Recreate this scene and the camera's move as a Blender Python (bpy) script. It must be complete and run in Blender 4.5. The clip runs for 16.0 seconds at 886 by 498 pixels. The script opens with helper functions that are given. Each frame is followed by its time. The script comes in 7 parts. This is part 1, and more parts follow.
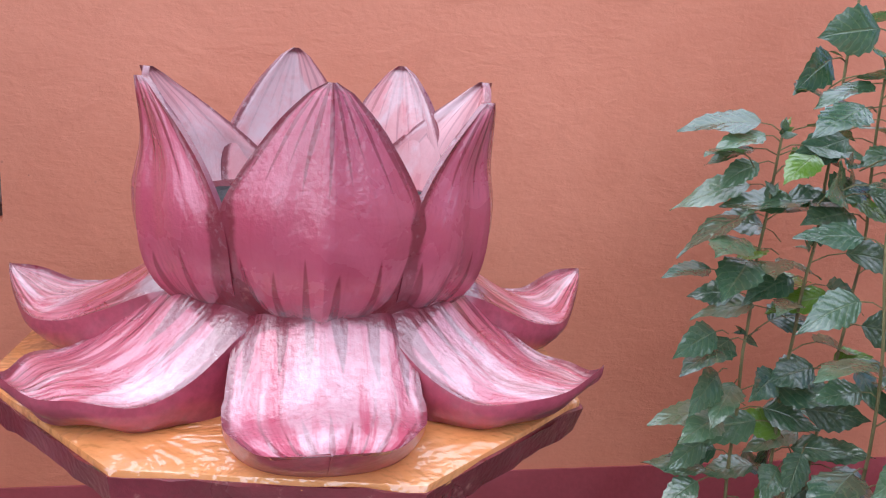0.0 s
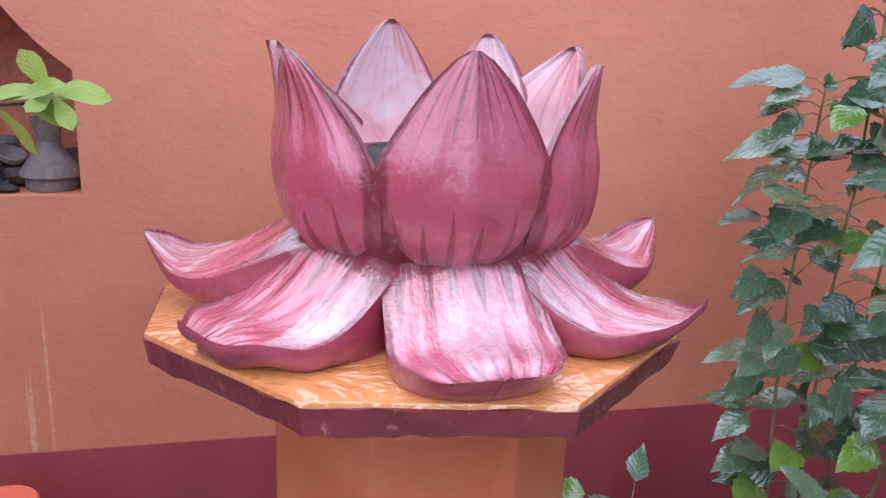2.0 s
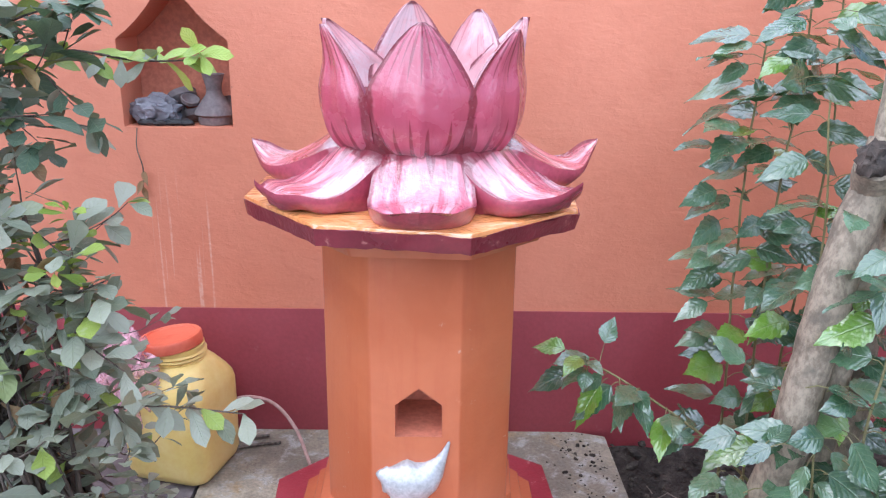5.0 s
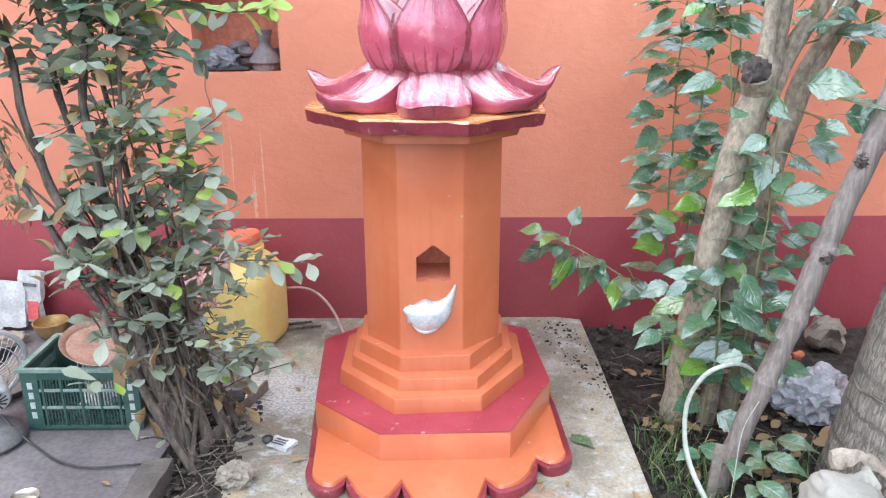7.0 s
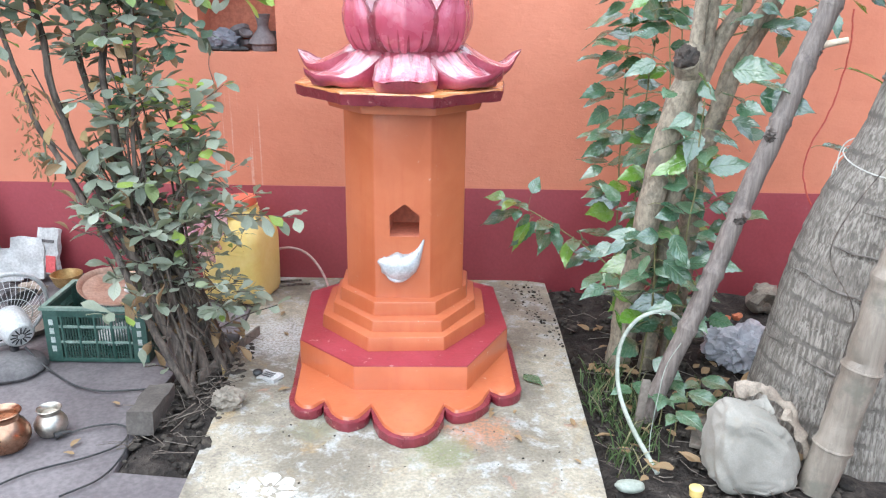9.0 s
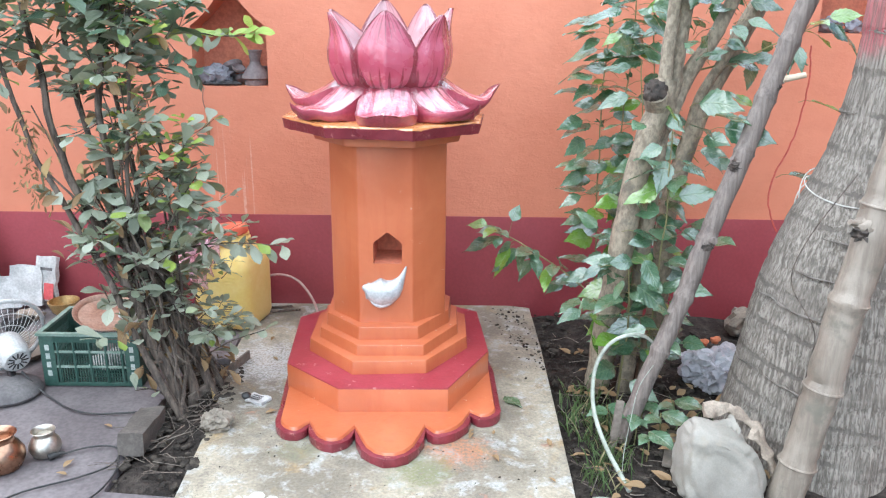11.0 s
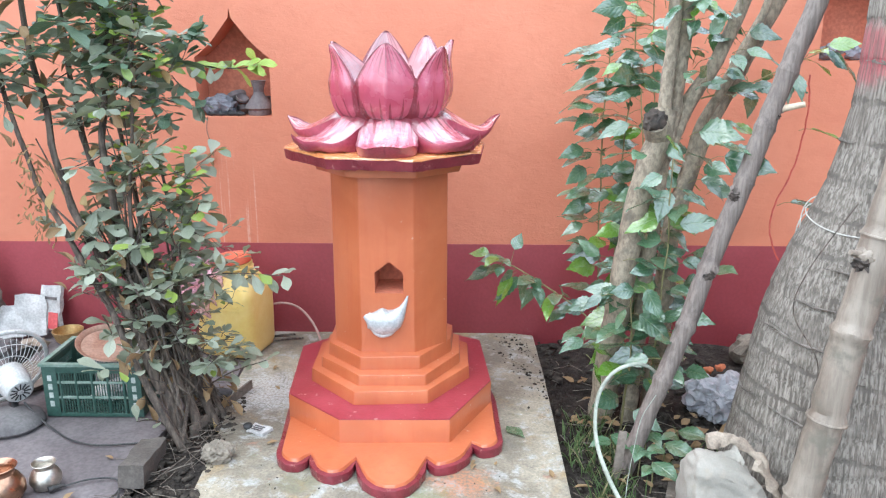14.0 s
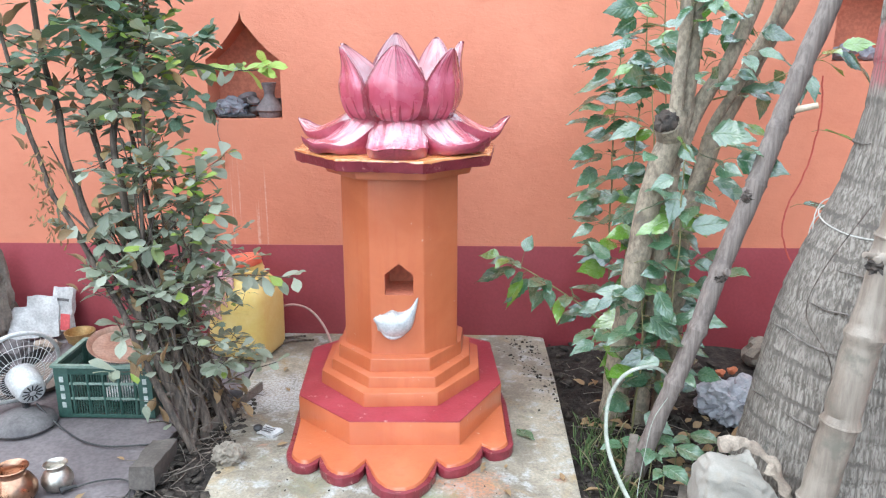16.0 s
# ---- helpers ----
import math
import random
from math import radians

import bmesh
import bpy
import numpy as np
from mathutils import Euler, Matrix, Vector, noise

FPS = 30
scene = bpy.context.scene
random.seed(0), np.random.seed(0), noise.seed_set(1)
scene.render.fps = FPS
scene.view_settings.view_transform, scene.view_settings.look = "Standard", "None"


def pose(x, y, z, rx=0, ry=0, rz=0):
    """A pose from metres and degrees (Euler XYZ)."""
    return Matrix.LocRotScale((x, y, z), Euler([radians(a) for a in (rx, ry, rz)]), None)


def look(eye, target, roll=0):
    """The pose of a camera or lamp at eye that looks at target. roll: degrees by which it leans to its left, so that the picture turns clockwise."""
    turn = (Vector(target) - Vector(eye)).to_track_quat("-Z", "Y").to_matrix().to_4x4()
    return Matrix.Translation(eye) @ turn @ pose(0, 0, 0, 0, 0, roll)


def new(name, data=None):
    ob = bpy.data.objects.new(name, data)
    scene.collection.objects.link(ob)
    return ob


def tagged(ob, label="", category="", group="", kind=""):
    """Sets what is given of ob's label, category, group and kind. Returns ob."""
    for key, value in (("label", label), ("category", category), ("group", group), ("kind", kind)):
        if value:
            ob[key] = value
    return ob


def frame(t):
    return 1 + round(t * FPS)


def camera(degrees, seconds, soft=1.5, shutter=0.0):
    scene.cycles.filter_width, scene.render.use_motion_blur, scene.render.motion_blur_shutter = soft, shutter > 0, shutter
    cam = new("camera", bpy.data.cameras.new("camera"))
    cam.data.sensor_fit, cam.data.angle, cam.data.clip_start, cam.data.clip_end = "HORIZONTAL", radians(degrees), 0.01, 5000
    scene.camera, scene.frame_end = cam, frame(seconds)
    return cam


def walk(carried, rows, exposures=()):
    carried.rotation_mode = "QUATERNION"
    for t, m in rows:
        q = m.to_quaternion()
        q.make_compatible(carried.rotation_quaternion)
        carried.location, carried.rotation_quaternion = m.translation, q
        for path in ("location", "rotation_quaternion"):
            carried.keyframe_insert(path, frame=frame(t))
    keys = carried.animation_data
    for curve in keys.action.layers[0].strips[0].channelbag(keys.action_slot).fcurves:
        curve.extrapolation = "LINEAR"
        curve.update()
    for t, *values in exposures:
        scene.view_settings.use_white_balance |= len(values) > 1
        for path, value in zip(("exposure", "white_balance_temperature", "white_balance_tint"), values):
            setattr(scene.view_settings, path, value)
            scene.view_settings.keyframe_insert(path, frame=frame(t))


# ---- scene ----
cam = camera(58.8, 16.0, soft=1.2)
PATH = [
    (0, (-0.054, -1.104, 1.607), (0.357, 0.803, 1.168), 4.1),
    (0.5, (-0.287, -1.113, 1.623), (0.397, 0.709, 1.162), 4.0),
    (1, (-0.357, -1.142, 1.616), (0.453, 0.631, 1.168), 4.7),
    (1.5, (-0.359, -1.154, 1.612), (0.239, 0.696, 1.144), 3.6),
    (2, (-0.276, -1.169, 1.6), (0.189, 0.705, 1.082), 2.5),
    (2.5, (-0.144, -1.189, 1.606), (0.208, 0.695, 1.034), 2.4),
    (3, (-0.029, -1.212, 1.635), (0.121, 0.697, 1.058), 1.5),
    (3.5, (0.044, -1.246, 1.673), (0.113, 0.675, 1.12), 2.0),
    (4, (0.043, -1.425, 1.666), (0.083, 0.498, 1.118), 1.9),
    (4.5, (0.015, -1.703, 1.644), (0.005, 0.216, 1.082), 1.1),
    (5, (0.041, -1.915, 1.63), (0.056, -0.008, 1.028), 0.8),
    (5.2, (0.07, -2.02, 1.618), (0.096, -0.116, 1.009), 0.6),
    (7.3, (0.016, -2.809, 1.555), (0.028, -0.916, 0.909), -0.3),
    (7.5, (0.021, -2.856, 1.551), (0.062, -0.966, 0.898), -0.5),
    (8, (0.01, -2.94, 1.56), (0.156, -1.062, 0.889), 0.2),
    (8.5, (0.095, -3.015, 1.546), (0.195, -1.131, 0.88), 0.1),
    (9, (0.15, -3.15, 1.571), (0.153, -1.262, 0.912), 0.9),
    (11.3, (0.251, -3.265, 1.627), (0.244, -1.355, 1.036), 0.5),
    (11.5, (0.259, -3.261, 1.636), (0.238, -1.35, 1.047), 0.3),
    (12, (0.256, -3.27, 1.632), (0.207, -1.355, 1.056), -0.0),
    (12.5, (0.253, -3.271, 1.646), (0.2, -1.355, 1.077), 0.0),
    (13, (0.261, -3.269, 1.635), (0.205, -1.347, 1.084), 0.1),
    (13.5, (0.256, -3.262, 1.639), (0.212, -1.339, 1.094), 0.1),
    (14, (0.262, -3.258, 1.642), (0.238, -1.333, 1.1), 0.2),
    (14.5, (0.268, -3.251, 1.644), (0.232, -1.327, 1.099), -0.1),
    (15, (0.262, -3.251, 1.641), (0.227, -1.327, 1.094), -0.0),
    (15.5, (0.262, -3.248, 1.643), (0.222, -1.325, 1.096), 0.0),
    (16, (0.264, -3.252, 1.642), (0.213, -1.327, 1.104), 0.0),
]
EXPOSURES = [(0.0, 1.22, 5650, 14), (1.5, 1.22, 5600, 15), (2.5, 1.32, 5480, 18), (4.0, 1.42, 5500, 16), (5.0, 1.79, 5450, 12), (7.5, 2.02, 5650, 4), (9.0, 1.97, 5650, 3), (12.5, 1.96, 5650, 2), (16.0, 1.96, 5650, 2)]
walk(cam, [(t, look(e, a, r)) for t, e, a, r in PATH], EXPOSURES)

# ---------- light ----------
world = bpy.data.worlds.new("overcast_sky")
scene.world = world
world.use_nodes = True
wn = world.node_tree
sky = wn.nodes.new("ShaderNodeTexSky")
sky.sky_type, sky.sun_disc = "NISHITA", False
SUN_EL, SUN_AZ = radians(66), radians(245)
sky.sun_elevation, sky.sun_rotation = SUN_EL, SUN_AZ
sky.air_density, sky.dust_density, sky.ozone_density = 1.0, 2.0, 1.0
wn.links.new(sky.outputs[0], wn.nodes["Background"].inputs[0])
wn.nodes["Background"].inputs[1].default_value = 0.07
sun_data = bpy.data.lights.new("sun", "SUN")
sun_data.energy, sun_data.angle, sun_data.color = 2.2, radians(150), (1.0, 0.965, 0.90)
sun = new("sun", sun_data)
sun_dir = Vector((math.sin(SUN_AZ) * math.cos(SUN_EL), math.cos(SUN_AZ) * math.cos(SUN_EL), math.sin(SUN_EL)))
sun.rotation_mode = "QUATERNION"
sun.rotation_quaternion = sun_dir.to_track_quat("Z", "Y")

# ---------- materials ----------


class Nodes:
    """Short writing for a node material."""

    def __init__(self, name):
        self.mat = bpy.data.materials.new(name)
        self.mat.use_nodes = True
        self.t = self.mat.node_tree
        self.b = self.t.nodes["Principled BSDF"]

    def put(self, socket, v):
        if isinstance(v, bpy.types.NodeSocket):
            self.t.links.new(v, socket)
        elif isinstance(v, (tuple, list)) and len(v) == 3 and socket.type == "RGBA":
            socket.default_value = (*v, 1)
        else:
            socket.default_value = v

    def set(self, **kw):
        for k, v in kw.items():
            self.put(self.b.inputs[k.replace("_", " ")], v)

    def coord(self, kind="Object"):
        return self.t.nodes.new("ShaderNodeTexCoord").outputs[kind]

    def scaled(self, v, s):
        n = self.t.nodes.new("ShaderNodeMapping")
        self.put(n.inputs["Vector"], v)
        n.inputs["Scale"].default_value = s
        return n.outputs[0]

    def vadd(self, p, q):
        n = self.t.nodes.new("ShaderNodeVectorMath")
        self.put(n.inputs[0], p)
        self.put(n.inputs[1], q)
        return n.outputs[0]

    def noise(self, v, scale, detail=4.0, rough=0.55, warp=0.0):
        n = self.t.nodes.new("ShaderNodeTexNoise")
        self.put(n.inputs["Vector"], v)
        n.inputs["Scale"].default_value, n.inputs["Detail"].default_value = scale, detail
        n.inputs["Roughness"].default_value, n.inputs["Distortion"].default_value = rough, warp
        return n.outputs["Fac"]

    def voronoi(self, v, scale, feature="F1"):
        n = self.t.nodes.new("ShaderNodeTexVoronoi")
        n.feature = feature
        self.put(n.inputs["Vector"], v)
        n.inputs["Scale"].default_value = scale
        return n.outputs["Distance"]

    def m(self, op, a, b=0.0, clamp=False):
        n = self.t.nodes.new("ShaderNodeMath")
        n.operation, n.use_clamp = op, clamp
        self.put(n.inputs[0], a)
        self.put(n.inputs[1], b)
        return n.outputs[0]

    def step(self, v, lo, hi, a=0.0, b=1.0):
        n = self.t.nodes.new("ShaderNodeMapRange")
        n.interpolation_type = "SMOOTHSTEP"
        self.put(n.inputs["Value"], v)
        for k, x in (("From Min", lo), ("From Max", hi), ("To Min", a), ("To Max", b)):
            self.put(n.inputs[k], x)
        return n.outputs["Result"]

    def mix(self, f, a, b, blend="MIX"):
        n = self.t.nodes.new("ShaderNodeMix")
        n.data_type, n.blend_type = "RGBA", blend
        self.put(n.inputs[0], f)
        self.put(n.inputs[6], a)
        self.put(n.inputs[7], b)
        return n.outputs[2]

    def xyz(self, v):
        n = self.t.nodes.new("ShaderNodeSeparateXYZ")
        self.put(n.inputs[0], v)
        return n.outputs

    def coat_bump(self, h, strength, dist):
        n = self.t.nodes.new("ShaderNodeBump")
        self.put(n.inputs["Height"], h)
        n.inputs["Strength"].default_value, n.inputs["Distance"].default_value = strength, dist
        self.t.links.new(n.outputs[0], self.b.inputs["Coat Normal"])

    def bump(self, h, strength=0.3, dist=0.01):
        n = self.t.nodes.new("ShaderNodeBump")
        n.inputs["Strength"].default_value, n.inputs["Distance"].default_value = strength, dist
        self.put(n.inputs["Height"], h)
        self.put(self.b.inputs["Normal"], n.outputs[0])

    def island(self):
        return self.t.nodes.new("ShaderNodeNewGeometry").outputs["Random Per Island"]

    def each(self):
        return self.t.nodes.new("ShaderNodeObjectInfo").outputs["Random"]


def surf(name, c1, c2, scale=6.0, fine=90.0, rough=0.6, bump=0.25, dist=0.004, metal=0.0, dirt=None, dirt_at=(0.6, 0.75), spec=0.5, coat=0.0, grain=0.3):
    """A painted, earthen or metal surface: two tones at a large scale, fine grain, relief, and dirt patches."""
    n = Nodes(name)
    o = n.coord()
    big, small = n.noise(o, scale, 5.0, 0.6, 0.4), n.noise(o, fine, 4.0)
    col = n.mix(n.step(big, 0.35, 0.68), c1, c2)
    col = n.mix(grain, col, n.mix(n.step(small, 0.3, 0.7), (0.25, 0.25, 0.25), (0.75, 0.75, 0.75)), "OVERLAY")
    if dirt:
        col = n.mix(n.step(n.noise(o, scale * 2.7, 8.0, 0.7), dirt_at[0], dirt_at[1], 0.0, 0.85), col, dirt)
    n.set(Base_Color=col, Roughness=n.step(big, 0.3, 0.7, rough * 0.8, min(1.0, rough * 1.15)), Metallic=metal)
    n.b.inputs["Specular IOR Level"].default_value = spec
    n.b.inputs["Coat Weight"].default_value, n.b.inputs["Coat Roughness"].default_value = coat, 0.12
    n.bump(n.m("ADD", n.m("MULTIPLY", small, 0.5), big), bump, dist)
    return n.mat


def wall_paint():
    """Terracotta limewash on trowelled plaster, with pale runs and small dents."""
    n = Nodes("terracotta_wall_paint")
    o = n.coord()
    big, mid, fine = n.noise(o, 1.1, 4.0), n.noise(n.scaled(o, (1, 1, 1.35)), 7.0, 7.0, 0.66, 0.4), n.noise(o, 70.0, 3.0)
    col = n.mix(n.step(big, 0.35, 0.65), (0.60, 0.215, 0.125), (0.66, 0.25, 0.15))
    col = n.mix(n.step(mid, 0.42, 0.78, 0.0, 0.35), col, (0.50, 0.16, 0.09))
    p = n.xyz(o)
    thin = n.noise(n.scaled(o, (1, 1, 0.02)), 60.0, 2.0)
    near = n.m("MULTIPLY", n.step(p[0], -1.02, -0.97), n.step(p[0], -0.80, -0.76, 1.0, 0.0))
    near = n.m("MULTIPLY", near, n.step(p[2], 1.1, 0.75))
    runs = n.m("MULTIPLY", n.step(thin, 0.60, 0.66), near)
    col = n.mix(n.m("MULTIPLY", runs, n.step(fine, 0.3, 0.6, 0.15, 0.6)), col, (0.72, 0.50, 0.40))
    pits = n.step(n.voronoi(o, 9.0), 0.035, 0.02)
    col = n.mix(n.m("MULTIPLY", pits, n.step(n.noise(o, 2.0), 0.5, 0.6)), col, (0.12, 0.05, 0.04))
    n.set(Base_Color=col, Roughness=0.62)
    trowel = n.noise(n.scaled(o, (1, 1, 2.6)), 21.0, 5.0, 0.6, 0.5)
    n.bump(n.m("ADD", n.m("ADD", n.m("MULTIPLY", mid, 1.3), n.m("MULTIPLY", trowel, 0.55)), n.m("MULTIPLY", fine, 0.30)), 0.6, 0.006)
    return n.mat


def petal_paint(name, pink, pale, worn, lines=1.0, gloss=1.7, joint=0.0, dull=0.07, start=0.0):
    """Glossy enamel on a moulded petal: dark brush strokes along the veins, dark edge, whitish patches of wear and
    painted sky sheen (worn: their strength).
    """
    n = Nodes(name)
    uv, o = n.coord("UV"), n.coord()
    u, v = n.xyz(uv)[0], n.m("DIVIDE", n.m("SUBTRACT", n.xyz(uv)[1], start, clamp=True), 1.0 - start)
    a = n.m("ABSOLUTE", n.m("SUBTRACT", u, 0.5))
    big, fine = n.noise(o, 9.0, 5.0, 0.6, 0.5), n.noise(o, 110.0, 4.0, 0.6)
    warp = n.m("MULTIPLY", n.m("SUBTRACT", n.noise(n.scaled(uv, (1, 0.35, 0)), 3.0, 2.0), 0.5), 1.1)
    sway = n.m("ADD", n.m("MULTIPLY", u, 6.0), warp)
    lane = n.m("ABSOLUTE", n.m("SUBTRACT", n.m("FRACT", sway), 0.5))
    tall = n.noise(n.m("FLOOR", sway), 3.7, 0.0)
    top = n.m("ADD", 0.12, n.m("MULTIPLY", tall, 0.44))
    rest = n.m("SUBTRACT", 1.0, n.m("DIVIDE", v, top), clamp=True)
    wide = n.m("MULTIPLY", n.m("POWER", rest, 0.7), 0.27)
    foot = n.m("MULTIPLY", n.step(n.m("SUBTRACT", lane, wide), 0.0, -0.06), n.step(rest, 0.0, 0.08))
    way2 = n.m("ADD", n.m("MULTIPLY", u, 9.0), warp)
    lane2 = n.m("ABSOLUTE", n.m("SUBTRACT", n.m("FRACT", way2), 0.5))
    low = n.m("ADD", 0.30, n.m("MULTIPLY", n.noise(n.m("FLOOR", way2), 5.3, 0.0), 0.55))
    wide2 = n.m("MULTIPLY", n.m("SUBTRACT", v, low, clamp=True), 0.75)
    head = n.m("MULTIPLY", n.step(n.m("SUBTRACT", lane2, wide2), 0.0, -0.08), n.step(v, low, n.m("ADD", low, 0.10)))
    grove = n.m("MULTIPLY", n.step(lane2, 0.10, 0.03), n.step(n.noise(n.scaled(uv, (6.0, 1.2, 1)), 2.0, 3.0), 0.45, 0.58))
    strokes = n.m("MULTIPLY", n.m("MAXIMUM", n.m("MAXIMUM", foot, n.m("MULTIPLY", grove, 0.55 if start else 0.12)), n.m("MULTIPLY", head, 0.9)), lines)
    rim = n.m("SUBTRACT", n.m("ADD", a, n.m("MULTIPLY", fine, 0.03)), n.step(v, joint, joint + 0.12, -0.045, 0.0))
    edge = n.m("MAXIMUM", n.step(rim, 0.462, 0.490), n.step(n.m("ADD", v, n.m("MULTIPLY", fine, 0.02)), 0.975, 0.995))
    edge = n.m("MAXIMUM", edge, n.step(n.m("ADD", v, n.m("MULTIPLY", fine, 0.03)), 0.060, 0.035))
    col = n.mix(n.step(big, 0.35, 0.7), pink, pale)
    col = n.mix(n.m("MULTIPLY", strokes, 0.9), col, (0.20, 0.016, 0.034))
    # whitish patches: flaked wear, and sky reflection put into the colour
    scuff_sheen = n.noise(n.scaled(n.vadd(uv, n.scaled(o, (2.5, 2.5, 1.0))), (1.1, 0.8, 1)), 2.0, 5.0, 0.58, 0.3)
    scuff_sheen = n.m("MULTIPLY", n.step(scuff_sheen, 0.49, 0.58), n.step(n.noise(o, 55.0, 5.0, 0.7), 0.30, 0.60, 0.55, 1.0))
    scuff_sheen = n.m("MULTIPLY", scuff_sheen, n.step(v, 0.02, 0.40, 0.35, 1.0))
    col = n.mix(n.m("MULTIPLY", scuff_sheen, worn), col, (0.86, 0.73, 0.76))
    col = n.mix(n.m("MULTIPLY", edge, 0.9), col, (0.18, 0.02, 0.035))
    flake = n.m("MULTIPLY", n.step(a, 0.40, 0.46), n.step(n.noise(o, 60.0, 6.0, 0.75), 0.54, 0.70, 0.0, 0.45 if worn else 0.15))
    col = n.mix(flake, col, (0.80, 0.62, 0.66))
    n.set(Base_Color=col, Roughness=n.step(big, 0.3, 0.7, 0.22, 0.36))
    n.b.inputs["Coat Weight"].default_value, n.b.inputs["Coat Roughness"].default_value = 1.0, dull
    n.b.inputs["Coat IOR"].default_value = gloss
    n.coat_bump(n.m("ADD", n.noise(n.scaled(uv, (2.4, 0.9, 1)), 3.2, 3.0, 0.5), n.m("MULTIPLY", fine, 0.14)), 0.75, 0.018)
    n.bump(n.m("ADD", n.m("MULTIPLY", big, 1.2), n.m("MULTIPLY", fine, 0.3)), 0.35, 0.006)
    return n.mat


def leaf_skin(name, dark, light, young, rough, vein=0.25, young_share=0.86):
    """Leaves: each with its own tone, paler midrib and side veins, blistered between the veins."""
    n = Nodes(name)
    uv, r = n.coord("UV"), n.island()
    u, v = n.xyz(uv)[0], n.xyz(uv)[1]
    a = n.m("ABSOLUTE", n.m("SUBTRACT", u, 0.5))
    rib = n.step(a, 0.035, 0.01)
    side = n.m("SINE", n.m("MULTIPLY", n.m("SUBTRACT", v, n.m("MULTIPLY", a, 0.55)), 46.0))
    veins = n.m("MAXIMUM", rib, n.step(side, 0.82, 0.99))
    col = n.mix(r, dark, light)
    col = n.mix(n.step(r, young_share, young_share + 0.02), col, young)
    o = n.coord()
    col = n.mix(n.step(n.noise(o, 45.0, 4.0), 0.55, 0.75, 0.0, 0.5), col, light)
    col = n.mix(n.m("MULTIPLY", veins, vein), col, (0.34, 0.42, 0.20))
    n.set(Base_Color=col, Roughness=n.step(n.noise(o, 30.0), 0.3, 0.7, rough * 0.75, rough * 1.2))
    n.b.inputs["Coat Weight"].default_value, n.b.inputs["Coat Roughness"].default_value = (1.0 if rough < 0.4 else 0.0), 0.16
    n.b.inputs["Coat IOR"].default_value = 1.9
    quilt = n.m("SUBTRACT", n.m("ADD", n.m("MULTIPLY", n.noise(o, 60.0, 3.0), 0.8), n.m("MULTIPLY", side, -0.09)), n.m("MULTIPLY", rib, 0.5))
    n.bump(quilt, 0.55, 0.004)
    if rough < 0.4:
        n.coat_bump(quilt, 0.55, 0.004)
    sub = n.t.nodes.new("ShaderNodeBsdfTranslucent")
    n.put(sub.inputs["Color"], n.mix(0.5, col, young))
    mix = n.t.nodes.new("ShaderNodeMixShader")
    mix.inputs[0].default_value = 0.22
    n.t.links.new(n.b.outputs[0], mix.inputs[1])
    n.t.links.new(sub.outputs[0], mix.inputs[2])
    n.t.links.new(mix.outputs[0], n.t.nodes["Material Output"].inputs["Surface"])
    return n.mat


def bark(name, c1, c2, c3, along=(9, 9, 1.2), scale=7.0, rough=0.85, rings=0.0):
    """Bark or dry cane: streaks along the stem and blotches."""
    n = Nodes(name)
    o = n.coord()
    streak, blot, fine = n.noise(n.scaled(o, along), scale, 6.0, 0.65), n.noise(o, 8.0, 6.0, 0.65), n.noise(o, 120.0, 3.0)
    col = n.mix(n.step(streak, 0.35, 0.65), c1, c2)
    col = n.mix(n.step(blot, 0.52, 0.68, 0.0, 0.8), col, c3)
    h = n.m("ADD", streak, n.m("MULTIPLY", fine, 0.3))
    if rings:
        z = n.xyz(o)[2]
        band = n.m("SINE", n.m("ADD", n.m("MULTIPLY", z, rings), n.m("MULTIPLY", n.noise(o, 3.0), 5.0)))
        col = n.mix(n.m("MULTIPLY", n.step(band, 0.75, 0.97, 0.0, 0.75), n.step(n.noise(o, 11.0, 4.0), 0.42, 0.6)), col, (0.06, 0.052, 0.045))
    n.set(Base_Color=col, Roughness=rough)
    n.bump(h, 0.6, 0.008)
    return n.mat


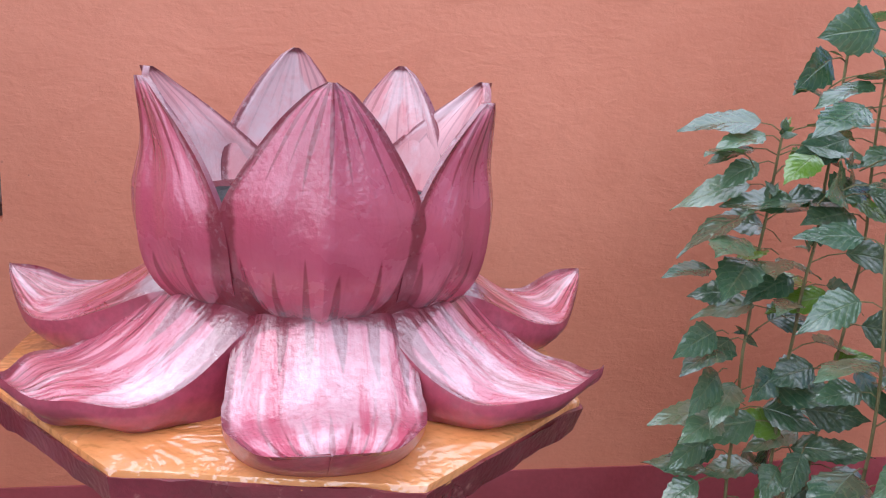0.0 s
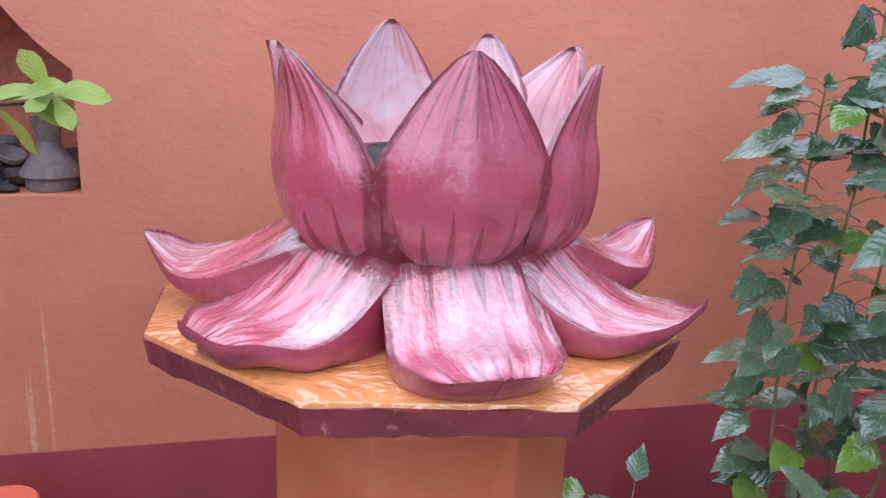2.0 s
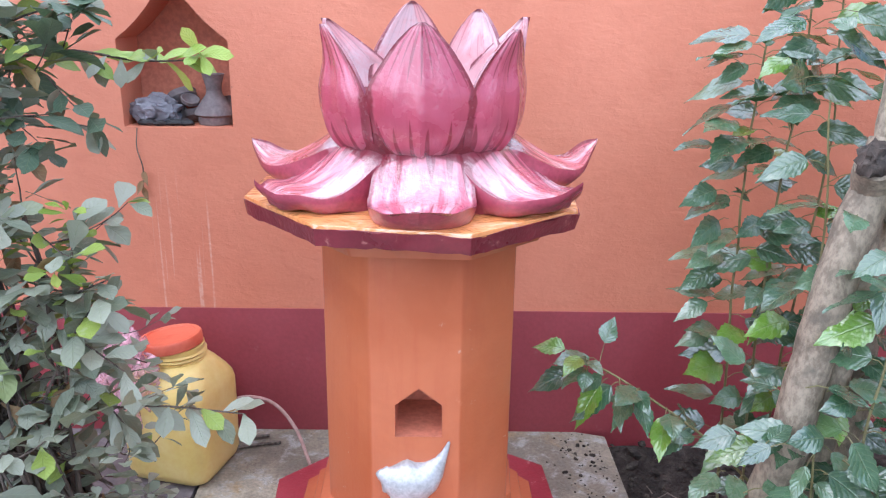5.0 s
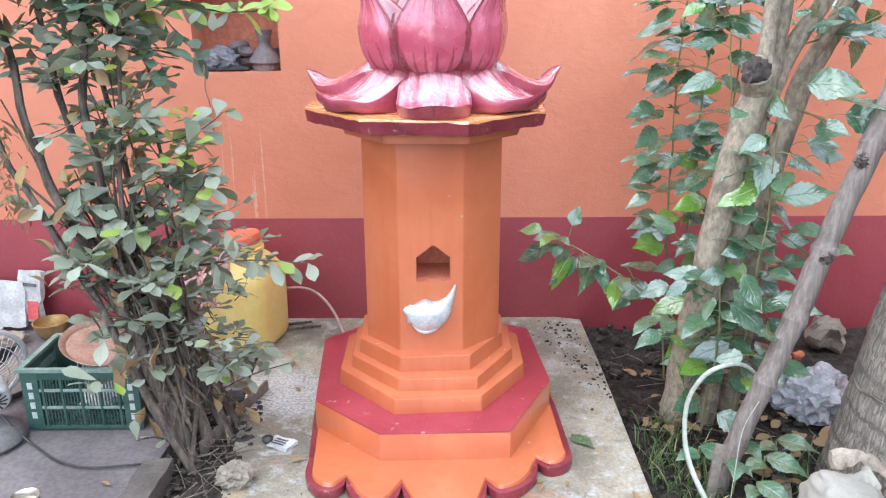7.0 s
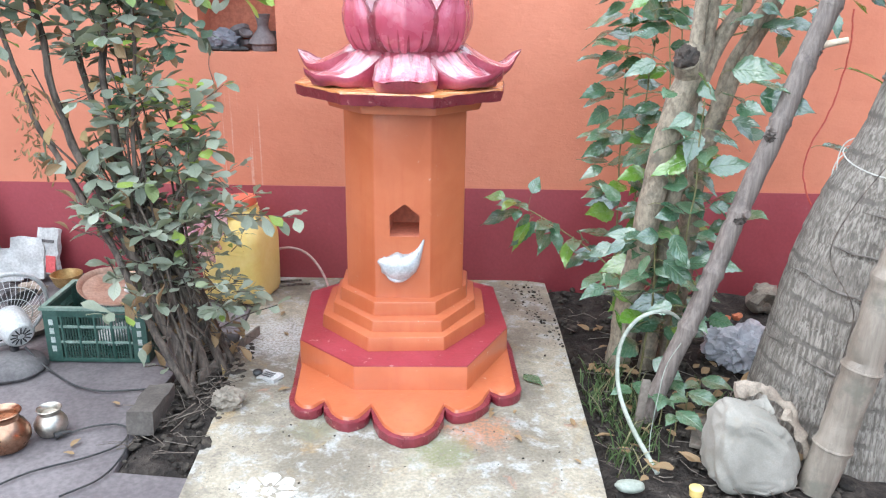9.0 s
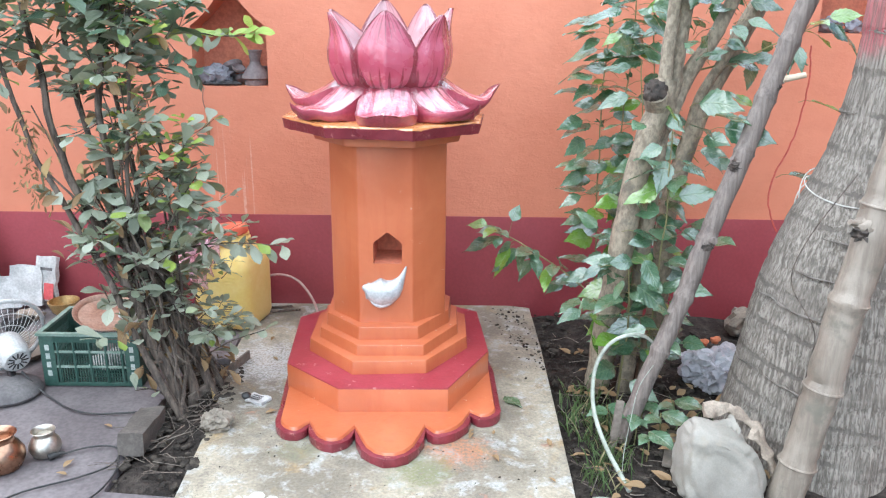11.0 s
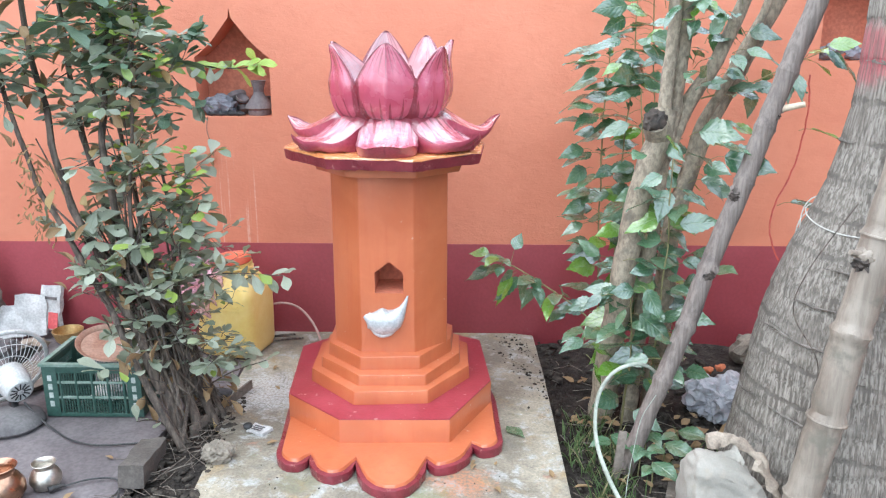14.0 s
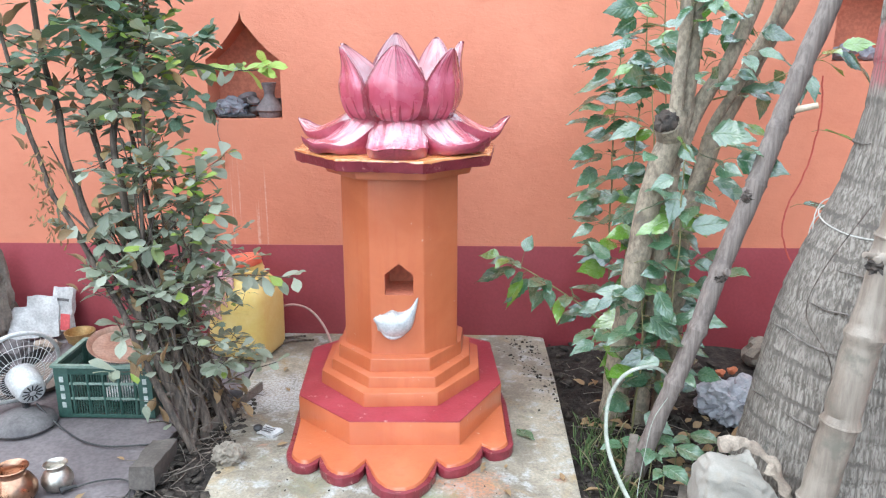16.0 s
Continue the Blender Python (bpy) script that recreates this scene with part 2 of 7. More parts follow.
def palm_bark():
    """Pale grey palm bark: ragged leaf-scar rings, upright cracks, dark mossy patches."""
    n = Nodes("grey_palm_bark")
    o = n.coord()
    x, y, z = n.xyz(o)[0], n.xyz(o)[1], n.xyz(o)[2]
    streak, crack = n.noise(n.scaled(o, (30, 30, 1.4)), 3.4, 4.0, 0.6), n.noise(n.scaled(o, (26, 26, 1.6)), 3.2, 2.0, 0.5)
    blot, rag, fine = n.noise(o, 5.0, 6.0, 0.65), n.noise(o, 30.0, 5.0, 0.7), n.noise(o, 130.0, 3.0)
    col = n.mix(n.step(streak, 0.35, 0.65), (0.13, 0.112, 0.093), (0.325, 0.29, 0.25))
    col = n.mix(n.step(blot, 0.48, 0.66, 0.0, 0.5), col, (0.19, 0.165, 0.14))
    col = n.mix(n.step(n.m("ABSOLUTE", n.m("SUBTRACT", crack, 0.5)), 0.030, 0.010, 0.0, 0.8), col, (0.13, 0.11, 0.095))
    turn = n.m("FRACT", n.m("DIVIDE", n.m("ADD", n.m("ADD", z, n.m("MULTIPLY", x, 0.17)), n.m("MULTIPLY", n.m("SUBTRACT", rag, 0.5), 0.06)), 0.135))
    ring = n.m("MULTIPLY", n.step(n.m("ABSOLUTE", n.m("SUBTRACT", turn, 0.5)), 0.10, 0.03), n.step(n.noise(o, 7.0, 4.0), 0.40, 0.58, 0.25, 0.9))
    col = n.mix(ring, col, (0.125, 0.108, 0.092))
    patch = n.m("MULTIPLY", n.step(n.noise(o, 4.1, 6.0, 0.7), 0.62, 0.68, 0.0, 0.85), n.step(rag, 0.35, 0.55))
    col = n.mix(patch, col, (0.085, 0.088, 0.078))
    far = n.m("ADD", n.m("ABSOLUTE", n.m("MULTIPLY", n.m("SUBTRACT", x, 1.66), 1.6)), n.m("ABSOLUTE", n.m("SUBTRACT", z, 1.56)))
    smear = n.m("MULTIPLY", n.step(n.m("ADD", far, n.m("MULTIPLY", rag, 0.12)), 0.20, 0.13), n.step(streak, 0.30, 0.62, 0.15, 0.65))
    col = n.mix(smear, col, (0.44, 0.06, 0.085))
    n.set(Base_Color=col, Roughness=0.9)
    n.bump(n.m("SUBTRACT", n.m("ADD", streak, n.m("MULTIPLY", fine, 0.3)), n.m("ADD", ring, n.step(n.m("ABSOLUTE", n.m("SUBTRACT", crack, 0.5)), 0.04, 0.01))), 0.6, 0.007)
    return n.mat


def concrete():
    """Worn cement screed: pale patches, damp grey, ochre and mossy stains, hairline cracks."""
    n = Nodes("worn_concrete")
    o = n.coord()
    big, mid, fine = n.noise(o, 2.3, 5.0, 0.6, 0.6), n.noise(o, 11.0, 7.0, 0.68, 0.3), n.noise(o, 85.0, 4.0, 0.6)
    col = n.mix(n.step(big, 0.36, 0.64), (0.185, 0.160, 0.122), (0.36, 0.315, 0.24))
    col = n.mix(n.step(mid, 0.50, 0.72, 0.0, 0.75), col, (0.16, 0.145, 0.125))
    col = n.mix(n.step(mid, 0.50, 0.36, 0.0, 0.8), col, (0.39, 0.385, 0.37))
    ochre = n.step(n.noise(n.scaled(o, (1, 1, 1)), 3.7, 6.0, 0.7, 0.8), 0.56, 0.70, 0.0, 0.7)
    col = n.mix(ochre, col, (0.30, 0.205, 0.095))
    moss = n.m("MULTIPLY", n.step(n.noise(o, 5.1, 7.0, 0.72), 0.58, 0.68, 0.0, 0.7), n.step(fine, 0.4, 0.6))
    col = n.mix(moss, col, (0.115, 0.115, 0.055))
    rust = n.m("MULTIPLY", n.step(n.noise(o, 6.3, 8.0, 0.75, 0.6), 0.61, 0.66, 0.0, 0.6), n.step(mid, 0.4, 0.6))
    col = n.mix(rust, col, (0.34, 0.165, 0.11))
    damp = n.step(n.noise(o, 1.7, 6.0, 0.7, 1.0), 0.54, 0.66, 0.0, 0.65)
    col = n.mix(damp, col, (0.16, 0.158, 0.135))
    px, py = n.xyz(o)[0], n.xyz(o)[1]

    def spill(cx, cy, r, tone, strong):
        far = n.m("SQRT", n.m("ADD", n.m("POWER", n.m("SUBTRACT", px, cx), 2.0), n.m("POWER", n.m("SUBTRACT", py, cy), 2.0)))
        ragged = n.m("ADD", far, n.m("MULTIPLY", n.m("SUBTRACT", n.noise(o, 14.0, 7.0, 0.75), 0.5), 0.34))
        return n.mix(n.m("MULTIPLY", n.step(ragged, r, r * 0.45), n.step(fine, 0.3, 0.62, 0.1, strong)), col, tone)

    col = spill(0.30, -0.66, 0.15, (0.36, 0.15, 0.075), 0.8)
    col = spill(0.16, -0.80, 0.14, (0.13, 0.145, 0.06), 0.8)
    col = spill(-0.30, -0.66, 0.12, (0.15, 0.15, 0.085), 0.6)
    col = spill(-0.60, 0.10, 0.26, (0.50, 0.50, 0.50), 0.7)
    spatter = n.m("MULTIPLY", n.step(n.noise(o, 38.0, 3.0, 0.6), 0.68, 0.72), n.step(big, 0.45, 0.6))
    col = n.mix(spatter, col, (0.62, 0.60, 0.57))
    crack = n.step(n.m("ABSOLUTE", n.m("SUBTRACT", n.noise(o, 1.1, 7.0, 0.68, 0.3), 0.5)), 0.0022, 0.0004, 0.0, 0.45)
    col = n.mix(crack, col, (0.07, 0.06, 0.05))
    col = n.mix(0.3, col, n.mix(n.step(fine, 0.3, 0.7), (0.2, 0.2, 0.2), (0.8, 0.8, 0.8)), "OVERLAY")
    n.set(Base_Color=col, Roughness=n.step(big, 0.3, 0.7, 0.65, 0.92))
    n.bump(n.m("ADD", mid, n.m("MULTIPLY", fine, 0.5)), 0.45, 0.006)
    return n.mat


def orange_paint():
    """Brushed orange enamel on cement: faint upright brush streaks, thin patches, a few chips."""
    n = Nodes("orange_enamel")
    o = n.coord()
    big, streak, fine = n.noise(o, 3.0, 5.0, 0.6, 0.5), n.noise(n.scaled(o, (1, 1, 0.10)), 26.0, 4.0, 0.6), n.noise(o, 95.0, 3.0)
    col = n.mix(n.step(big, 0.35, 0.68), (0.45, 0.118, 0.044), (0.53, 0.152, 0.060))
    col = n.mix(n.step(streak, 0.45, 0.75, 0.0, 0.4), col, (0.43, 0.092, 0.036))
    col = n.mix(n.step(n.noise(o, 8.0, 8.0, 0.7), 0.66, 0.74, 0.0, 0.5), col, (0.66, 0.30, 0.17))
    chip = n.m("MULTIPLY", n.step(n.noise(o, 28.0, 5.0, 0.7), 0.665, 0.70), n.step(n.noise(o, 4.0), 0.50, 0.6))
    col = n.mix(chip, col, (0.60, 0.50, 0.42))
    n.set(Base_Color=col, Roughness=n.step(big, 0.3, 0.7, 0.32, 0.5))
    n.b.inputs["Coat Weight"].default_value, n.b.inputs["Coat Roughness"].default_value = 0.9, 0.22
    n.b.inputs["Coat IOR"].default_value = 1.55
    n.bump(n.m("ADD", n.m("ADD", big, n.m("MULTIPLY", streak, 0.4)), n.m("MULTIPLY", fine, 0.25)), 0.35, 0.007)
    return n.mat


def wet_enamel():
    """Thick glossy orange enamel that dried in ripples."""
    n = Nodes("glossy_orange_enamel")
    o = n.coord()
    big, rip, fine = n.noise(o, 5.0, 4.0), n.noise(o, 17.0, 2.0, 0.45, 0.4), n.noise(o, 90.0, 3.0)
    col = n.mix(n.step(big, 0.35, 0.65), (0.70, 0.26, 0.07), (0.78, 0.35, 0.125))
    col = n.mix(n.step(fine, 0.62, 0.8, 0.0, 0.3), col, (0.55, 0.20, 0.05))
    n.set(Base_Color=col, Roughness=0.30)
    n.b.inputs["Coat Weight"].default_value, n.b.inputs["Coat Roughness"].default_value = 1.0, 0.06
    n.b.inputs["Coat IOR"].default_value = 2.1
    n.coat_bump(n.m("ADD", n.noise(o, 9.0, 3.0, 0.6, 0.8), n.m("MULTIPLY", n.step(big, 0.40, 0.65, 0.05, 0.30), n.noise(o, 55.0, 2.0))), 1.0, 0.030)
    n.bump(n.m("ADD", rip, n.m("MULTIPLY", fine, 0.16)), 0.35, 0.010)
    return n.mat


def film(name, tint, clear=0.45, rough=0.25):
    """Thin crumpled plastic film, half clear."""
    n = Nodes(name)
    o = n.coord()
    f = n.noise(o, 26.0, 5.0, 0.6, 0.8)
    n.set(Base_Color=tint, Roughness=rough, Alpha=n.step(f, 0.35, 0.65, 1.0 - clear, 0.95))
    n.bump(f, 0.7, 0.01)
    return n.mat


M_WALL = wall_paint()
M_DADO = surf("maroon_dado_paint", (0.265, 0.043, 0.054), (0.305, 0.055, 0.068), 3.0, 60.0, 0.55, 0.35, 0.006, dirt=(0.36, 0.15, 0.15), dirt_at=(0.63, 0.78), grain=0.1)
# the wall's terracotta darkened: recess shade is put into this colour
M_NICHE = surf("shade_toned_terracotta_plaster", (0.52, 0.17, 0.10), (0.58, 0.21, 0.13), 5.0, 60.0, 0.8, 0.4, 0.006, dirt=(0.30, 0.12, 0.09), dirt_at=(0.58, 0.8))
M_ORANGE = orange_paint()
M_CAPTOP = wet_enamel()
M_MAROON = surf("maroon_enamel", (0.145, 0.016, 0.026), (0.21, 0.027, 0.040), 9.0, 90.0, 0.33, 0.5, 0.008, dirt=(0.45, 0.20, 0.17), dirt_at=(0.59, 0.70), coat=0.4, grain=0.1)
M_REDTOP = surf("crimson_enamel", (0.27, 0.026, 0.040), (0.33, 0.040, 0.058), 7.0, 90.0, 0.40, 0.3, 0.006, dirt=(0.55, 0.30, 0.28), dirt_at=(0.61, 0.69), coat=0.3, grain=0.1)
M_PETAL = petal_paint("pink_petal_enamel", (0.42, 0.068, 0.115), (0.485, 0.10, 0.157), 0.0, 1.0, 1.6, 0.45, 0.13)
M_PETAL_IN = petal_paint("pale_petal_enamel", (0.78, 0.34, 0.36), (0.84, 0.50, 0.52), 0.65, 0.35, 1.5, 0.0, 0.25)
# on the lower petals the whitish patches are sky sheen painted in
M_PETAL_LOW = petal_paint("painted_sheen_petal_enamel", (0.48, 0.08, 0.13), (0.54, 0.135, 0.195), 0.46, 1.0, 1.95, 0.0, 0.07, 0.24)
M_SILVER = surf("silver_white_paint", (0.42, 0.43, 0.44), (0.55, 0.56, 0.58), 22.0, 110.0, 0.35, 0.3, 0.004, metal=0.25, dirt=(0.38, 0.39, 0.42), dirt_at=(0.6, 0.8))
M_CONCRETE = concrete()
M_PAVING = surf("purplish_cement_floor", (0.125, 0.108, 0.112), (0.19, 0.168, 0.17), 2.2, 60.0, 0.8, 0.3, 0.005, dirt=(0.12, 0.10, 0.10), dirt_at=(0.56, 0.75), spec=0.3)
M_SOIL = surf("dark_garden_soil", (0.024, 0.020, 0.018), (0.07, 0.058, 0.05), 16.0, 70.0, 0.95, 1.0, 0.03, dirt=(0.16, 0.14, 0.12), dirt_at=(0.6, 0.75), spec=0.15)
M_CLOD = surf("dark_clods", (0.024, 0.021, 0.019), (0.085, 0.072, 0.06), 20.0, 120.0, 0.95, 0.6, 0.01, spec=0.1)
M_YELLOW = surf("yellow_plastic", (0.76, 0.56, 0.17), (0.80, 0.62, 0.24), 6.0, 60.0, 0.38, 0.1, 0.003, dirt=(0.60, 0.42, 0.12), dirt_at=(0.62, 0.85), grain=0.1)
M_LID = surf("orange_red_plastic", (0.62, 0.11, 0.055), (0.68, 0.16, 0.09), 8.0, 70.0, 0.45, 0.15, 0.003, dirt=(0.50, 0.20, 0.14), dirt_at=(0.6, 0.85), grain=0.1)
M_PINKFILM = film("pink_plastic_film", (0.80, 0.50, 0.58), 0.7)
M_WHITEFILM = film("milky_plastic_film", (0.46, 0.46, 0.49), 0.25)
M_GREYFILM = film("grey_plastic_film", (0.22, 0.22, 0.25), 0.2)
M_CLAYPOT = surf("sooty_grey_clay", (0.14, 0.115, 0.115), (0.24, 0.20, 0.195), 9.0, 80.0, 0.8, 0.3, 0.004, dirt=(0.07, 0.06, 0.06))
M_CHAR = surf("charred_lumps", (0.012, 0.012, 0.013), (0.05, 0.048, 0.05), 20.0, 90.0, 0.8, 0.6, 0.01)
M_GREEN = surf("dark_green_plastic", (0.026, 0.068, 0.053), (0.048, 0.095, 0.076), 9.0, 90.0, 0.5, 0.15, 0.003, dirt=(0.16, 0.18, 0.15), dirt_at=(0.6, 0.85))
M_GREENRIM = surf("dusty_green_plastic", (0.13, 0.20, 0.16), (0.22, 0.28, 0.24), 14.0, 90.0, 0.6, 0.15, 0.003)
M_PRINT = surf("white_print", (0.36, 0.40, 0.37), (0.46, 0.49, 0.46), 30.0, 120.0, 0.6, 0.1, 0.002, dirt=(0.3, 0.36, 0.32), dirt_at=(0.6, 0.7))
M_BLACKPRINT = surf("brown_print", (0.10, 0.05, 0.02), (0.16, 0.08, 0.03), 30.0, 120.0, 0.6, 0.1, 0.002)
M_COPPER = surf("tarnished_copper", (0.34, 0.185, 0.115), (0.46, 0.29, 0.20), 9.0, 90.0, 0.30, 0.2, 0.003, metal=1.0, dirt=(0.20, 0.10, 0.07), dirt_at=(0.6, 0.85))
M_STEEL = surf("dull_steel", (0.46, 0.43, 0.38), (0.60, 0.56, 0.50), 9.0, 90.0, 0.42, 0.3, 0.003, metal=1.0, dirt=(0.25, 0.22, 0.18), dirt_at=(0.6, 0.85))
M_TRAY = surf("dusty_copper_tray", (0.33, 0.20, 0.145), (0.43, 0.29, 0.225), 9.0, 90.0, 0.5, 0.2, 0.003, metal=0.5)
M_BRASS = surf("old_brass", (0.36, 0.23, 0.09), (0.48, 0.33, 0.15), 12.0, 90.0, 0.45, 0.3, 0.003, metal=0.6)
M_FANWHITE = surf("yellowed_white_enamel", (0.46, 0.46, 0.45), (0.58, 0.58, 0.57), 9.0, 90.0, 0.4, 0.15, 0.003, dirt=(0.35, 0.32, 0.28))
M_BLACK = surf("dusty_black_plastic", (0.018, 0.018, 0.02), (0.05, 0.048, 0.046), 9.0, 90.0, 0.55, 0.2, 0.003)
M_RUBBER = surf("grey_rubber", (0.075, 0.068, 0.07), (0.15, 0.14, 0.14), 8.0, 80.0, 0.75, 0.2, 0.003)
M_PAPER = surf("crumpled_white_paper", (0.42, 0.41, 0.40), (0.56, 0.55, 0.54), 14.0, 90.0, 0.7, 0.3, 0.005, dirt=(0.40, 0.38, 0.36))
M_REDPRINT = surf("red_packet_print", (0.48, 0.07, 0.08), (0.58, 0.12, 0.12), 18.0, 90.0, 0.5, 0.1, 0.003)
M_BRICK = surf("mossy_cement_block", (0.075, 0.064, 0.056), (0.15, 0.13, 0.115), 8.0, 90.0, 0.9, 0.6, 0.008, dirt=(0.07, 0.065, 0.055))
M_STONE = surf("rough_tan_stone", (0.17, 0.145, 0.115), (0.27, 0.235, 0.19), 14.0, 90.0, 0.9, 0.8, 0.01, dirt=(0.15, 0.12, 0.10))
M_STUMP = surf("weathered_grey_wood", (0.12, 0.098, 0.08), (0.225, 0.19, 0.158), 7.0, 80.0, 0.9, 0.8, 0.012, dirt=(0.10, 0.085, 0.075))
M_TERRA = surf("broken_terracotta", (0.45, 0.14, 0.06), (0.56, 0.20, 0.10), 16.0, 90.0, 0.8, 0.3, 0.004)
M_SACK = surf("dusty_woven_sack", (0.235, 0.218, 0.188), (0.325, 0.30, 0.265), 7.0, 210.0, 0.85, 0.4, 0.005, dirt=(0.27, 0.235, 0.19), dirt_at=(0.52, 0.74), grain=0.12)
M_CLOTH = surf("brown_rag", (0.24, 0.19, 0.15), (0.36, 0.30, 0.24), 9.0, 140.0, 0.9, 0.4, 0.006)
M_HOSE = surf("white_hose_plastic", (0.24, 0.26, 0.215), (0.34, 0.36, 0.31), 9.0, 60.0, 0.45, 0.1, 0.002, dirt=(0.38, 0.38, 0.33))
M_PIPE = surf("clear_brown_hose", (0.36, 0.22, 0.20), (0.45, 0.30, 0.27), 9.0, 60.0, 0.4, 0.1, 0.002)
M_WIRE = surf("red_wire_sheath", (0.42, 0.06, 0.04), (0.5, 0.09, 0.06), 20.0, 90.0, 0.5, 0.1, 0.002)
M_STRING = surf("pale_string", (0.44, 0.42, 0.38), (0.54, 0.52, 0.48), 20.0, 90.0, 0.8, 0.1, 0.002)
M_TRUNK = bark("pale_brown_bark", (0.18, 0.147, 0.107), (0.345, 0.288, 0.213), (0.115, 0.10, 0.076), (4, 4, 2.2), 14.0)
M_STEM = bark("dark_shrub_bark", (0.060, 0.047, 0.039), (0.165, 0.13, 0.103), (0.035, 0.029, 0.026))
M_TWIG = bark("green_brown_twig", (0.16, 0.15, 0.06), (0.24, 0.22, 0.10), (0.12, 0.09, 0.05))
M_BAMBOO = bark("grey_weathered_bamboo", (0.135, 0.11, 0.097), (0.23, 0.19, 0.167), (0.085, 0.066, 0.06), (16, 16, 0.5), 6.0, 0.7)
M_BAMBOO2 = bark("pale_bamboo", (0.21, 0.172, 0.138), (0.31, 0.262, 0.215), (0.15, 0.138, 0.11), (5, 5, 0.6), 6.0, 0.5)
M_PALM = palm_bark()
M_PALMRING = surf("dark_leaf_scar", (0.10, 0.085, 0.072), (0.24, 0.21, 0.185), 12.0, 90.0, 0.95, 0.7, 0.01)
M_CUT = surf("blackened_cut_wood", (0.03, 0.024, 0.02), (0.09, 0.07, 0.058), 30.0, 120.0, 0.9, 0.8, 0.01)
M_FRESH = surf("pale_cut_wood", (0.52, 0.42, 0.30), (0.6, 0.5, 0.38), 20.0, 90.0, 0.7, 0.2, 0.004)
M_LEAF_L = leaf_skin("dusty_shrub_leaf", (0.175, 0.205, 0.145), (0.41, 0.43, 0.35), (0.27, 0.36, 0.07), 0.55, 0.15, 0.93)
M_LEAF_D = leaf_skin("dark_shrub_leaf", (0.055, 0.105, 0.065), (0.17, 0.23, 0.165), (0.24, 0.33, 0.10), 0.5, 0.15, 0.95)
M_LEAF_Y = leaf_skin("young_shrub_leaf", (0.22, 0.34, 0.05), (0.34, 0.45, 0.08), (0.42, 0.50, 0.10), 0.45, 0.12)
M_LEAF_R = leaf_skin("glossy_garden_leaf", (0.030, 0.085, 0.050), (0.13, 0.23, 0.125), (0.15, 0.29, 0.035), 0.28, 0.20, 0.87)
M_DRY = leaf_skin("dry_leaf", (0.20, 0.12, 0.06), (0.36, 0.24, 0.13), (0.46, 0.33, 0.15), 0.8, 0.2)
M_GRASS = leaf_skin("grass_blade", (0.05, 0.10, 0.028), (0.12, 0.18, 0.06), (0.34, 0.30, 0.16), 0.6, 0.0)

# ---------- building helpers ----------


def finish(bm, name, mats, smooth=40.0):
    me = bpy.data.meshes.new(name)
    bm.normal_update()
    bm.to_mesh(me)
    bm.free()
    for m in mats if isinstance(mats, (list, tuple)) else [mats]:
        me.materials.append(m)
    if smooth:
        me.polygons.foreach_set("use_smooth", [True] * len(me.polygons))
        me.set_sharp_from_angle(angle=radians(smooth))
    return me


def single(name, bm, mats, label, category, group="", kind="", smooth=40.0):
    return tagged(new(name, finish(bm, name, mats, smooth)), label, category, group, kind)


def thing(name, at, label, category, group="", kind=""):
    ob = new(name)
    ob.empty_display_size = 0.05
    ob.location = at
    return tagged(ob, label, category, group, kind)


def world_of(ob):
    m = ob.matrix_parent_inverse @ ob.matrix_basis
    return world_of(ob.parent) @ m if ob.parent else ob.matrix_basis


def part(name, bm, mats, parent, label="", smooth=40.0):
    """One mesh under a thing or a part; the mesh is written in world places."""
    ob = new(name, finish(bm, name, mats, smooth) if isinstance(bm, bmesh.types.BMesh) else bm)
    inv = world_of(parent).inverted()
    ob.parent = parent
    ob.matrix_parent_inverse = inv
    return tagged(ob, label)


def bevel(bm, width, seg=2, edges=None):
    bmesh.ops.bevel(bm, geom=list(edges or bm.edges), offset=width, segments=seg, affect="EDGES", profile=0.6, clamp_overlap=True)


def box(x0, x1, y0, y1, z0, z1, b=0.0, m=None):
    bm = bmesh.new()
    bmesh.ops.create_cube(bm, size=1, matrix=Matrix.Translation(((x0 + x1) / 2, (y0 + y1) / 2, (z0 + z1) / 2)) @ Matrix.Diagonal((x1 - x0, y1 - y0, z1 - z0, 1)))
    if b:
        bevel(bm, b)
    if m is not None:
        bm.transform(m)
    return bm


def prism(poly, z0, z1, b=0.0, top=None, seg=2):
    """An upright prism over a plan; top: another plan for its upper end."""
    bm = bmesh.new()
    lo = [bm.verts.new((x, y, z0)) for x, y in poly]
    hi = [bm.verts.new((x, y, z1)) for x, y in (top or poly)]
    n = len(lo)
    bm.faces.new(lo[::-1])
    bm.faces.new(hi)
    for i in range(n):
        bm.faces.new((lo[i], lo[(i + 1) % n], hi[(i + 1) % n], hi[i]))
    bmesh.ops.recalc_face_normals(bm, faces=bm.faces)
    if b:
        bevel(bm, b, seg)
    return bm


def loft(rings, closed=True, caps=True):
    bm = bmesh.new()
    vs = [[bm.verts.new(p) for p in r] for r in rings]
    for a, b in zip(vs, vs[1:]):
        n = len(a)
        for i in range(n if closed else n - 1):
            j = (i + 1) % n
            bm.faces.new((a[i], a[j], b[j], b[i]))
    if caps and closed:
        bm.faces.new(vs[0][::-1])
        bm.faces.new(vs[-1])
    bmesh.ops.recalc_face_normals(bm, faces=bm.faces)
    return bm


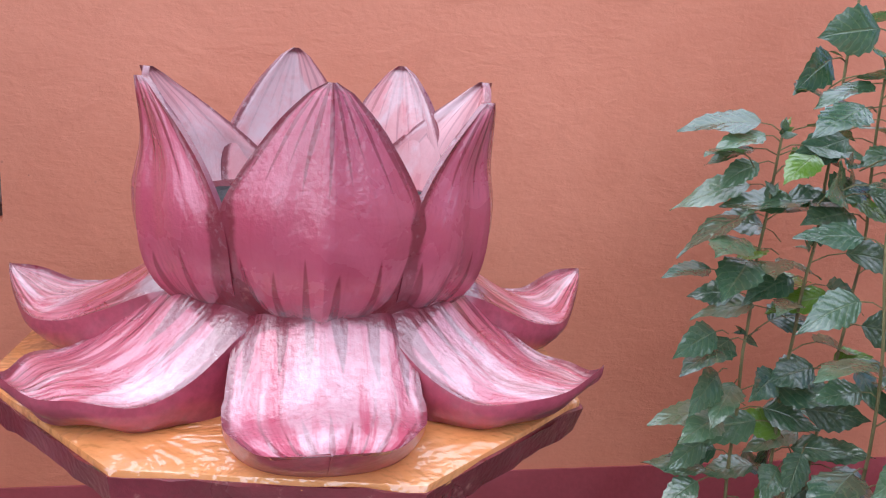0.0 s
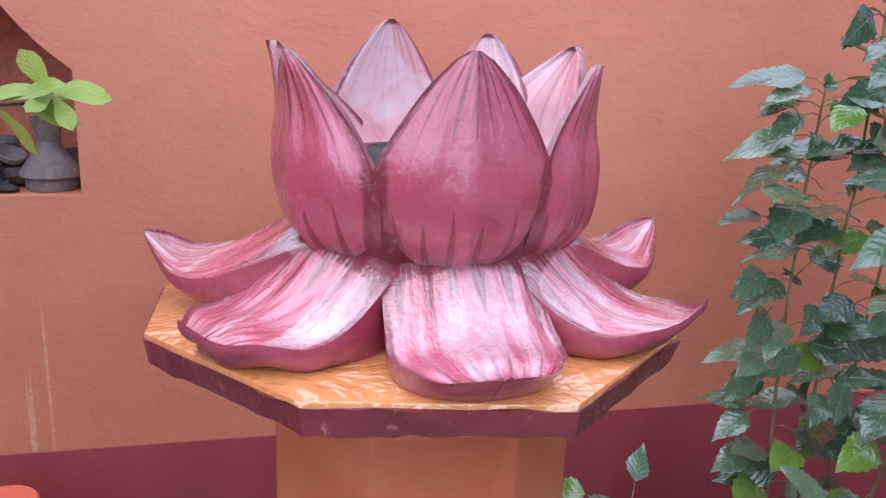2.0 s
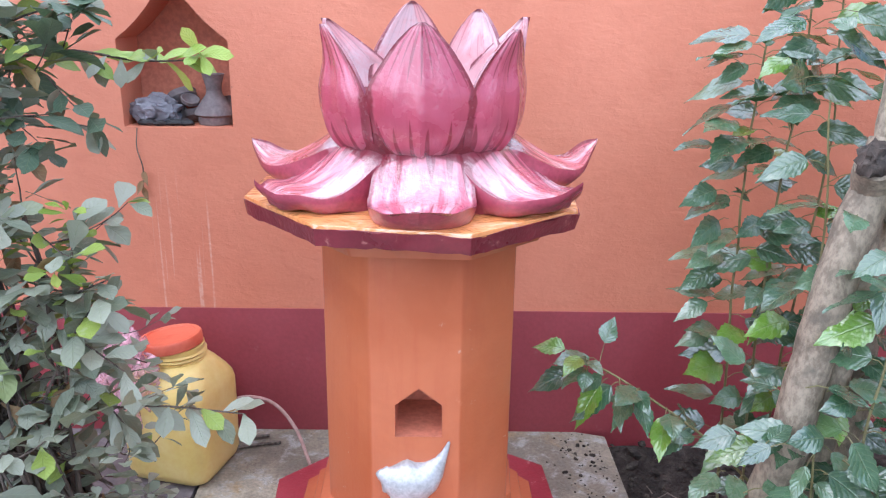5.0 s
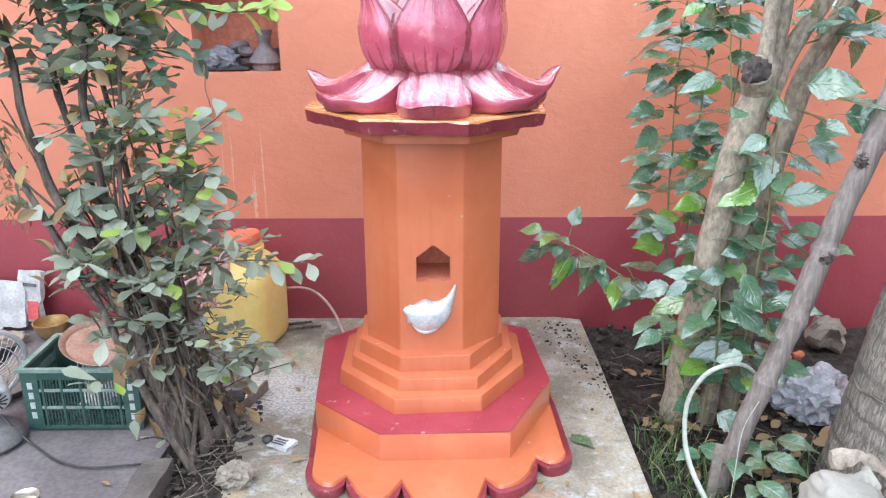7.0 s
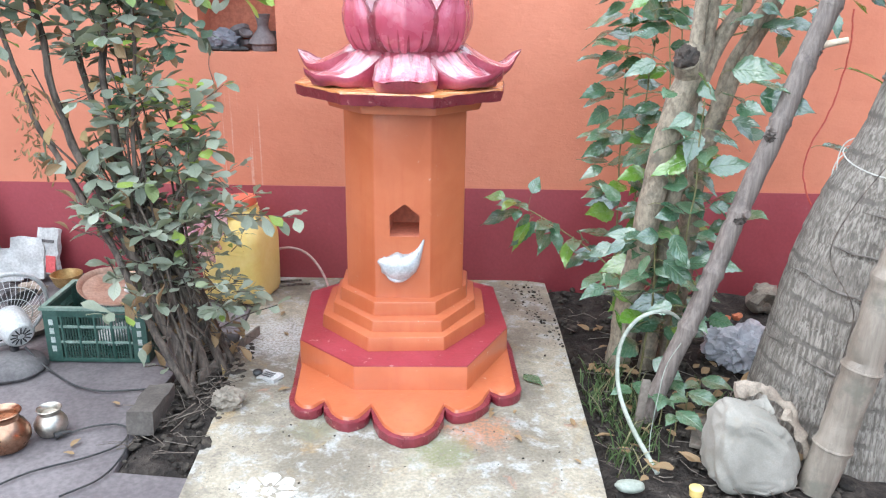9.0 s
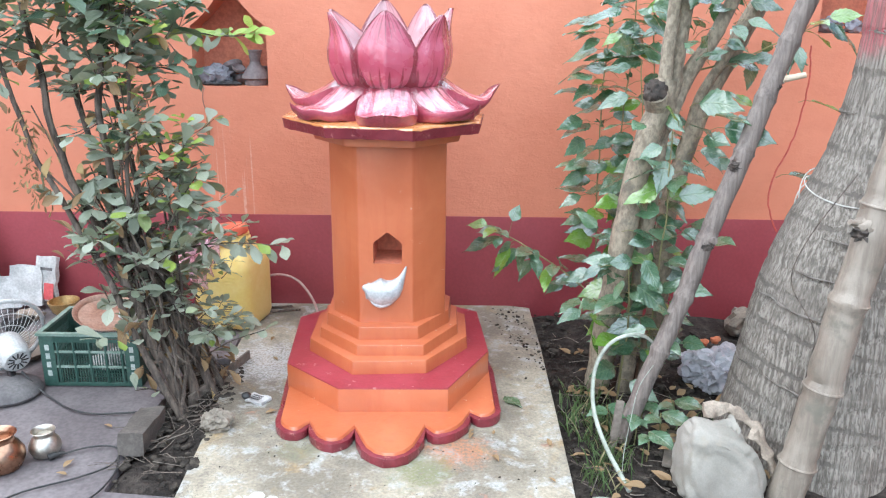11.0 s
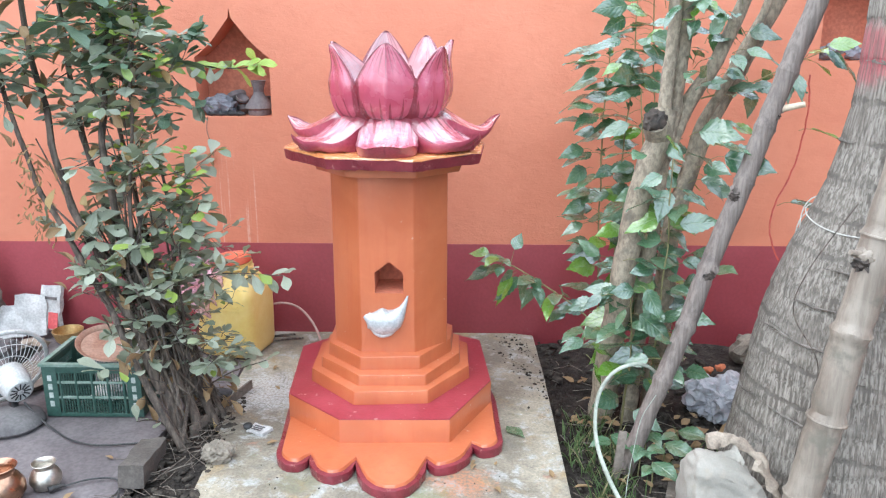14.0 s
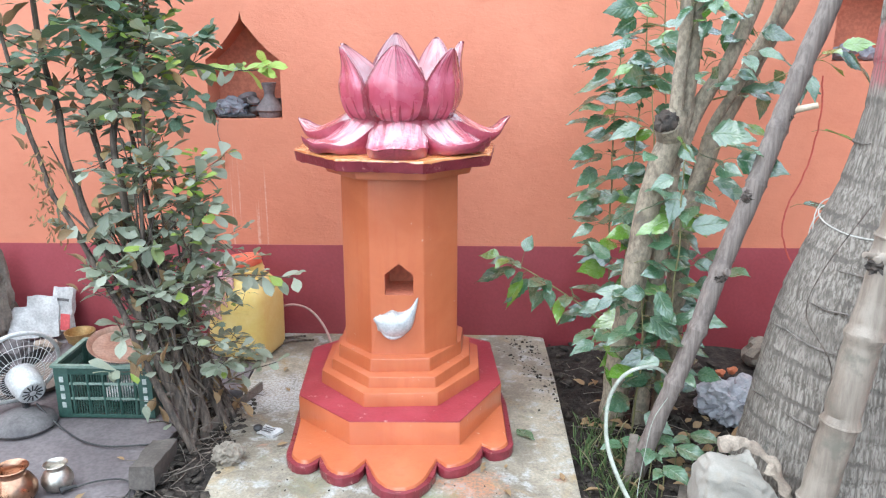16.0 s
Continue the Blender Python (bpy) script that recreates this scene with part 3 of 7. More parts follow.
def lathe(profile, at=(0, 0, 0), seg=32, m=None, caps=True):
    """profile: (radius, height) pairs."""
    rings = [[(at[0] + r * math.cos(2 * math.pi * i / seg), at[1] + r * math.sin(2 * math.pi * i / seg), at[2] + z) for i in range(seg)] for r, z in profile]
    bm = loft(rings, True, caps)
    if m is not None:
        bm.transform(m)
    return bm


def curve_points(pts, steps=8):
    """A smooth line through points."""
    p = [Vector(q) for q in pts]
    p = [2 * p[0] - p[1]] + p + [2 * p[-1] - p[-2]]
    out = []
    for i in range(1, len(p) - 2):
        a, b, c, d = p[i - 1:i + 3]
        for k in range(steps):
            t = k / steps
            out.append(0.5 * (2 * b + (c - a) * t + (2 * a - 5 * b + 4 * c - d) * t * t + (3 * b - a - 3 * c + d) * t ** 3))
    return out + [p[-2]]


def tube(pts, radius, seg=8, wob=0.0, flat=1.0):
    """A round stem along points; radius: a number or a function of 0..1."""
    pts = [Vector(q) for q in pts]
    rings, n = [], len(pts)
    side = None
    for i, p in enumerate(pts):
        d = (pts[min(i + 1, n - 1)] - pts[max(i - 1, 0)]).normalized()
        if side is None:
            side = d.orthogonal().normalized()
        side = (side - d * side.dot(d)).normalized()
        up = d.cross(side)
        r = radius(i / (n - 1)) if callable(radius) else radius
        ring = []
        for k in range(seg):
            a = 2 * math.pi * k / seg
            q = p + side * (r * math.cos(a)) + up * (r * flat * math.sin(a))
            if wob:
                q += noise.noise_vector(q * (0.6 / max(r, 0.004))) * (wob * r)
            ring.append(q)
        rings.append(ring)
    return loft(rings)


def merge(*bms):
    out = bmesh.new()
    for b in bms:
        me = bpy.data.meshes.new("tmp")
        b.to_mesh(me)
        b.free()
        out.from_mesh(me)
        bpy.data.meshes.remove(me)
    return out


def dent(bm, amp, freq, shift=0.0):
    for v in bm.verts:
        v.co += noise.noise_vector(v.co * freq + Vector((shift, shift, shift))) * amp
    return bm


def lump(at, size, amp=0.25, freq=1.2, sub=3, seed=0.0, floor=None):
    """A rough stone or clod."""
    bm = bmesh.new()
    bmesh.ops.create_icosphere(bm, subdivisions=sub, radius=1)
    for v in bm.verts:
        v.co *= 1 + amp * noise.fractal(v.co * freq + Vector((seed, seed * 2, -seed)), 0.8, 2.0, 4)
        v.co = Vector((at[0] + v.co.x * size[0], at[1] + v.co.y * size[1], at[2] + v.co.z * size[2]))
        if floor is not None:
            v.co.z = max(v.co.z, floor)
    return bm


def crumpled(at, size, seed=0.0, floor=None):
    """Thin film pressed into a ball, with sharp folds."""
    bm = bmesh.new()
    bmesh.ops.create_icosphere(bm, subdivisions=5, radius=1)
    for v in bm.verts:
        q = v.co + Vector((seed, -seed, seed * 0.7))
        fold = abs(noise.noise(q * 1.5)) * 0.9 + abs(noise.noise(q * 3.2)) * 0.4 + abs(noise.noise(q * 7.0)) * 0.10
        v.co *= 1.18 - 0.75 * fold
        v.co = Vector((at[0] + v.co.x * size[0], at[1] + v.co.y * size[1], at[2] + v.co.z * size[2]))
        if floor is not None:
            v.co.z = max(v.co.z, floor)
    return bm


def with_hole(outer, holes, to3, depth):
    """A plate with holes: outlines in its own plane, to3 turns (a, b, d) into a place, d runs into the plate."""
    bm = bmesh.new()
    loops = []
    for loop in [outer] + holes:
        vs = [bm.verts.new((a, b, 0)) for a, b in loop]
        loops.append(vs)
        for i in range(len(vs)):
            bm.edges.new((vs[i], vs[(i + 1) % len(vs)]))
    bmesh.ops.triangle_fill(bm, use_beauty=True, use_dissolve=False, edges=list(bm.edges))
    got = bmesh.ops.extrude_face_region(bm, geom=list(bm.faces))
    for v in got["geom"]:
        if isinstance(v, bmesh.types.BMVert):
            v.co.z = depth
    for v in bm.verts:
        v.co = to3(*v.co)
    bmesh.ops.recalc_face_normals(bm, faces=bm.faces)
    return bm


def key(v, rows):
    """Smooth reading of a table of (place, value)."""
    n = len(rows)
    for i in range(n - 1):
        (a, x), (b, y) = rows[i], rows[i + 1]
        if v <= b or i == n - 2:
            t, h = min(1.0, max(0.0, (v - a) / (b - a))), b - a
            s = (y - x) / h
            m0 = 0.5 * (s + (x - rows[i - 1][1]) / (a - rows[i - 1][0])) if i else s
            m1 = 0.5 * (s + (rows[i + 2][1] - y) / (rows[i + 2][0] - b)) if i + 2 < n else s
            return (2 * t ** 3 - 3 * t * t + 1) * x + (t ** 3 - 2 * t * t + t) * h * m0 + (3 * t * t - 2 * t ** 3) * y + (t ** 3 - t * t) * h * m1


# ---------- ground and wall ----------
WALL = 0.86
DADO = 0.512


def build_ground():
    xs = [-60, -25, -10, -5, -3.5] + list(np.arange(-3.0, 3.51, 0.06)) + [4.5, 7, 12, 25, 60]
    ys = [-60, -25, -10, -5, -3.0] + list(np.arange(-2.4, 0.95, 0.06)) + [1.5, 4, 12, 60]
    bm = bmesh.new()
    grid = []
    for y in ys:
        row = []
        for x in xs:
            q = Vector((x, y, 0.0))
            rise = 0.022 * noise.fractal(q * 5.0, 0.8, 2.0, 4) + 0.02 * noise.noise(q * 1.7)
            z = -0.062 + rise if x > 0.74 or (-0.97 < x < -0.60 and -1.0 < y < 0.15) else -0.075
            if -0.95 < x < -0.62 and -0.95 < y < 0.12:
                z = -0.02 + rise
            row.append(bm.verts.new((x, y, z)))
        grid.append(row)
    for a, b in zip(grid, grid[1:]):
        for i in range(len(xs) - 1):
            bm.faces.new((a[i], a[i + 1], b[i + 1], b[i]))
    single("ground", bm, M_SOIL, "dark crumbly garden soil under the yard", "ground", kind="structure", smooth=80)


def build_paving():
    plan = [(-0.640, -1.75), (0.665, -1.75), (0.700, -0.83), (0.716, 0.3), (0.712, 0.82), (0.60, 0.853), (-0.80, 0.853), (-0.772, 0.16), (-0.70, -0.45)]
    bm = prism(plan, -0.07, 0.0)
    bevel(bm, 0.008, 2)
    single("pavement", bm, M_CONCRETE, "worn stained concrete slab under the pedestal", "pavement", kind="structure")
    plan = [(-3.4, -2.4), (-0.652, -2.4), (-0.652, -0.96), (-0.93, -0.93), (-0.96, -0.35), (-0.93, 0.12), (-0.784, 0.14), (-0.812, 0.853), (-3.4, 0.853)]
    bm = prism(plan, -0.072, -0.006)
    bevel(bm, 0.006, 2)
    single("pavement_yard", bm, M_PAVING, "purplish grey cement yard floor, dusty and stained", "pavement", kind="structure")


def house(x0, x1, z0, z1, z2, spike=0.0):
    """A pointed niche outline with slightly hollow slopes."""
    xm, out = (x0 + x1) / 2, [(x0, z0), (x1, z0), (x1, z1)]
    for k in range(1, 5):
        t = k / 5
        out.append((x1 + (xm + 0.008 - x1) * t, z1 + (z2 - z1) * (t - 0.10 * math.sin(math.pi * t))))
    if spike:
        out += [(xm + 0.008, z2 - 0.004), (xm, z2 + spike), (xm - 0.008, z2 - 0.004)]
    else:
        out.append((xm, z2))
    for k in range(4, 0, -1):
        t = k / 5
        out.append((x0 + (xm - 0.008 - x0) * t, z1 + (z2 - z1) * (t - 0.10 * math.sin(math.pi * t))))
    return out + [(x0, z1)]


NICHES = [(-1.065, -0.683, 1.192, 1.492, 1.690), (2.109, 2.49, 1.487, 1.79, 1.94)]


def build_wall():
    top = 2.05
    holes = [house(*n, spike=0.045 if i == 0 else 0.0) for i, n in enumerate(NICHES)]
    outer = [(-4.2, -0.10), (4.6, -0.10), (4.6, top), (-4.2, top)]
    wall = single("wall_north", with_hole(outer, holes, lambda a, b, d: Vector((a, WALL + d, b)), 0.22), M_WALL,
                  "terracotta painted plaster wall with pointed niches", "wall", kind="structure", smooth=20)
    for hole in holes:
        back = bmesh.new()
        back.faces.new([back.verts.new((a, WALL + 0.20, b)) for a, b in hole])
        part("niche_back", back, M_NICHE, wall, "plaster back of a pointed niche, toned darker as shade")
    b = box(-4.2, 4.6, WALL - 0.007, WALL - 0.0005, -0.10, DADO, 0.002)
    part("dado", b, M_DADO, wall, "dark maroon painted dado band")
    for name, x0, x1, y0, y1 in (("wall_west", -4.4, -4.2, -4.6, 1.08), ("wall_east", 4.6, 4.8, -4.6, 1.08)):
        single(name, box(x0, x1, y0, y1, -0.1, top, 0.01), M_WALL, "plain terracotta plaster yard wall", "wall", kind="structure")


build_ground()
build_paving()
build_wall()

# ---------- pedestal ----------
CX, CY = 0.005, 0.06


def arc(a, mid, b, n=9):
    """Points of a bowed line from a over mid to b, without the last."""
    a, mid, b = Vector(a), Vector(mid), Vector(b)
    c = (a + b) / 2
    side = mid - c
    out = []
    for i in range(n):
        t = math.pi * i / n
        out.append(tuple(c + (a - c) * math.cos(t) + side * math.sin(t)))
    return out


def shrunk(poly, d):
    """The outline moved inwards by d."""
    p, out = [Vector(q) for q in poly], []
    for i, q in enumerate(p):
        e, f = (q - p[i - 1]).normalized(), (p[(i + 1) % len(p)] - q).normalized()
        n = Vector((-e.y - f.y, e.x + f.x))
        n = n.normalized() if n.length > 1e-6 else Vector((-e.y, e.x))
        out.append(tuple(q + n * d))
    return out


def upper_petal(parent, turn, half, tip_r, tip_z, lean=0.0, seed=0):
    """One upright pointed petal of the flower, hollow inside."""
    nu, nv, base = 24, 28, 1.274
    rows_r = [(0, 0.184), (0.07, 0.218), (0.17, 0.243), (0.32, 0.259), (0.50, 0.262), (0.72, 0.253), (1, tip_r)]
    rows_w = [(0, 0.82), (0.06, 0.90), (0.14, 0.97), (0.25, 1.02), (0.38, 1.05), (0.50, 1.02), (0.61, 0.90), (0.74, 0.70), (0.86, 0.48), (0.94, 0.28), (0.98, 0.16), (1, 0.05)]
    bm = bmesh.new()
    uvl = bm.loops.layers.uv.new("UVMap")

    def place(u, v, inner):
        r, w = key(v, rows_r), key(v, rows_w)
        a = turn + half * w * u + lean * v * v
        edge = max(0.0, abs(u) - 0.86) / 0.14
        r += -0.024 * u * u * (1 - 0.5 * v) + 0.009 * math.exp(-(u / 0.07) ** 2) * (1 - 0.8 * v) + 0.005 * edge + 0.0026 * math.cos(u * 11.0) * (1 - v)
        r += 0.004 * noise.noise(Vector((u * 2.0 + seed, v * 3.0, seed * 1.7)))
        if inner:
            r -= 0.007 + 0.034 * (1 - v) ** 0.8 * (1 - 0.85 * abs(u))
        z = base + (tip_z - base) * v
        return Vector((CX + r * math.sin(a), CY - r * math.cos(a), z))

    g = [[[bm.verts.new(place(-1 + 2 * i / nu, j / nv, k)) for i in range(nu + 1)] for j in range(nv + 1)] for k in (0, 1)]

    def quad(vs, uvs, mi):
        f = bm.faces.new(vs)
        f.material_index = mi
        for l, q in zip(f.loops, uvs):
            l[uvl].uv = q

    for j in range(nv):
        for i in range(nu):
            u = [(i / nu, j / nv), ((i + 1) / nu, j / nv), ((i + 1) / nu, (j + 1) / nv), (i / nu, (j + 1) / nv)]
            o, q = g
            quad((o[j][i], o[j][i + 1], o[j + 1][i + 1], o[j + 1][i]), u, 0)
            quad((q[j][i], q[j + 1][i], q[j + 1][i + 1], q[j][i + 1]), [u[0], u[3], u[2], u[1]], 1)
        for i, e in ((0, 0.0), (nu, 1.0)):
            vs = (g[0][j][i], g[0][j + 1][i], g[1][j + 1][i], g[1][j][i])
            quad(vs if i == 0 else vs[::-1], [(e, j / nv)] * 4, 0)
    for i in range(nu):
        quad((g[0][nv][i], g[0][nv][i + 1], g[1][nv][i + 1], g[1][nv][i]), [(0.5, 0.997)] * 4, 0)
    bmesh.ops.recalc_face_normals(bm, faces=bm.faces)
    part("upper_petal", bm, [M_PETAL, M_PETAL_IN], parent, smooth=60)


def lower_petal(parent, turn, reach, tip_z, wide, blunt=False, lean=0.0, seed=0):
    """One broad petal that lies out over the slab: a scooped tongue with a raised rim on a thick moulded edge."""
    nu, nv, nw = 24, 34, 4
    rows_z = [(0, 1.330), (0.18, 1.306), (0.39, 1.253), (0.6, 1.217), (0.8, 1.212), (0.92, tip_z - (0.001 if blunt else 0.014)), (1, tip_z)]
    rows_w = [(0, 0.94), (0.15, 1.02), (0.32, 1.08), (0.55, 1.06), (0.72, 0.92), (0.86, 0.58), (0.95, 0.27), (1, 0.02)]
    out, side = Vector((math.sin(turn), -math.cos(turn), 0)), Vector((math.cos(turn), math.sin(turn), 0))
    bm = bmesh.new()
    uvl = bm.loops.layers.uv.new("UVMap")

    def reach_at(j):
        return 1 - (1 - j / nv) ** 1.7

    def breadth(v):
        if not blunt:
            return key(v, rows_w)
        if v < 0.5:
            return 0.90 + 0.12 * math.sin(math.pi * v)
        return 1.02 * max(0.0, 1 - ((v - 0.5) / 0.5) ** 2.2) ** 0.5 + 0.02

    def place(u, v, under):
        w = wide * breadth(v)
        r = 0.140 + (reach - 0.140) * v
        z = key(v, rows_z) + (0.11 * v * (1 - v) if abs(math.cos(turn)) < 0.35 else 0.0)
        tip = max(0.0, (v - 0.80) / 0.20) ** 2
        z += -0.042 * u * u * (1 - 0.85 * v) * (1 - tip) + (0.008 if blunt else 0.016) * max(abs(u) ** 2.5, tip) * v * v + (0.0040 * math.cos(u * 9.0) + 0.013 * (1 - abs(u))) * (1 - v)
        z += 0.005 * noise.noise(Vector((u * 2.0 + seed, v * 3.0, seed * 2.3)))
        z += 0.007 * max(tip, max(0.0, (abs(u) - 0.82) / 0.18) ** 1.5) * min(1.0, v * 3)
        s = u * w
        if under:
            free = 0.0 if blunt else min(1.0, max(0.0, (v - 0.30) / 0.45))
            z = min(1.160 + free * (max(1.160, z - 0.036) - 1.160), z - 0.010 - 0.018 * (1 - abs(u)))
            s *= 0.90
            r -= (0.056 if blunt else 0.026) * v ** 2
        p = out * r + side * (s + lean * v * v)
        return Vector((CX + p.x, CY + p.y, z))

    g = [[[bm.verts.new(place(-1 + 2 * i / nu, reach_at(j), k)) for i in range(nu + 1)] for j in range(nv + 1)] for k in (0, 1)]

    def quad(vs, uvs, mi):
        f = bm.faces.new(vs)
        f.material_index = mi
        for l, q in zip(f.loops, uvs):
            l[uvl].uv = q

    for j in range(nv):
        v0, v1 = reach_at(j), reach_at(j + 1)
        for i in range(nu):
            u = [(i / nu, v0), ((i + 1) / nu, v0), ((i + 1) / nu, v1), (i / nu, v1)]
            quad((g[0][j][i], g[0][j][i + 1], g[0][j + 1][i + 1], g[0][j + 1][i]), u, 0)
            quad((g[1][j][i], g[1][j + 1][i], g[1][j + 1][i + 1], g[1][j][i + 1]), [u[0], u[3], u[2], u[1]], 1)
    # the moulded edge runs round the tongue and swells a little below the rim
    loop = [(j, 0) for j in range(nv + 1)] + [(nv, i) for i in range(1, nu)] + [(j, nu) for j in range(nv, -1, -1)] + [(0, i) for i in range(nu - 1, 0, -1)]
    mid = Vector((CX, CY, 0)) + out * (0.6 * reach)
    walls = []
    for j, i in loop:
        hi, lo = g[0][j][i], g[1][j][i]
        col = [hi]
        for k in range(1, nw):
            t = k / nw
            p = hi.co.lerp(lo.co, t)
            away = Vector((p.x - mid.x, p.y - mid.y, 0)).normalized()
            p += away * ((0.004 if blunt else 0.008) * math.sin(math.pi * t) * min(1.0, 3 * j / nv))
            col.append(bm.verts.new(p))
        walls.append(col + [lo])
    for a, b in zip(walls, walls[1:] + walls[:1]):
        for k in range(nw):
            quad((a[k], b[k], b[k + 1], a[k + 1]), [(0.5, 0.5)] * 4, 1)
    bmesh.ops.recalc_face_normals(bm, faces=bm.faces)
    part("lower_petal", bm, [M_PETAL_LOW, M_MAROON_PINK], parent, smooth=62)


M_MAROON_PINK = surf("dull_rose_enamel", (0.30, 0.045, 0.075), (0.36, 0.065, 0.10), 10.0, 90.0, 0.35, 0.3, 0.005, dirt=(0.20, 0.025, 0.04), coat=0.5)


def build_pedestal():
    ped = thing("pedestal", (0, 0, 0), "orange octagonal cement pedestal topped with a pink lotus", "pedestal")
    # scalloped plinth
    rim = arc((-0.425, -0.50), (-0.357, -0.600), (-0.287, -0.546)) + arc((-0.287, -0.546), (-0.194, -0.680), (-0.104, -0.582))
    rim += arc((-0.104, -0.582), (0.045, -0.780), (0.170, -0.566)) + arc((0.170, -0.566), (0.268, -0.602), (0.349, -0.452))
    rim += arc((0.349, -0.452), (0.425, -0.478), (0.470, -0.385)) + [(0.470, -0.385), (0.462, -0.05), (0.40, 0.34), (-0.46, 0.30), (-0.455, -0.10), (-0.432, -0.40)]
    part("plinth_rim", dent(prism(rim, 0.0, 0.036, 0.008), 0.005, 24.0), M_MAROON, ped, "scalloped maroon plinth edge")
    part("plinth", prism(shrunk(rim, 0.012), 0.003, 0.048, 0.008, top=shrunk(rim, 0.024)), M_ORANGE, ped)
    drum = [(-0.428, -0.227), (-0.182, -0.454), (0.256, -0.444), (0.436, -0.085), (0.402, 0.380), (0.18, 0.52), (-0.22, 0.52), (-0.462, 0.285)]
    low = [(x * 1.0, y - 0.004) for x, y in drum]
    part("drum", prism(low, 0.0, 0.146, 0.006, top=drum), M_ORANGE, ped)
    part("drum_top", prism(shrunk(drum, 0.002), 0.142, 0.151, 0.003), M_REDTOP, ped, "crimson painted ledge")
    steps = [([(-0.348, -0.100), (-0.136, -0.330), (0.164, -0.310), (0.337, -0.057), (0.335, 0.20), (0.15, 0.39), (-0.16, 0.39), (-0.350, 0.20)], 0.146, 0.209),
             ([(-0.304, -0.082), (-0.123, -0.271), (0.153, -0.263), (0.294, -0.028), (0.295, 0.18), (0.13, 0.345), (-0.14, 0.345), (-0.31, 0.18)], 0.20, 0.256),
             ([(-0.276, -0.053), (-0.120, -0.217), (0.128, -0.204), (0.256, -0.008), (0.265, 0.16), (0.12, 0.31), (-0.13, 0.31), (-0.28, 0.16)], 0.25, 0.314)]
    for plan, z0, z1 in steps:
        part("step", prism([(x * 1.015, y * 1.01) for x, y in plan], z0, z1, 0.006, top=plan), M_ORANGE, ped)
    # shaft with a little lamp niche through its front face
    shaft = [(-0.122, -0.162), (0.106, -0.162), (0.240, -0.036), (0.238, 0.145), (0.10, 0.275), (-0.11, 0.275), (-0.246, 0.145), (-0.249, -0.030)]
    bm = bmesh.new()
    lo, hi = [bm.verts.new((x, y, 0.30)) for x, y in shaft], [bm.verts.new((x, y, 1.10)) for x, y in shaft]
    for i in range(1, 8):
        j = (i + 1) % 8
        bm.faces.new((lo[i], lo[j], hi[j], hi[i]))
    hole = [(-0.060, 0.577), (0.059, 0.577), (0.059, 0.666), (0.0, 0.713), (-0.060, 0.666)]
    front = bmesh.new()
    for loop in ([(-0.122, 0.30), (0.106, 0.30), (0.106, 1.10), (-0.122, 1.10)], hole):
        vs = [front.verts.new((a, -0.162, b)) for a, b in loop]
        for i in range(len(vs)):
            front.edges.new((vs[i], vs[(i + 1) % len(vs)]))
    bmesh.ops.triangle_fill(front, use_beauty=True, edges=list(front.edges))
    tmp = bpy.data.meshes.new("tmp")
    front.to_mesh(tmp)
    bm.from_mesh(tmp)
    bmesh.ops.remove_doubles(bm, verts=bm.verts, dist=0.0005)
    bmesh.ops.recalc_face_normals(bm, faces=bm.faces)
    upright = [e for e in bm.edges if len(e.link_faces) == 2 and e.calc_face_angle(0) > 0.3]
    bevel(bm, 0.006, 2, upright)
    column = part("shaft", bm, M_ORANGE, ped)
    rec = bmesh.new()
    a = [rec.verts.new((x, -0.1615, z)) for x, z in hole]
    b = [rec.verts.new((x * 0.97, 0.035, z)) for x, z in hole]
    for i in range(5):
        rec.faces.new((a[i], a[(i + 1) % 5], b[(i + 1) % 5], b[i]))
    rec.faces.new(b)
    # lined with the niche plaster, whose tone has recess shade painted in
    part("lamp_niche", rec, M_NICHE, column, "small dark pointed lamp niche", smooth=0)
    # conch relief
    rows = [(-0.091, 0.010, 0.003), (-0.086, 0.010, 0.010), (-0.081, 0.009, 0.016), (-0.078, 0.009, 0.015), (-0.071, 0.007, 0.026), (-0.067, 0.006, 0.025), (-0.056, 0.000, 0.042), (-0.051, -0.002, 0.042), (-0.032, -0.008, 0.057), (-0.008, -0.010, 0.062), (0.016, -0.006, 0.058),
            (0.038, 0.006, 0.046), (0.057, 0.025, 0.030), (0.073, 0.050, 0.016), (0.084, 0.074, 0.009), (0.091, 0.093, 0.006), (0.095, 0.106, 0.003)]
    ends = [Vector((x, 0.0, z)) for x, z, r in rows]
    body = tube(ends, lambda q: rows[min(len(rows) - 1, int(q * (len(rows) - 1) + 0.5))][2], 32)
    flare = tube(curve_points([(-0.050, -0.030, -0.024), (-0.046, -0.030, -0.046), (-0.020, -0.028, -0.062), (0.012, -0.026, -0.058), (0.038, -0.024, -0.036), (0.060, -0.018, 0.004), (0.078, -0.008, 0.046)], 6), lambda q: 0.002 + 0.0085 * math.sin(math.pi * q) ** 0.8, 14)
    relief = merge(body, flare)
    relief.transform(Matrix.Translation((-0.018, -0.168, 0.462)) @ Matrix.Diagonal((1, 0.72, 1, 1)))
    part("conch", relief, M_SILVER, ped, "silver-white moulded conch shell relief", smooth=70)
    # cap
    cap = [(-0.440, -0.026), (-0.228, -0.286), (0.112, -0.346), (0.376, -0.125), (0.398, 0.15), (0.22, 0.43), (-0.18, 0.46), (-0.432, 0.215)]
    under = [(-0.30, -0.06), (-0.155, -0.238), (0.118, -0.252), (0.288, -0.09), (0.29, 0.17), (0.14, 0.33), (-0.14, 0.33), (-0.29, 0.17)]
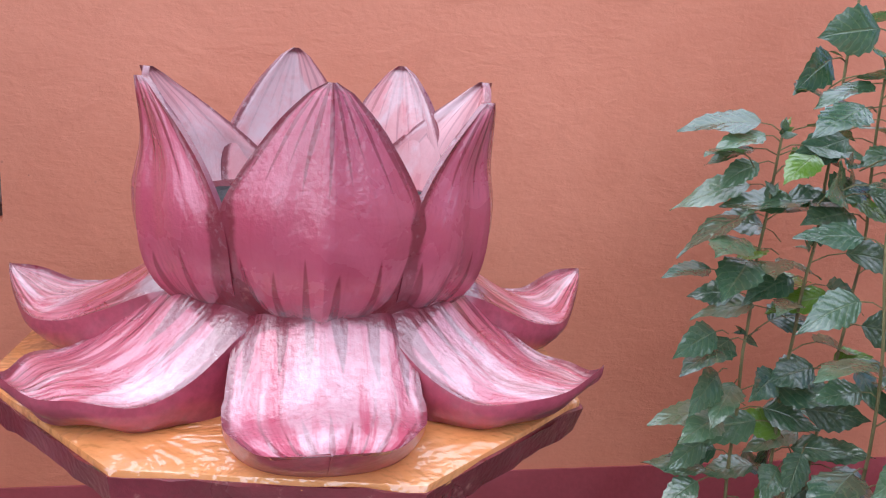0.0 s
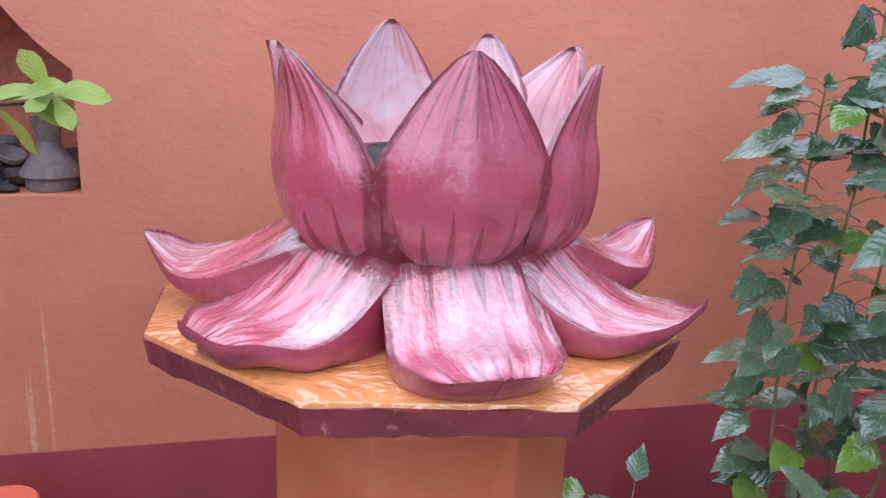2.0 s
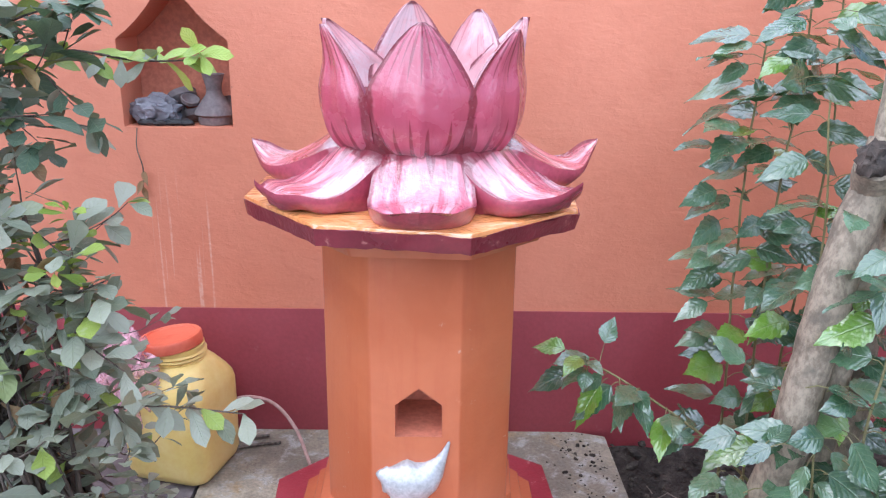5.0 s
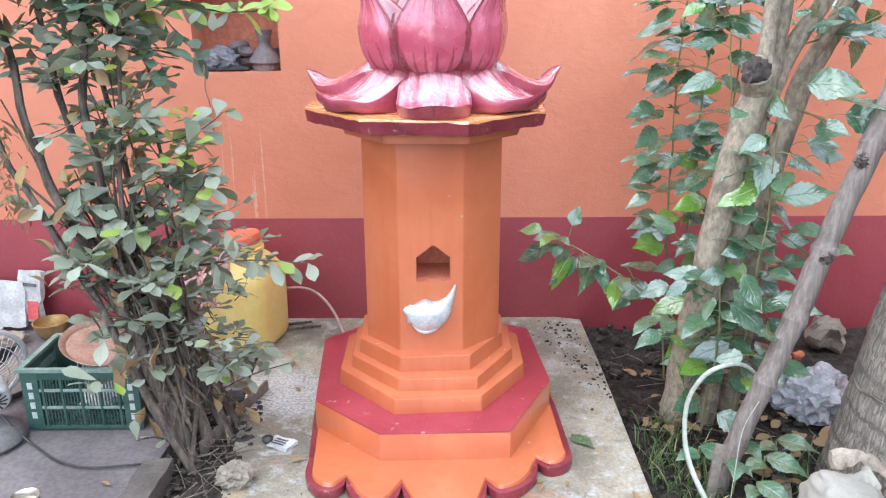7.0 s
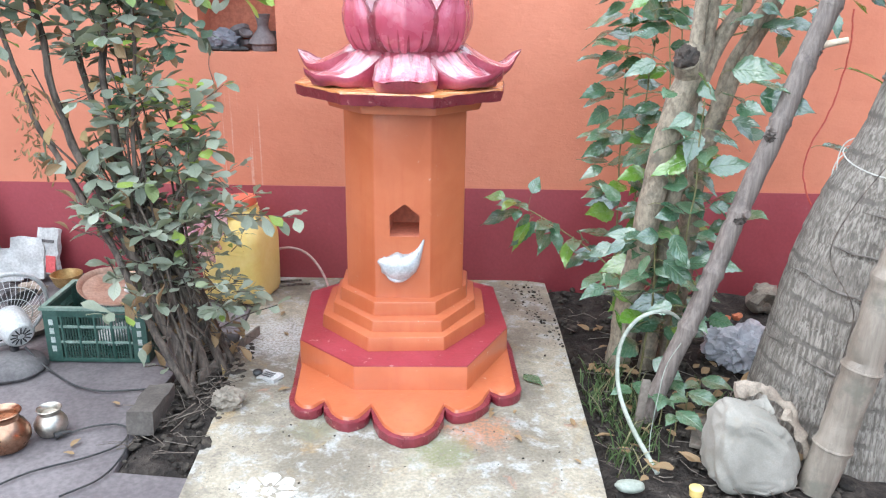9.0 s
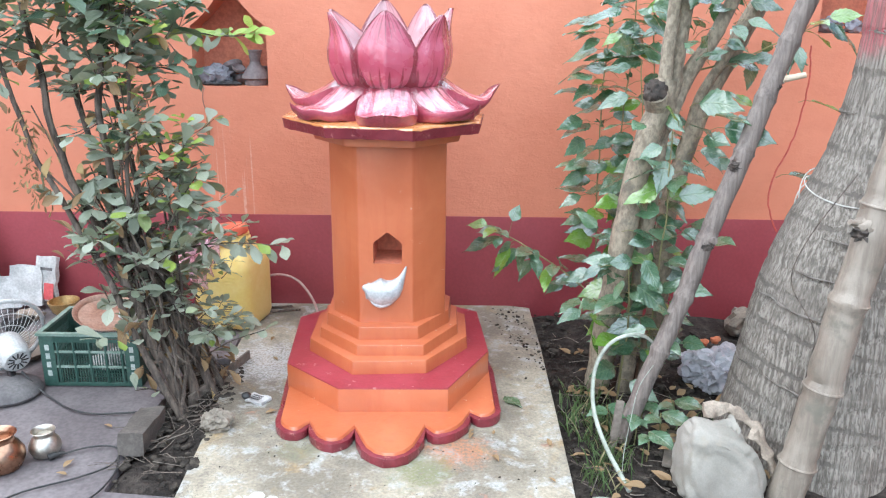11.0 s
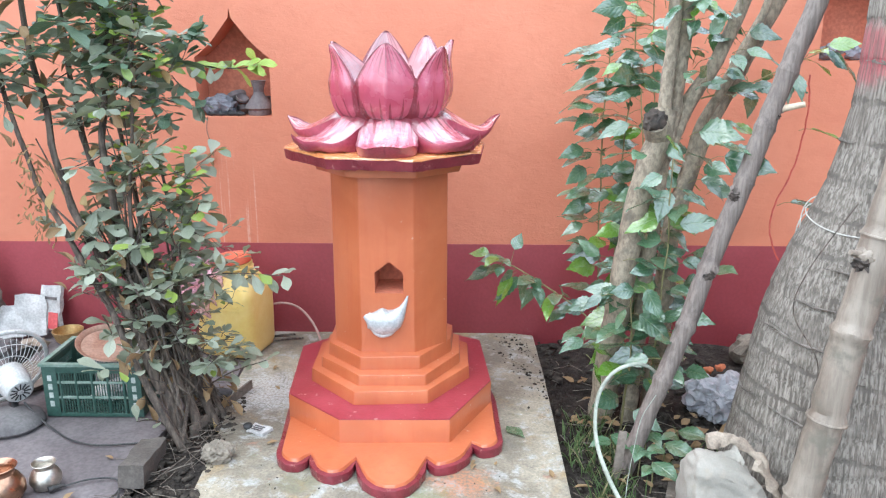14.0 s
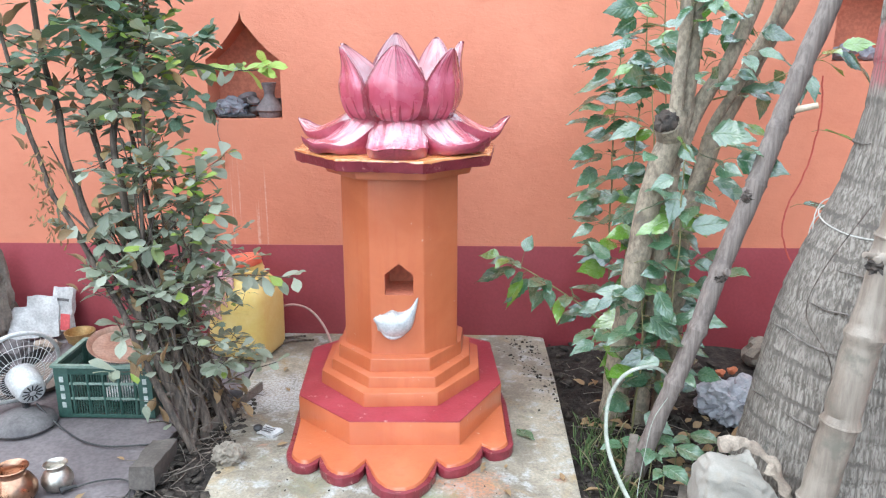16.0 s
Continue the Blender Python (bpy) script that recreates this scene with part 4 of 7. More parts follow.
    part("cap_moulding", prism(under, 1.078, 1.120, 0.006, top=[(x * 1.05, y * 1.05) for x, y in under]), M_ORANGE, ped)
    edge = prism(shrunk(cap, 0.008), 1.118, 1.158, 0.0, top=cap)
    bmesh.ops.subdivide_edges(edge, edges=[e for e in edge.edges if abs(e.verts[0].co.z - e.verts[1].co.z) < 0.01], cuts=14)
    part("cap_slab", dent(edge, 0.005, 30.0), M_MAROON, ped, "maroon slab edge with chipped paint")
    part("cap_top", prism(shrunk(cap, 0.004), 1.150, 1.166, 0.003), M_CAPTOP, ped, "glossy orange slab top")
    # flower
    core = part("lotus", lathe([(0.150, 1.160), (0.192, 1.168), (0.190, 1.22), (0.195, 1.272), (0.212, 1.30), (0.230, 1.335), (0.236, 1.37), (0.232, 1.40), (0.215, 1.41), (0.195, 1.395), (0.175, 1.38), (0.02, 1.378)], (CX, CY, 0), 40), M_MAROON, ped, "pink cement lotus flower")
    soil = lump((CX - 0.01, CY + 0.03, 1.385), (0.185, 0.185, 0.034), 0.35, 2.5, 4, 3.0)
    part("filling", soil, M_CHAR, core, "dark dry filling in the flower cup")
    d = radians
    for turn, half, r, z, lean, seed in ((-1, 29, 0.242, 1.586, 0.01, 1), (54, 30, 0.258, 1.571, 0.07, 2), (124, 38, 0.258, 1.595, -0.46, 3), (145, 28, 0.244, 1.611, -0.03, 4),
                                         (190, 29, 0.224, 1.629, 0.0, 5), (229, 39, 0.262, 1.586, 0.52, 6), (300, 31, 0.258, 1.576, -0.15, 7)):
        upper_petal(core, d(turn), d(half), r, z, lean, seed)
    for turn, reach, z, wide, blunt, lean, seed in ((0.6, 0.424, 1.202, 0.116, True, -0.004, 1), (52, 0.446, 1.226, 0.112, False, 0.012, 2), (101, 0.468, 1.264, 0.115, False, 0.01, 3),
                                                    (150, 0.44, 1.25, 0.112, False, 0, 4), (205, 0.44, 1.25, 0.112, False, 0, 5), (258, 0.472, 1.253, 0.115, False, -0.01, 6), (-57, 0.445, 1.214, 0.116, False, -0.010, 7)):
        lower_petal(core, d(turn), reach, z, wide, blunt, lean, seed)
    part("neck_band", dent(lathe([(0.180, 1.258), (0.203, 1.263), (0.212, 1.273), (0.211, 1.285), (0.19, 1.296)], (CX, CY, 0), 72), 0.003, 34.0), M_MAROON, core, "dark maroon joint band")


build_pedestal()

# ---------- plants ----------


class Leaves:
    """Gathers many leaf blades into one mesh."""

    def __init__(self):
        self.v, self.f, self.uv = [], [], []

    def blade(self, at, along, up, length, width, shape="ovate", fold=0.25, droop=0.25, teeth=0.0, twist=0.0):
        along = Vector(along).normalized()
        side = along.cross(Vector(up))
        side = side.normalized() if side.length > 1e-4 else along.orthogonal().normalized()
        if twist:
            side.rotate(Matrix.Rotation(twist, 3, along))
        nrm = side.cross(along).normalized()
        if nrm.z < 0 and shape != "grass":
            nrm, side = -nrm, -side
        rows = {"ovate": [(0, 0.04), (0.08, 0.26), (0.2, 0.44), (0.36, 0.50), (0.55, 0.42), (0.74, 0.25), (0.88, 0.10), (0.95, 0.04), (1, 0.004)],
                "obovate": [(0, 0.03), (0.2, 0.17), (0.45, 0.38), (0.68, 0.50), (0.85, 0.40), (0.95, 0.22), (1, 0.03)],
                "grass": [(0, 0.3), (0.3, 0.5), (0.7, 0.3), (1, 0.02)]}[shape]
        n = 14 if teeth else 6
        across = (-1, -0.5, 0, 0.5, 1) if teeth else (-1, 0, 1)
        m = len(across)
        base = len(self.v)
        for j in range(n + 1):
            t = j / n
            w = key(t, rows) * width * (1 + (teeth if j % 2 else -teeth))
            c = Vector(at) + along * (length * t) - Vector((0, 0, 1)) * (droop * length * t * t) * abs(1 - 0.3 * abs(along.z))
            for s in across:
                ruf = width * 0.05 * math.sin(t * 9 + base + (1.6 if s > 0 else 0)) * abs(s)
                curl = 0.22 * w * (abs(s) - s * s) if teeth else 0.0
                self.v.append(c + side * (s * w) + nrm * (abs(s) * fold * w + ruf * (1 if s > 0 else -1) + curl))
            if j:
                a, b = base + m * (j - 1), base + m * j
                for i in range(m - 1):
                    self.f.append((a + i, a + i + 1, b + i + 1, b + i))
                    u0, u1, v0, v1 = i / (m - 1), (i + 1) / (m - 1), (j - 1) / n, t
                    self.uv += [(u0, v0), (u1, v0), (u1, v1), (u0, v1)]

    def mesh(self, name, mat):
        me = bpy.data.meshes.new(name)
        me.from_pydata(self.v, [], self.f)
        layer = me.uv_layers.new(name="UVMap")
        layer.data.foreach_set("uv", [c for q in self.uv for c in q])
        me.polygons.foreach_set("use_smooth", [True] * len(me.polygons))
        me.materials.append(mat)
        me.update()
        return me


rnd = random.Random(7)


def rv(s=1.0):
    return Vector((rnd.uniform(-s, s), rnd.uniform(-s, s), rnd.uniform(-s, s)))


def twig_of_leaves(store, twigs, start, way, length, count, size, shape, r=0.0022, teeth=0.0, droop=0.3, upturn=0.2, tip=2):
    """A twig that grows from start, with leaves to both sides and some at its end."""
    p, d, pts = Vector(start), Vector(way).normalized(), []
    n = 6
    for i in range(n + 1):
        pts.append(p.copy())
        d = (d + rv(0.18) + Vector((0, 0, upturn * 0.25))).normalized()
        p = p + d * (length / n)
    if twigs is not None:
        twigs.append(tube(pts, lambda s: r * (1.15 - 0.7 * s), 5))
    for k in range(count):
        s = 0.18 + 0.80 * k / max(1, count - 1)
        i = min(n - 1, int(s * n))
        q = pts[i].lerp(pts[i + 1], s * n - i)
        ax = (pts[i + 1] - pts[i]).normalized()
        side = ax.cross(Vector((0, 0, 1)))
        side = side.normalized() if side.length > 0.05 else ax.orthogonal().normalized()
        way2 = ax * rnd.uniform(0.1, 0.7) + side * (1 if k % 2 else -1) * rnd.uniform(0.6, 1.1) + Vector((0, 0, rnd.uniform(-0.3, 0.45))) + rv(0.25)
        z = size * rnd.uniform(0.65, 1.15)
        store.blade(q + way2.normalized() * 0.012, way2, Vector((0, 0, 1)) + rv(0.5), z, z * rnd.uniform(0.42, 0.56) * (1.2 if shape == "ovate" else 1.0), shape,
                    rnd.uniform(0.05, 0.4), rnd.uniform(0.0, droop), teeth, rnd.uniform(-0.5, 0.5))
    for k in range(tip):
        way2 = d + rv(0.7)
        z = size * rnd.uniform(0.5, 0.95)
        store.blade(pts[-1], way2, Vector((0, 0, 1)) + rv(0.4), z, z * 0.5, shape, 0.2, 0.2, teeth)
    return pts


def at_on(pts, s):
    i = min(len(pts) - 2, int(s * (len(pts) - 1)))
    return pts[i].lerp(pts[i + 1], s * (len(pts) - 1) - i)


def build_left_shrub():
    shrub = thing("shrub", (-0.86, -0.25, 0.0), "dense shrub with dusty grey-green leaves and tangled dark stems", "shrub")
    stems = [[(-0.90, -0.36, -0.02), (-0.98, -0.33, 0.30), (-1.10, -0.28, 0.62), (-1.26, -0.22, 1.00), (-1.34, -0.20, 1.50), (-1.36, -0.2, 2.05)],
             [(-0.86, -0.28, -0.02), (-0.95, -0.26, 0.35), (-1.06, -0.20, 0.75), (-1.12, -0.18, 1.2), (-1.08, -0.12, 1.65), (-1.0, -0.1, 2.0)],
             [(-0.82, -0.20, -0.02), (-0.90, -0.18, 0.30), (-1.02, -0.16, 0.60), (-1.18, -0.12, 1.0), (-1.28, -0.05, 1.5), (-1.32, 0.0, 2.0)],
             [(-0.84, -0.10, -0.02), (-0.88, -0.10, 0.25), (-0.97, -0.08, 0.55), (-1.06, -0.05, 0.95), (-1.14, 0.0, 1.4), (-1.16, 0.05, 1.9)],
             [(-0.88, -0.42, -0.02), (-1.04, -0.36, 0.40), (-1.18, -0.30, 0.72), (-1.36, -0.26, 1.05), (-1.46, -0.24, 1.5), (-1.5, -0.2, 2.0)],
             [(-0.80, -0.14, -0.02), (-0.86, -0.12, 0.2), (-0.90, -0.12, 0.5), (-0.90, -0.13, 0.85), (-0.92, -0.14, 1.15)],
             [(-0.92, -0.30, -0.02), (-1.0, -0.25, 0.5), (-1.02, -0.24, 0.9), (-0.98, -0.22, 1.3), (-0.96, -0.15, 1.7)]]
    lines = []
    for i, st in enumerate(stems):
        line = curve_points(st, 9)
        line = [p + noise.noise_vector(p * 5.0 + Vector((i, i, i))) * 0.018 + Vector((0.06 * max(0.0, 1 - p.z / 0.6), 0, 0)) for p in line]
        lines.append(line)
        part("stem", tube(line, lambda s, r=0.021 - 0.0016 * i: r * (1.15 - 0.75 * s), 9, 0.25), M_STEM, shrub)
    for i in range(150):
        a = rnd.choice(lines)
        s = rnd.uniform(0.0, 0.40)
        p = at_on(a, s) + rv(0.02)
        q = at_on(rnd.choice(lines), min(0.98, s + rnd.uniform(0.25, 0.5))) + rv(0.07)
        lines.append(curve_points([p, p.lerp(q, 0.5) + rv(0.05), q], 8))
        part("branch", tube(lines[-1], lambda s, r=rnd.uniform(0.0025, 0.009): r * (1.1 - 0.6 * s), 6, 0.2), M_STEM, shrub)
    store, deep, young, dry, twigs = Leaves(), Leaves(), Leaves(), Leaves(), []
    for i in range(70):
        p = at_on(lines[rnd.randrange(7)], rnd.uniform(0.02, 0.45)) + rv(0.03)
        d = Vector((rnd.uniform(-0.5, 0.9), rnd.uniform(-0.9, 0.4), rnd.uniform(-0.4, 1.0))).normalized() * rnd.uniform(0.08, 0.26)
        twigs.append(tube(curve_points([p, p + d * 0.5 + rv(0.03), p + d], 5), lambda s, r=rnd.uniform(0.001, 0.003): r * (1.2 - 0.7 * s), 4))
    for i in range(30):
        p = Vector((rnd.uniform(-0.88, -0.66), rnd.uniform(-0.30, 0.0), rnd.uniform(0.20, 0.78)))
        twig_of_leaves(store, twigs, p, Vector((rnd.uniform(-0.4, 0.8), rnd.uniform(-0.9, 0.3), rnd.uniform(-0.2, 0.5))), rnd.uniform(0.08, 0.16), rnd.randint(4, 7), rnd.uniform(0.055, 0.09), "obovate", 0.0018)
    for i in range(175):
        line = lines[rnd.randrange(7)] if rnd.random() < 0.75 else rnd.choice(lines)
        s = rnd.uniform(0.10, 1.0) ** 0.85
        p = at_on(line, s)
        if p.z < 0.28 or (p.z < 0.6 and (rnd.random() < 0.62 or p.x < -1.0)) or (p.z < 0.9 and rnd.random() < 0.35):
            continue
        way = Vector((rnd.uniform(-0.7, 1.0), rnd.uniform(-1.0, 0.7), rnd.uniform(-0.35, 0.6)))
        if p.x > -0.98:
            way.x -= 0.35
        if p.x < -1.18 and p.z < 1.5 and rnd.random() < 0.45:
            continue
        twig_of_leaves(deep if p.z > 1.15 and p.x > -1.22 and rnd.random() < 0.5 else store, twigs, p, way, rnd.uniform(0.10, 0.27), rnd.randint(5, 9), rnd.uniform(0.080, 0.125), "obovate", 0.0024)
    for i in range(75):
        p = at_on(rnd.choice(lines[:7]), rnd.uniform(0.72, 1.0))
        twig_of_leaves(deep if rnd.random() < 0.3 else store, twigs, p, Vector((rnd.uniform(-0.8, 0.9), rnd.uniform(-0.7, 0.7), rnd.uniform(-0.3, 0.3))), rnd.uniform(0.12, 0.26), rnd.randint(6, 9), 0.095, "obovate", 0.0026)
    # single long shoots that reach out of the crown
    for start, end, n, sz in (((-0.90, -0.13, 0.62), (-0.42, -0.21, 0.665), 13, 0.098), ((-0.86, -0.14, 0.10), (-0.50, -0.27, 0.32), 7, 0.075), ((-0.92, -0.14, 0.80), (-0.70, -0.22, 0.62), 9, 0.080),
                              ((-0.94, -0.15, 0.85), (-0.70, -0.24, 1.02), 8, 0.092), ((-0.92, -0.2, 0.9), (-0.68, -0.26, 0.80), 8, 0.105), ((-0.85, -0.2, 0.74), (-0.78, -0.2, 1.14), 9, 0.115), ((-0.90, -0.22, 0.70), (-0.72, -0.26, 0.98), 8, 0.115), ((-1.05, -0.1, 1.35), (-0.80, -0.02, 1.33), 8, 0.088),
                              ((-1.1, 0, 1.5), (-0.80, 0.05, 1.62), 10, 0.09), ((-0.90, -0.35, 0.05), (-0.98, -0.47, 0.14), 3, 0.075)):
        a, b = Vector(start), Vector(end)
        line = curve_points([a, a.lerp(b, 0.5) + Vector((0, 0, 0.02)), b], 6)
        twigs.append(tube(line, lambda s: 0.0035 * (1.2 - 0.7 * s), 5))
        for k in range(n):
            q = at_on(line, 0.3 + 0.69 * k / (n - 1))
            way = (b - a).normalized() * 0.6 + Vector((rnd.uniform(-0.5, 0.5), rnd.uniform(-1, 0.6), rnd.uniform(-0.5, 0.7)))
            store.blade(q, way, Vector((0, -0.3, 1)) + rv(0.4), sz * rnd.uniform(0.8, 1.2), sz * 0.47, "obovate", 0.15, 0.25)
    line = curve_points([(-1.08, 0.0, 1.46), (-0.90, 0.10, 1.50), (-0.74, 0.15, 1.475), (-0.62, 0.17, 1.475), (-0.575, 0.175, 1.49)], 6)
    twigs.append(tube(line, lambda s: 0.0034 * (1.2 - 0.7 * s), 5))
    for k in range(12):
        q = at_on(line, 0.05 + 0.55 * k / 11)
        store.blade(q, Vector((rnd.uniform(-0.4, 0.6), rnd.uniform(-0.8, 0.5), rnd.uniform(-0.7, 0.5))), Vector((0, -0.8, 1)) + rv(0.3), rnd.uniform(0.06, 0.09), 0.036, "obovate", 0.15, 0.2)
    for k in range(18):
        q = at_on(line, 0.08 + 0.74 * k / 17)
        young.blade(q, Vector((rnd.uniform(0.1, 1), rnd.uniform(-0.8, 0.5), rnd.uniform(-0.7, 0.5))), Vector((0, -0.8, 1)) + rv(0.3), rnd.uniform(0.075, 0.11), 0.042, "obovate", 0.15, 0.2)
    for way, s in (((1, 0, 0.05), 0.085), ((-0.5, -0.3, 1), 0.085), ((0.4, -0.6, -0.5), 0.075), ((-0.3, -0.8, -0.2), 0.07)):
        young.blade(line[-1], way, (0.0, -0.8, 0.6), s, s * 0.42, "obovate", 0.1, 0.1)
    for i in range(9):
        p = at_on(lines[rnd.randrange(7)], rnd.uniform(0.6, 0.95)) + rv(0.1)
        twig_of_leaves(young, None, p, (0.5, -0.4, 0.5), 0.06, 4, 0.055, "obovate")
    for i in range(9):
        p = Vector((-0.90 + rnd.uniform(-0.10, 0.08), -0.05 + rnd.uniform(-0.06, 0.06), rnd.uniform(1.34, 1.74)))
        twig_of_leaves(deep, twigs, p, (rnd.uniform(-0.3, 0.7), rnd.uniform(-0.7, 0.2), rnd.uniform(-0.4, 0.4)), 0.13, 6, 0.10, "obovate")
    for i in range(5):
        twig_of_leaves(young, twigs, Vector((-1.06, -0.1, 1.62)) + rv(0.07), (0.7, -0.4, rnd.uniform(-0.3, 0.6)), 0.12, 6, 0.075, "obovate")
    twig_of_leaves(young, None, (-0.78, -0.2, 1.14), (0.2, -0.3, 0.6), 0.05, 6, 0.05, "obovate")
    twig_of_leaves(young, None, (-0.86, -0.2, 1.02), (0.5, -0.4, 0.1), 0.08, 5, 0.06, "obovate")
    for i in range(170):
        p = at_on(lines[rnd.randrange(7)], rnd.uniform(0.05, 0.95)) + rv(0.09)
        dry.blade(p, Vector((rnd.uniform(-1, 1), rnd.uniform(-1, 0.3), rnd.uniform(-1, 0))), rv(1), rnd.uniform(0.05, 0.085), rnd.uniform(0.025, 0.045), "obovate", 0.7, 0.3)
    for sx in range(5):
        a = Vector((-1.42 + 0.02 * sx, -0.25, 1.22 - 0.02 * sx))
        for k in range(26):
            dry.blade(a + Vector((rnd.uniform(-0.03, 0.03), rnd.uniform(-0.03, 0.03), -0.013 * k)), rv(1) + Vector((0, 0, -0.8)), rv(1), 0.03, 0.009, "obovate", 0.4, 0.1)
    tagged(part("twig_tangle", merge(*twigs), M_STEM, shrub), kind="stuff")
    tagged(part("crown", store.mesh("crown", M_LEAF_L), [], shrub, "dusty grey-green oval leaves"), kind="stuff")
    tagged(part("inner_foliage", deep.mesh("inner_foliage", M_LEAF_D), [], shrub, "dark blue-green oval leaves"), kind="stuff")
    tagged(part("young_foliage", young.mesh("young_foliage", M_LEAF_Y), [], shrub, "bright yellow-green young leaves"), kind="stuff")
    tagged(part("dry_leaves", dry.mesh("dry_leaves", M_DRY), [], shrub, "withered brown leaves"), kind="stuff")


def build_right_tree():
    tree = thing("tree", (0.96, 0.0, -0.05), "pale-barked young tree with forked trunks and a sawn stub", "tree")
    limbs = [("trunk", [(0.935, -0.02, -0.06), (0.955, -0.05, 0.30), (0.975, -0.10, 0.60), (1.005, -0.15, 0.95), (1.060, -0.19, 1.24), (1.085, -0.18, 1.34)], 0.057, 0.046),
             ("limb", [(1.072, -0.17, 1.20), (1.088, -0.165, 1.45), (1.096, -0.15, 1.75), (1.10, -0.14, 2.3)], 0.028, 0.023),
             ("limb", [(1.045, -0.16, 1.08), (1.118, -0.13, 1.28), (1.138, -0.12, 1.5), (1.148, -0.12, 1.8), (1.17, -0.1, 2.3)], 0.038, 0.033),
             ("trunk", [(1.17, 0.04, -0.06), (1.195, 0.04, 0.40), (1.20, 0.04, 0.75), (1.25, 0.04, 1.03), (1.335, 0.04, 1.29), (1.455, 0.04, 1.56), (1.64, 0.03, 1.95), (1.8, 0, 2.3)], 0.044, 0.036),
             ("limb", [(1.24, 0.03, 0.98), (1.275, 0.02, 1.22), (1.375, 0.0, 1.45), (1.45, -0.02, 1.60), (1.52, -0.03, 1.9)], 0.024, 0.016),
             ("limb", [(1.10, -0.13, 1.15), (1.19, -0.10, 1.35), (1.30, -0.08, 1.55), (1.40, -0.06, 1.8)], 0.034, 0.026),
             ("trunk", [(1.06, -0.03, -0.06), (1.07, -0.06, 0.35), (1.085, -0.08, 0.8), (1.10, -0.12, 1.16)], 0.036, 0.032)]
    far = Vector((0.262, -3.258, 1.642))
    away = Matrix.Translation(far) @ Matrix.Scale(1.042, 4) @ Matrix.Translation(-far)
    for name, pts, r0, r1 in limbs:
        pts = [Vector(q).lerp(away @ Vector(q), min(1.0, max(0.0, (q[2] - 0.75) / 0.5))) for q in pts]
        line = [p + noise.noise_vector(p * 4.0) * 0.010 for p in curve_points(pts, 10)]
        part(name, tube(line, lambda s, a=r0, b=r1: a + (b - a) * s, 14, 0.14), M_TRUNK, tree)
    stub = tube([(1.065, -0.185, 1.225), (1.045, -0.215, 1.265), (1.032, -0.238, 1.292)], lambda s: 0.052 - 0.006 * s, 14, 0.2)
    end = lump((1.027, -0.246, 1.300), (0.044, 0.030, 0.044), 0.5, 3.0, 3, 2.0)
    stub.transform(away)
    end.transform(away)
    piece = part("sawn_stub", stub, M_TRUNK, tree)
    part("cut_face", end, M_CUT, piece, "blackened rough cut end")


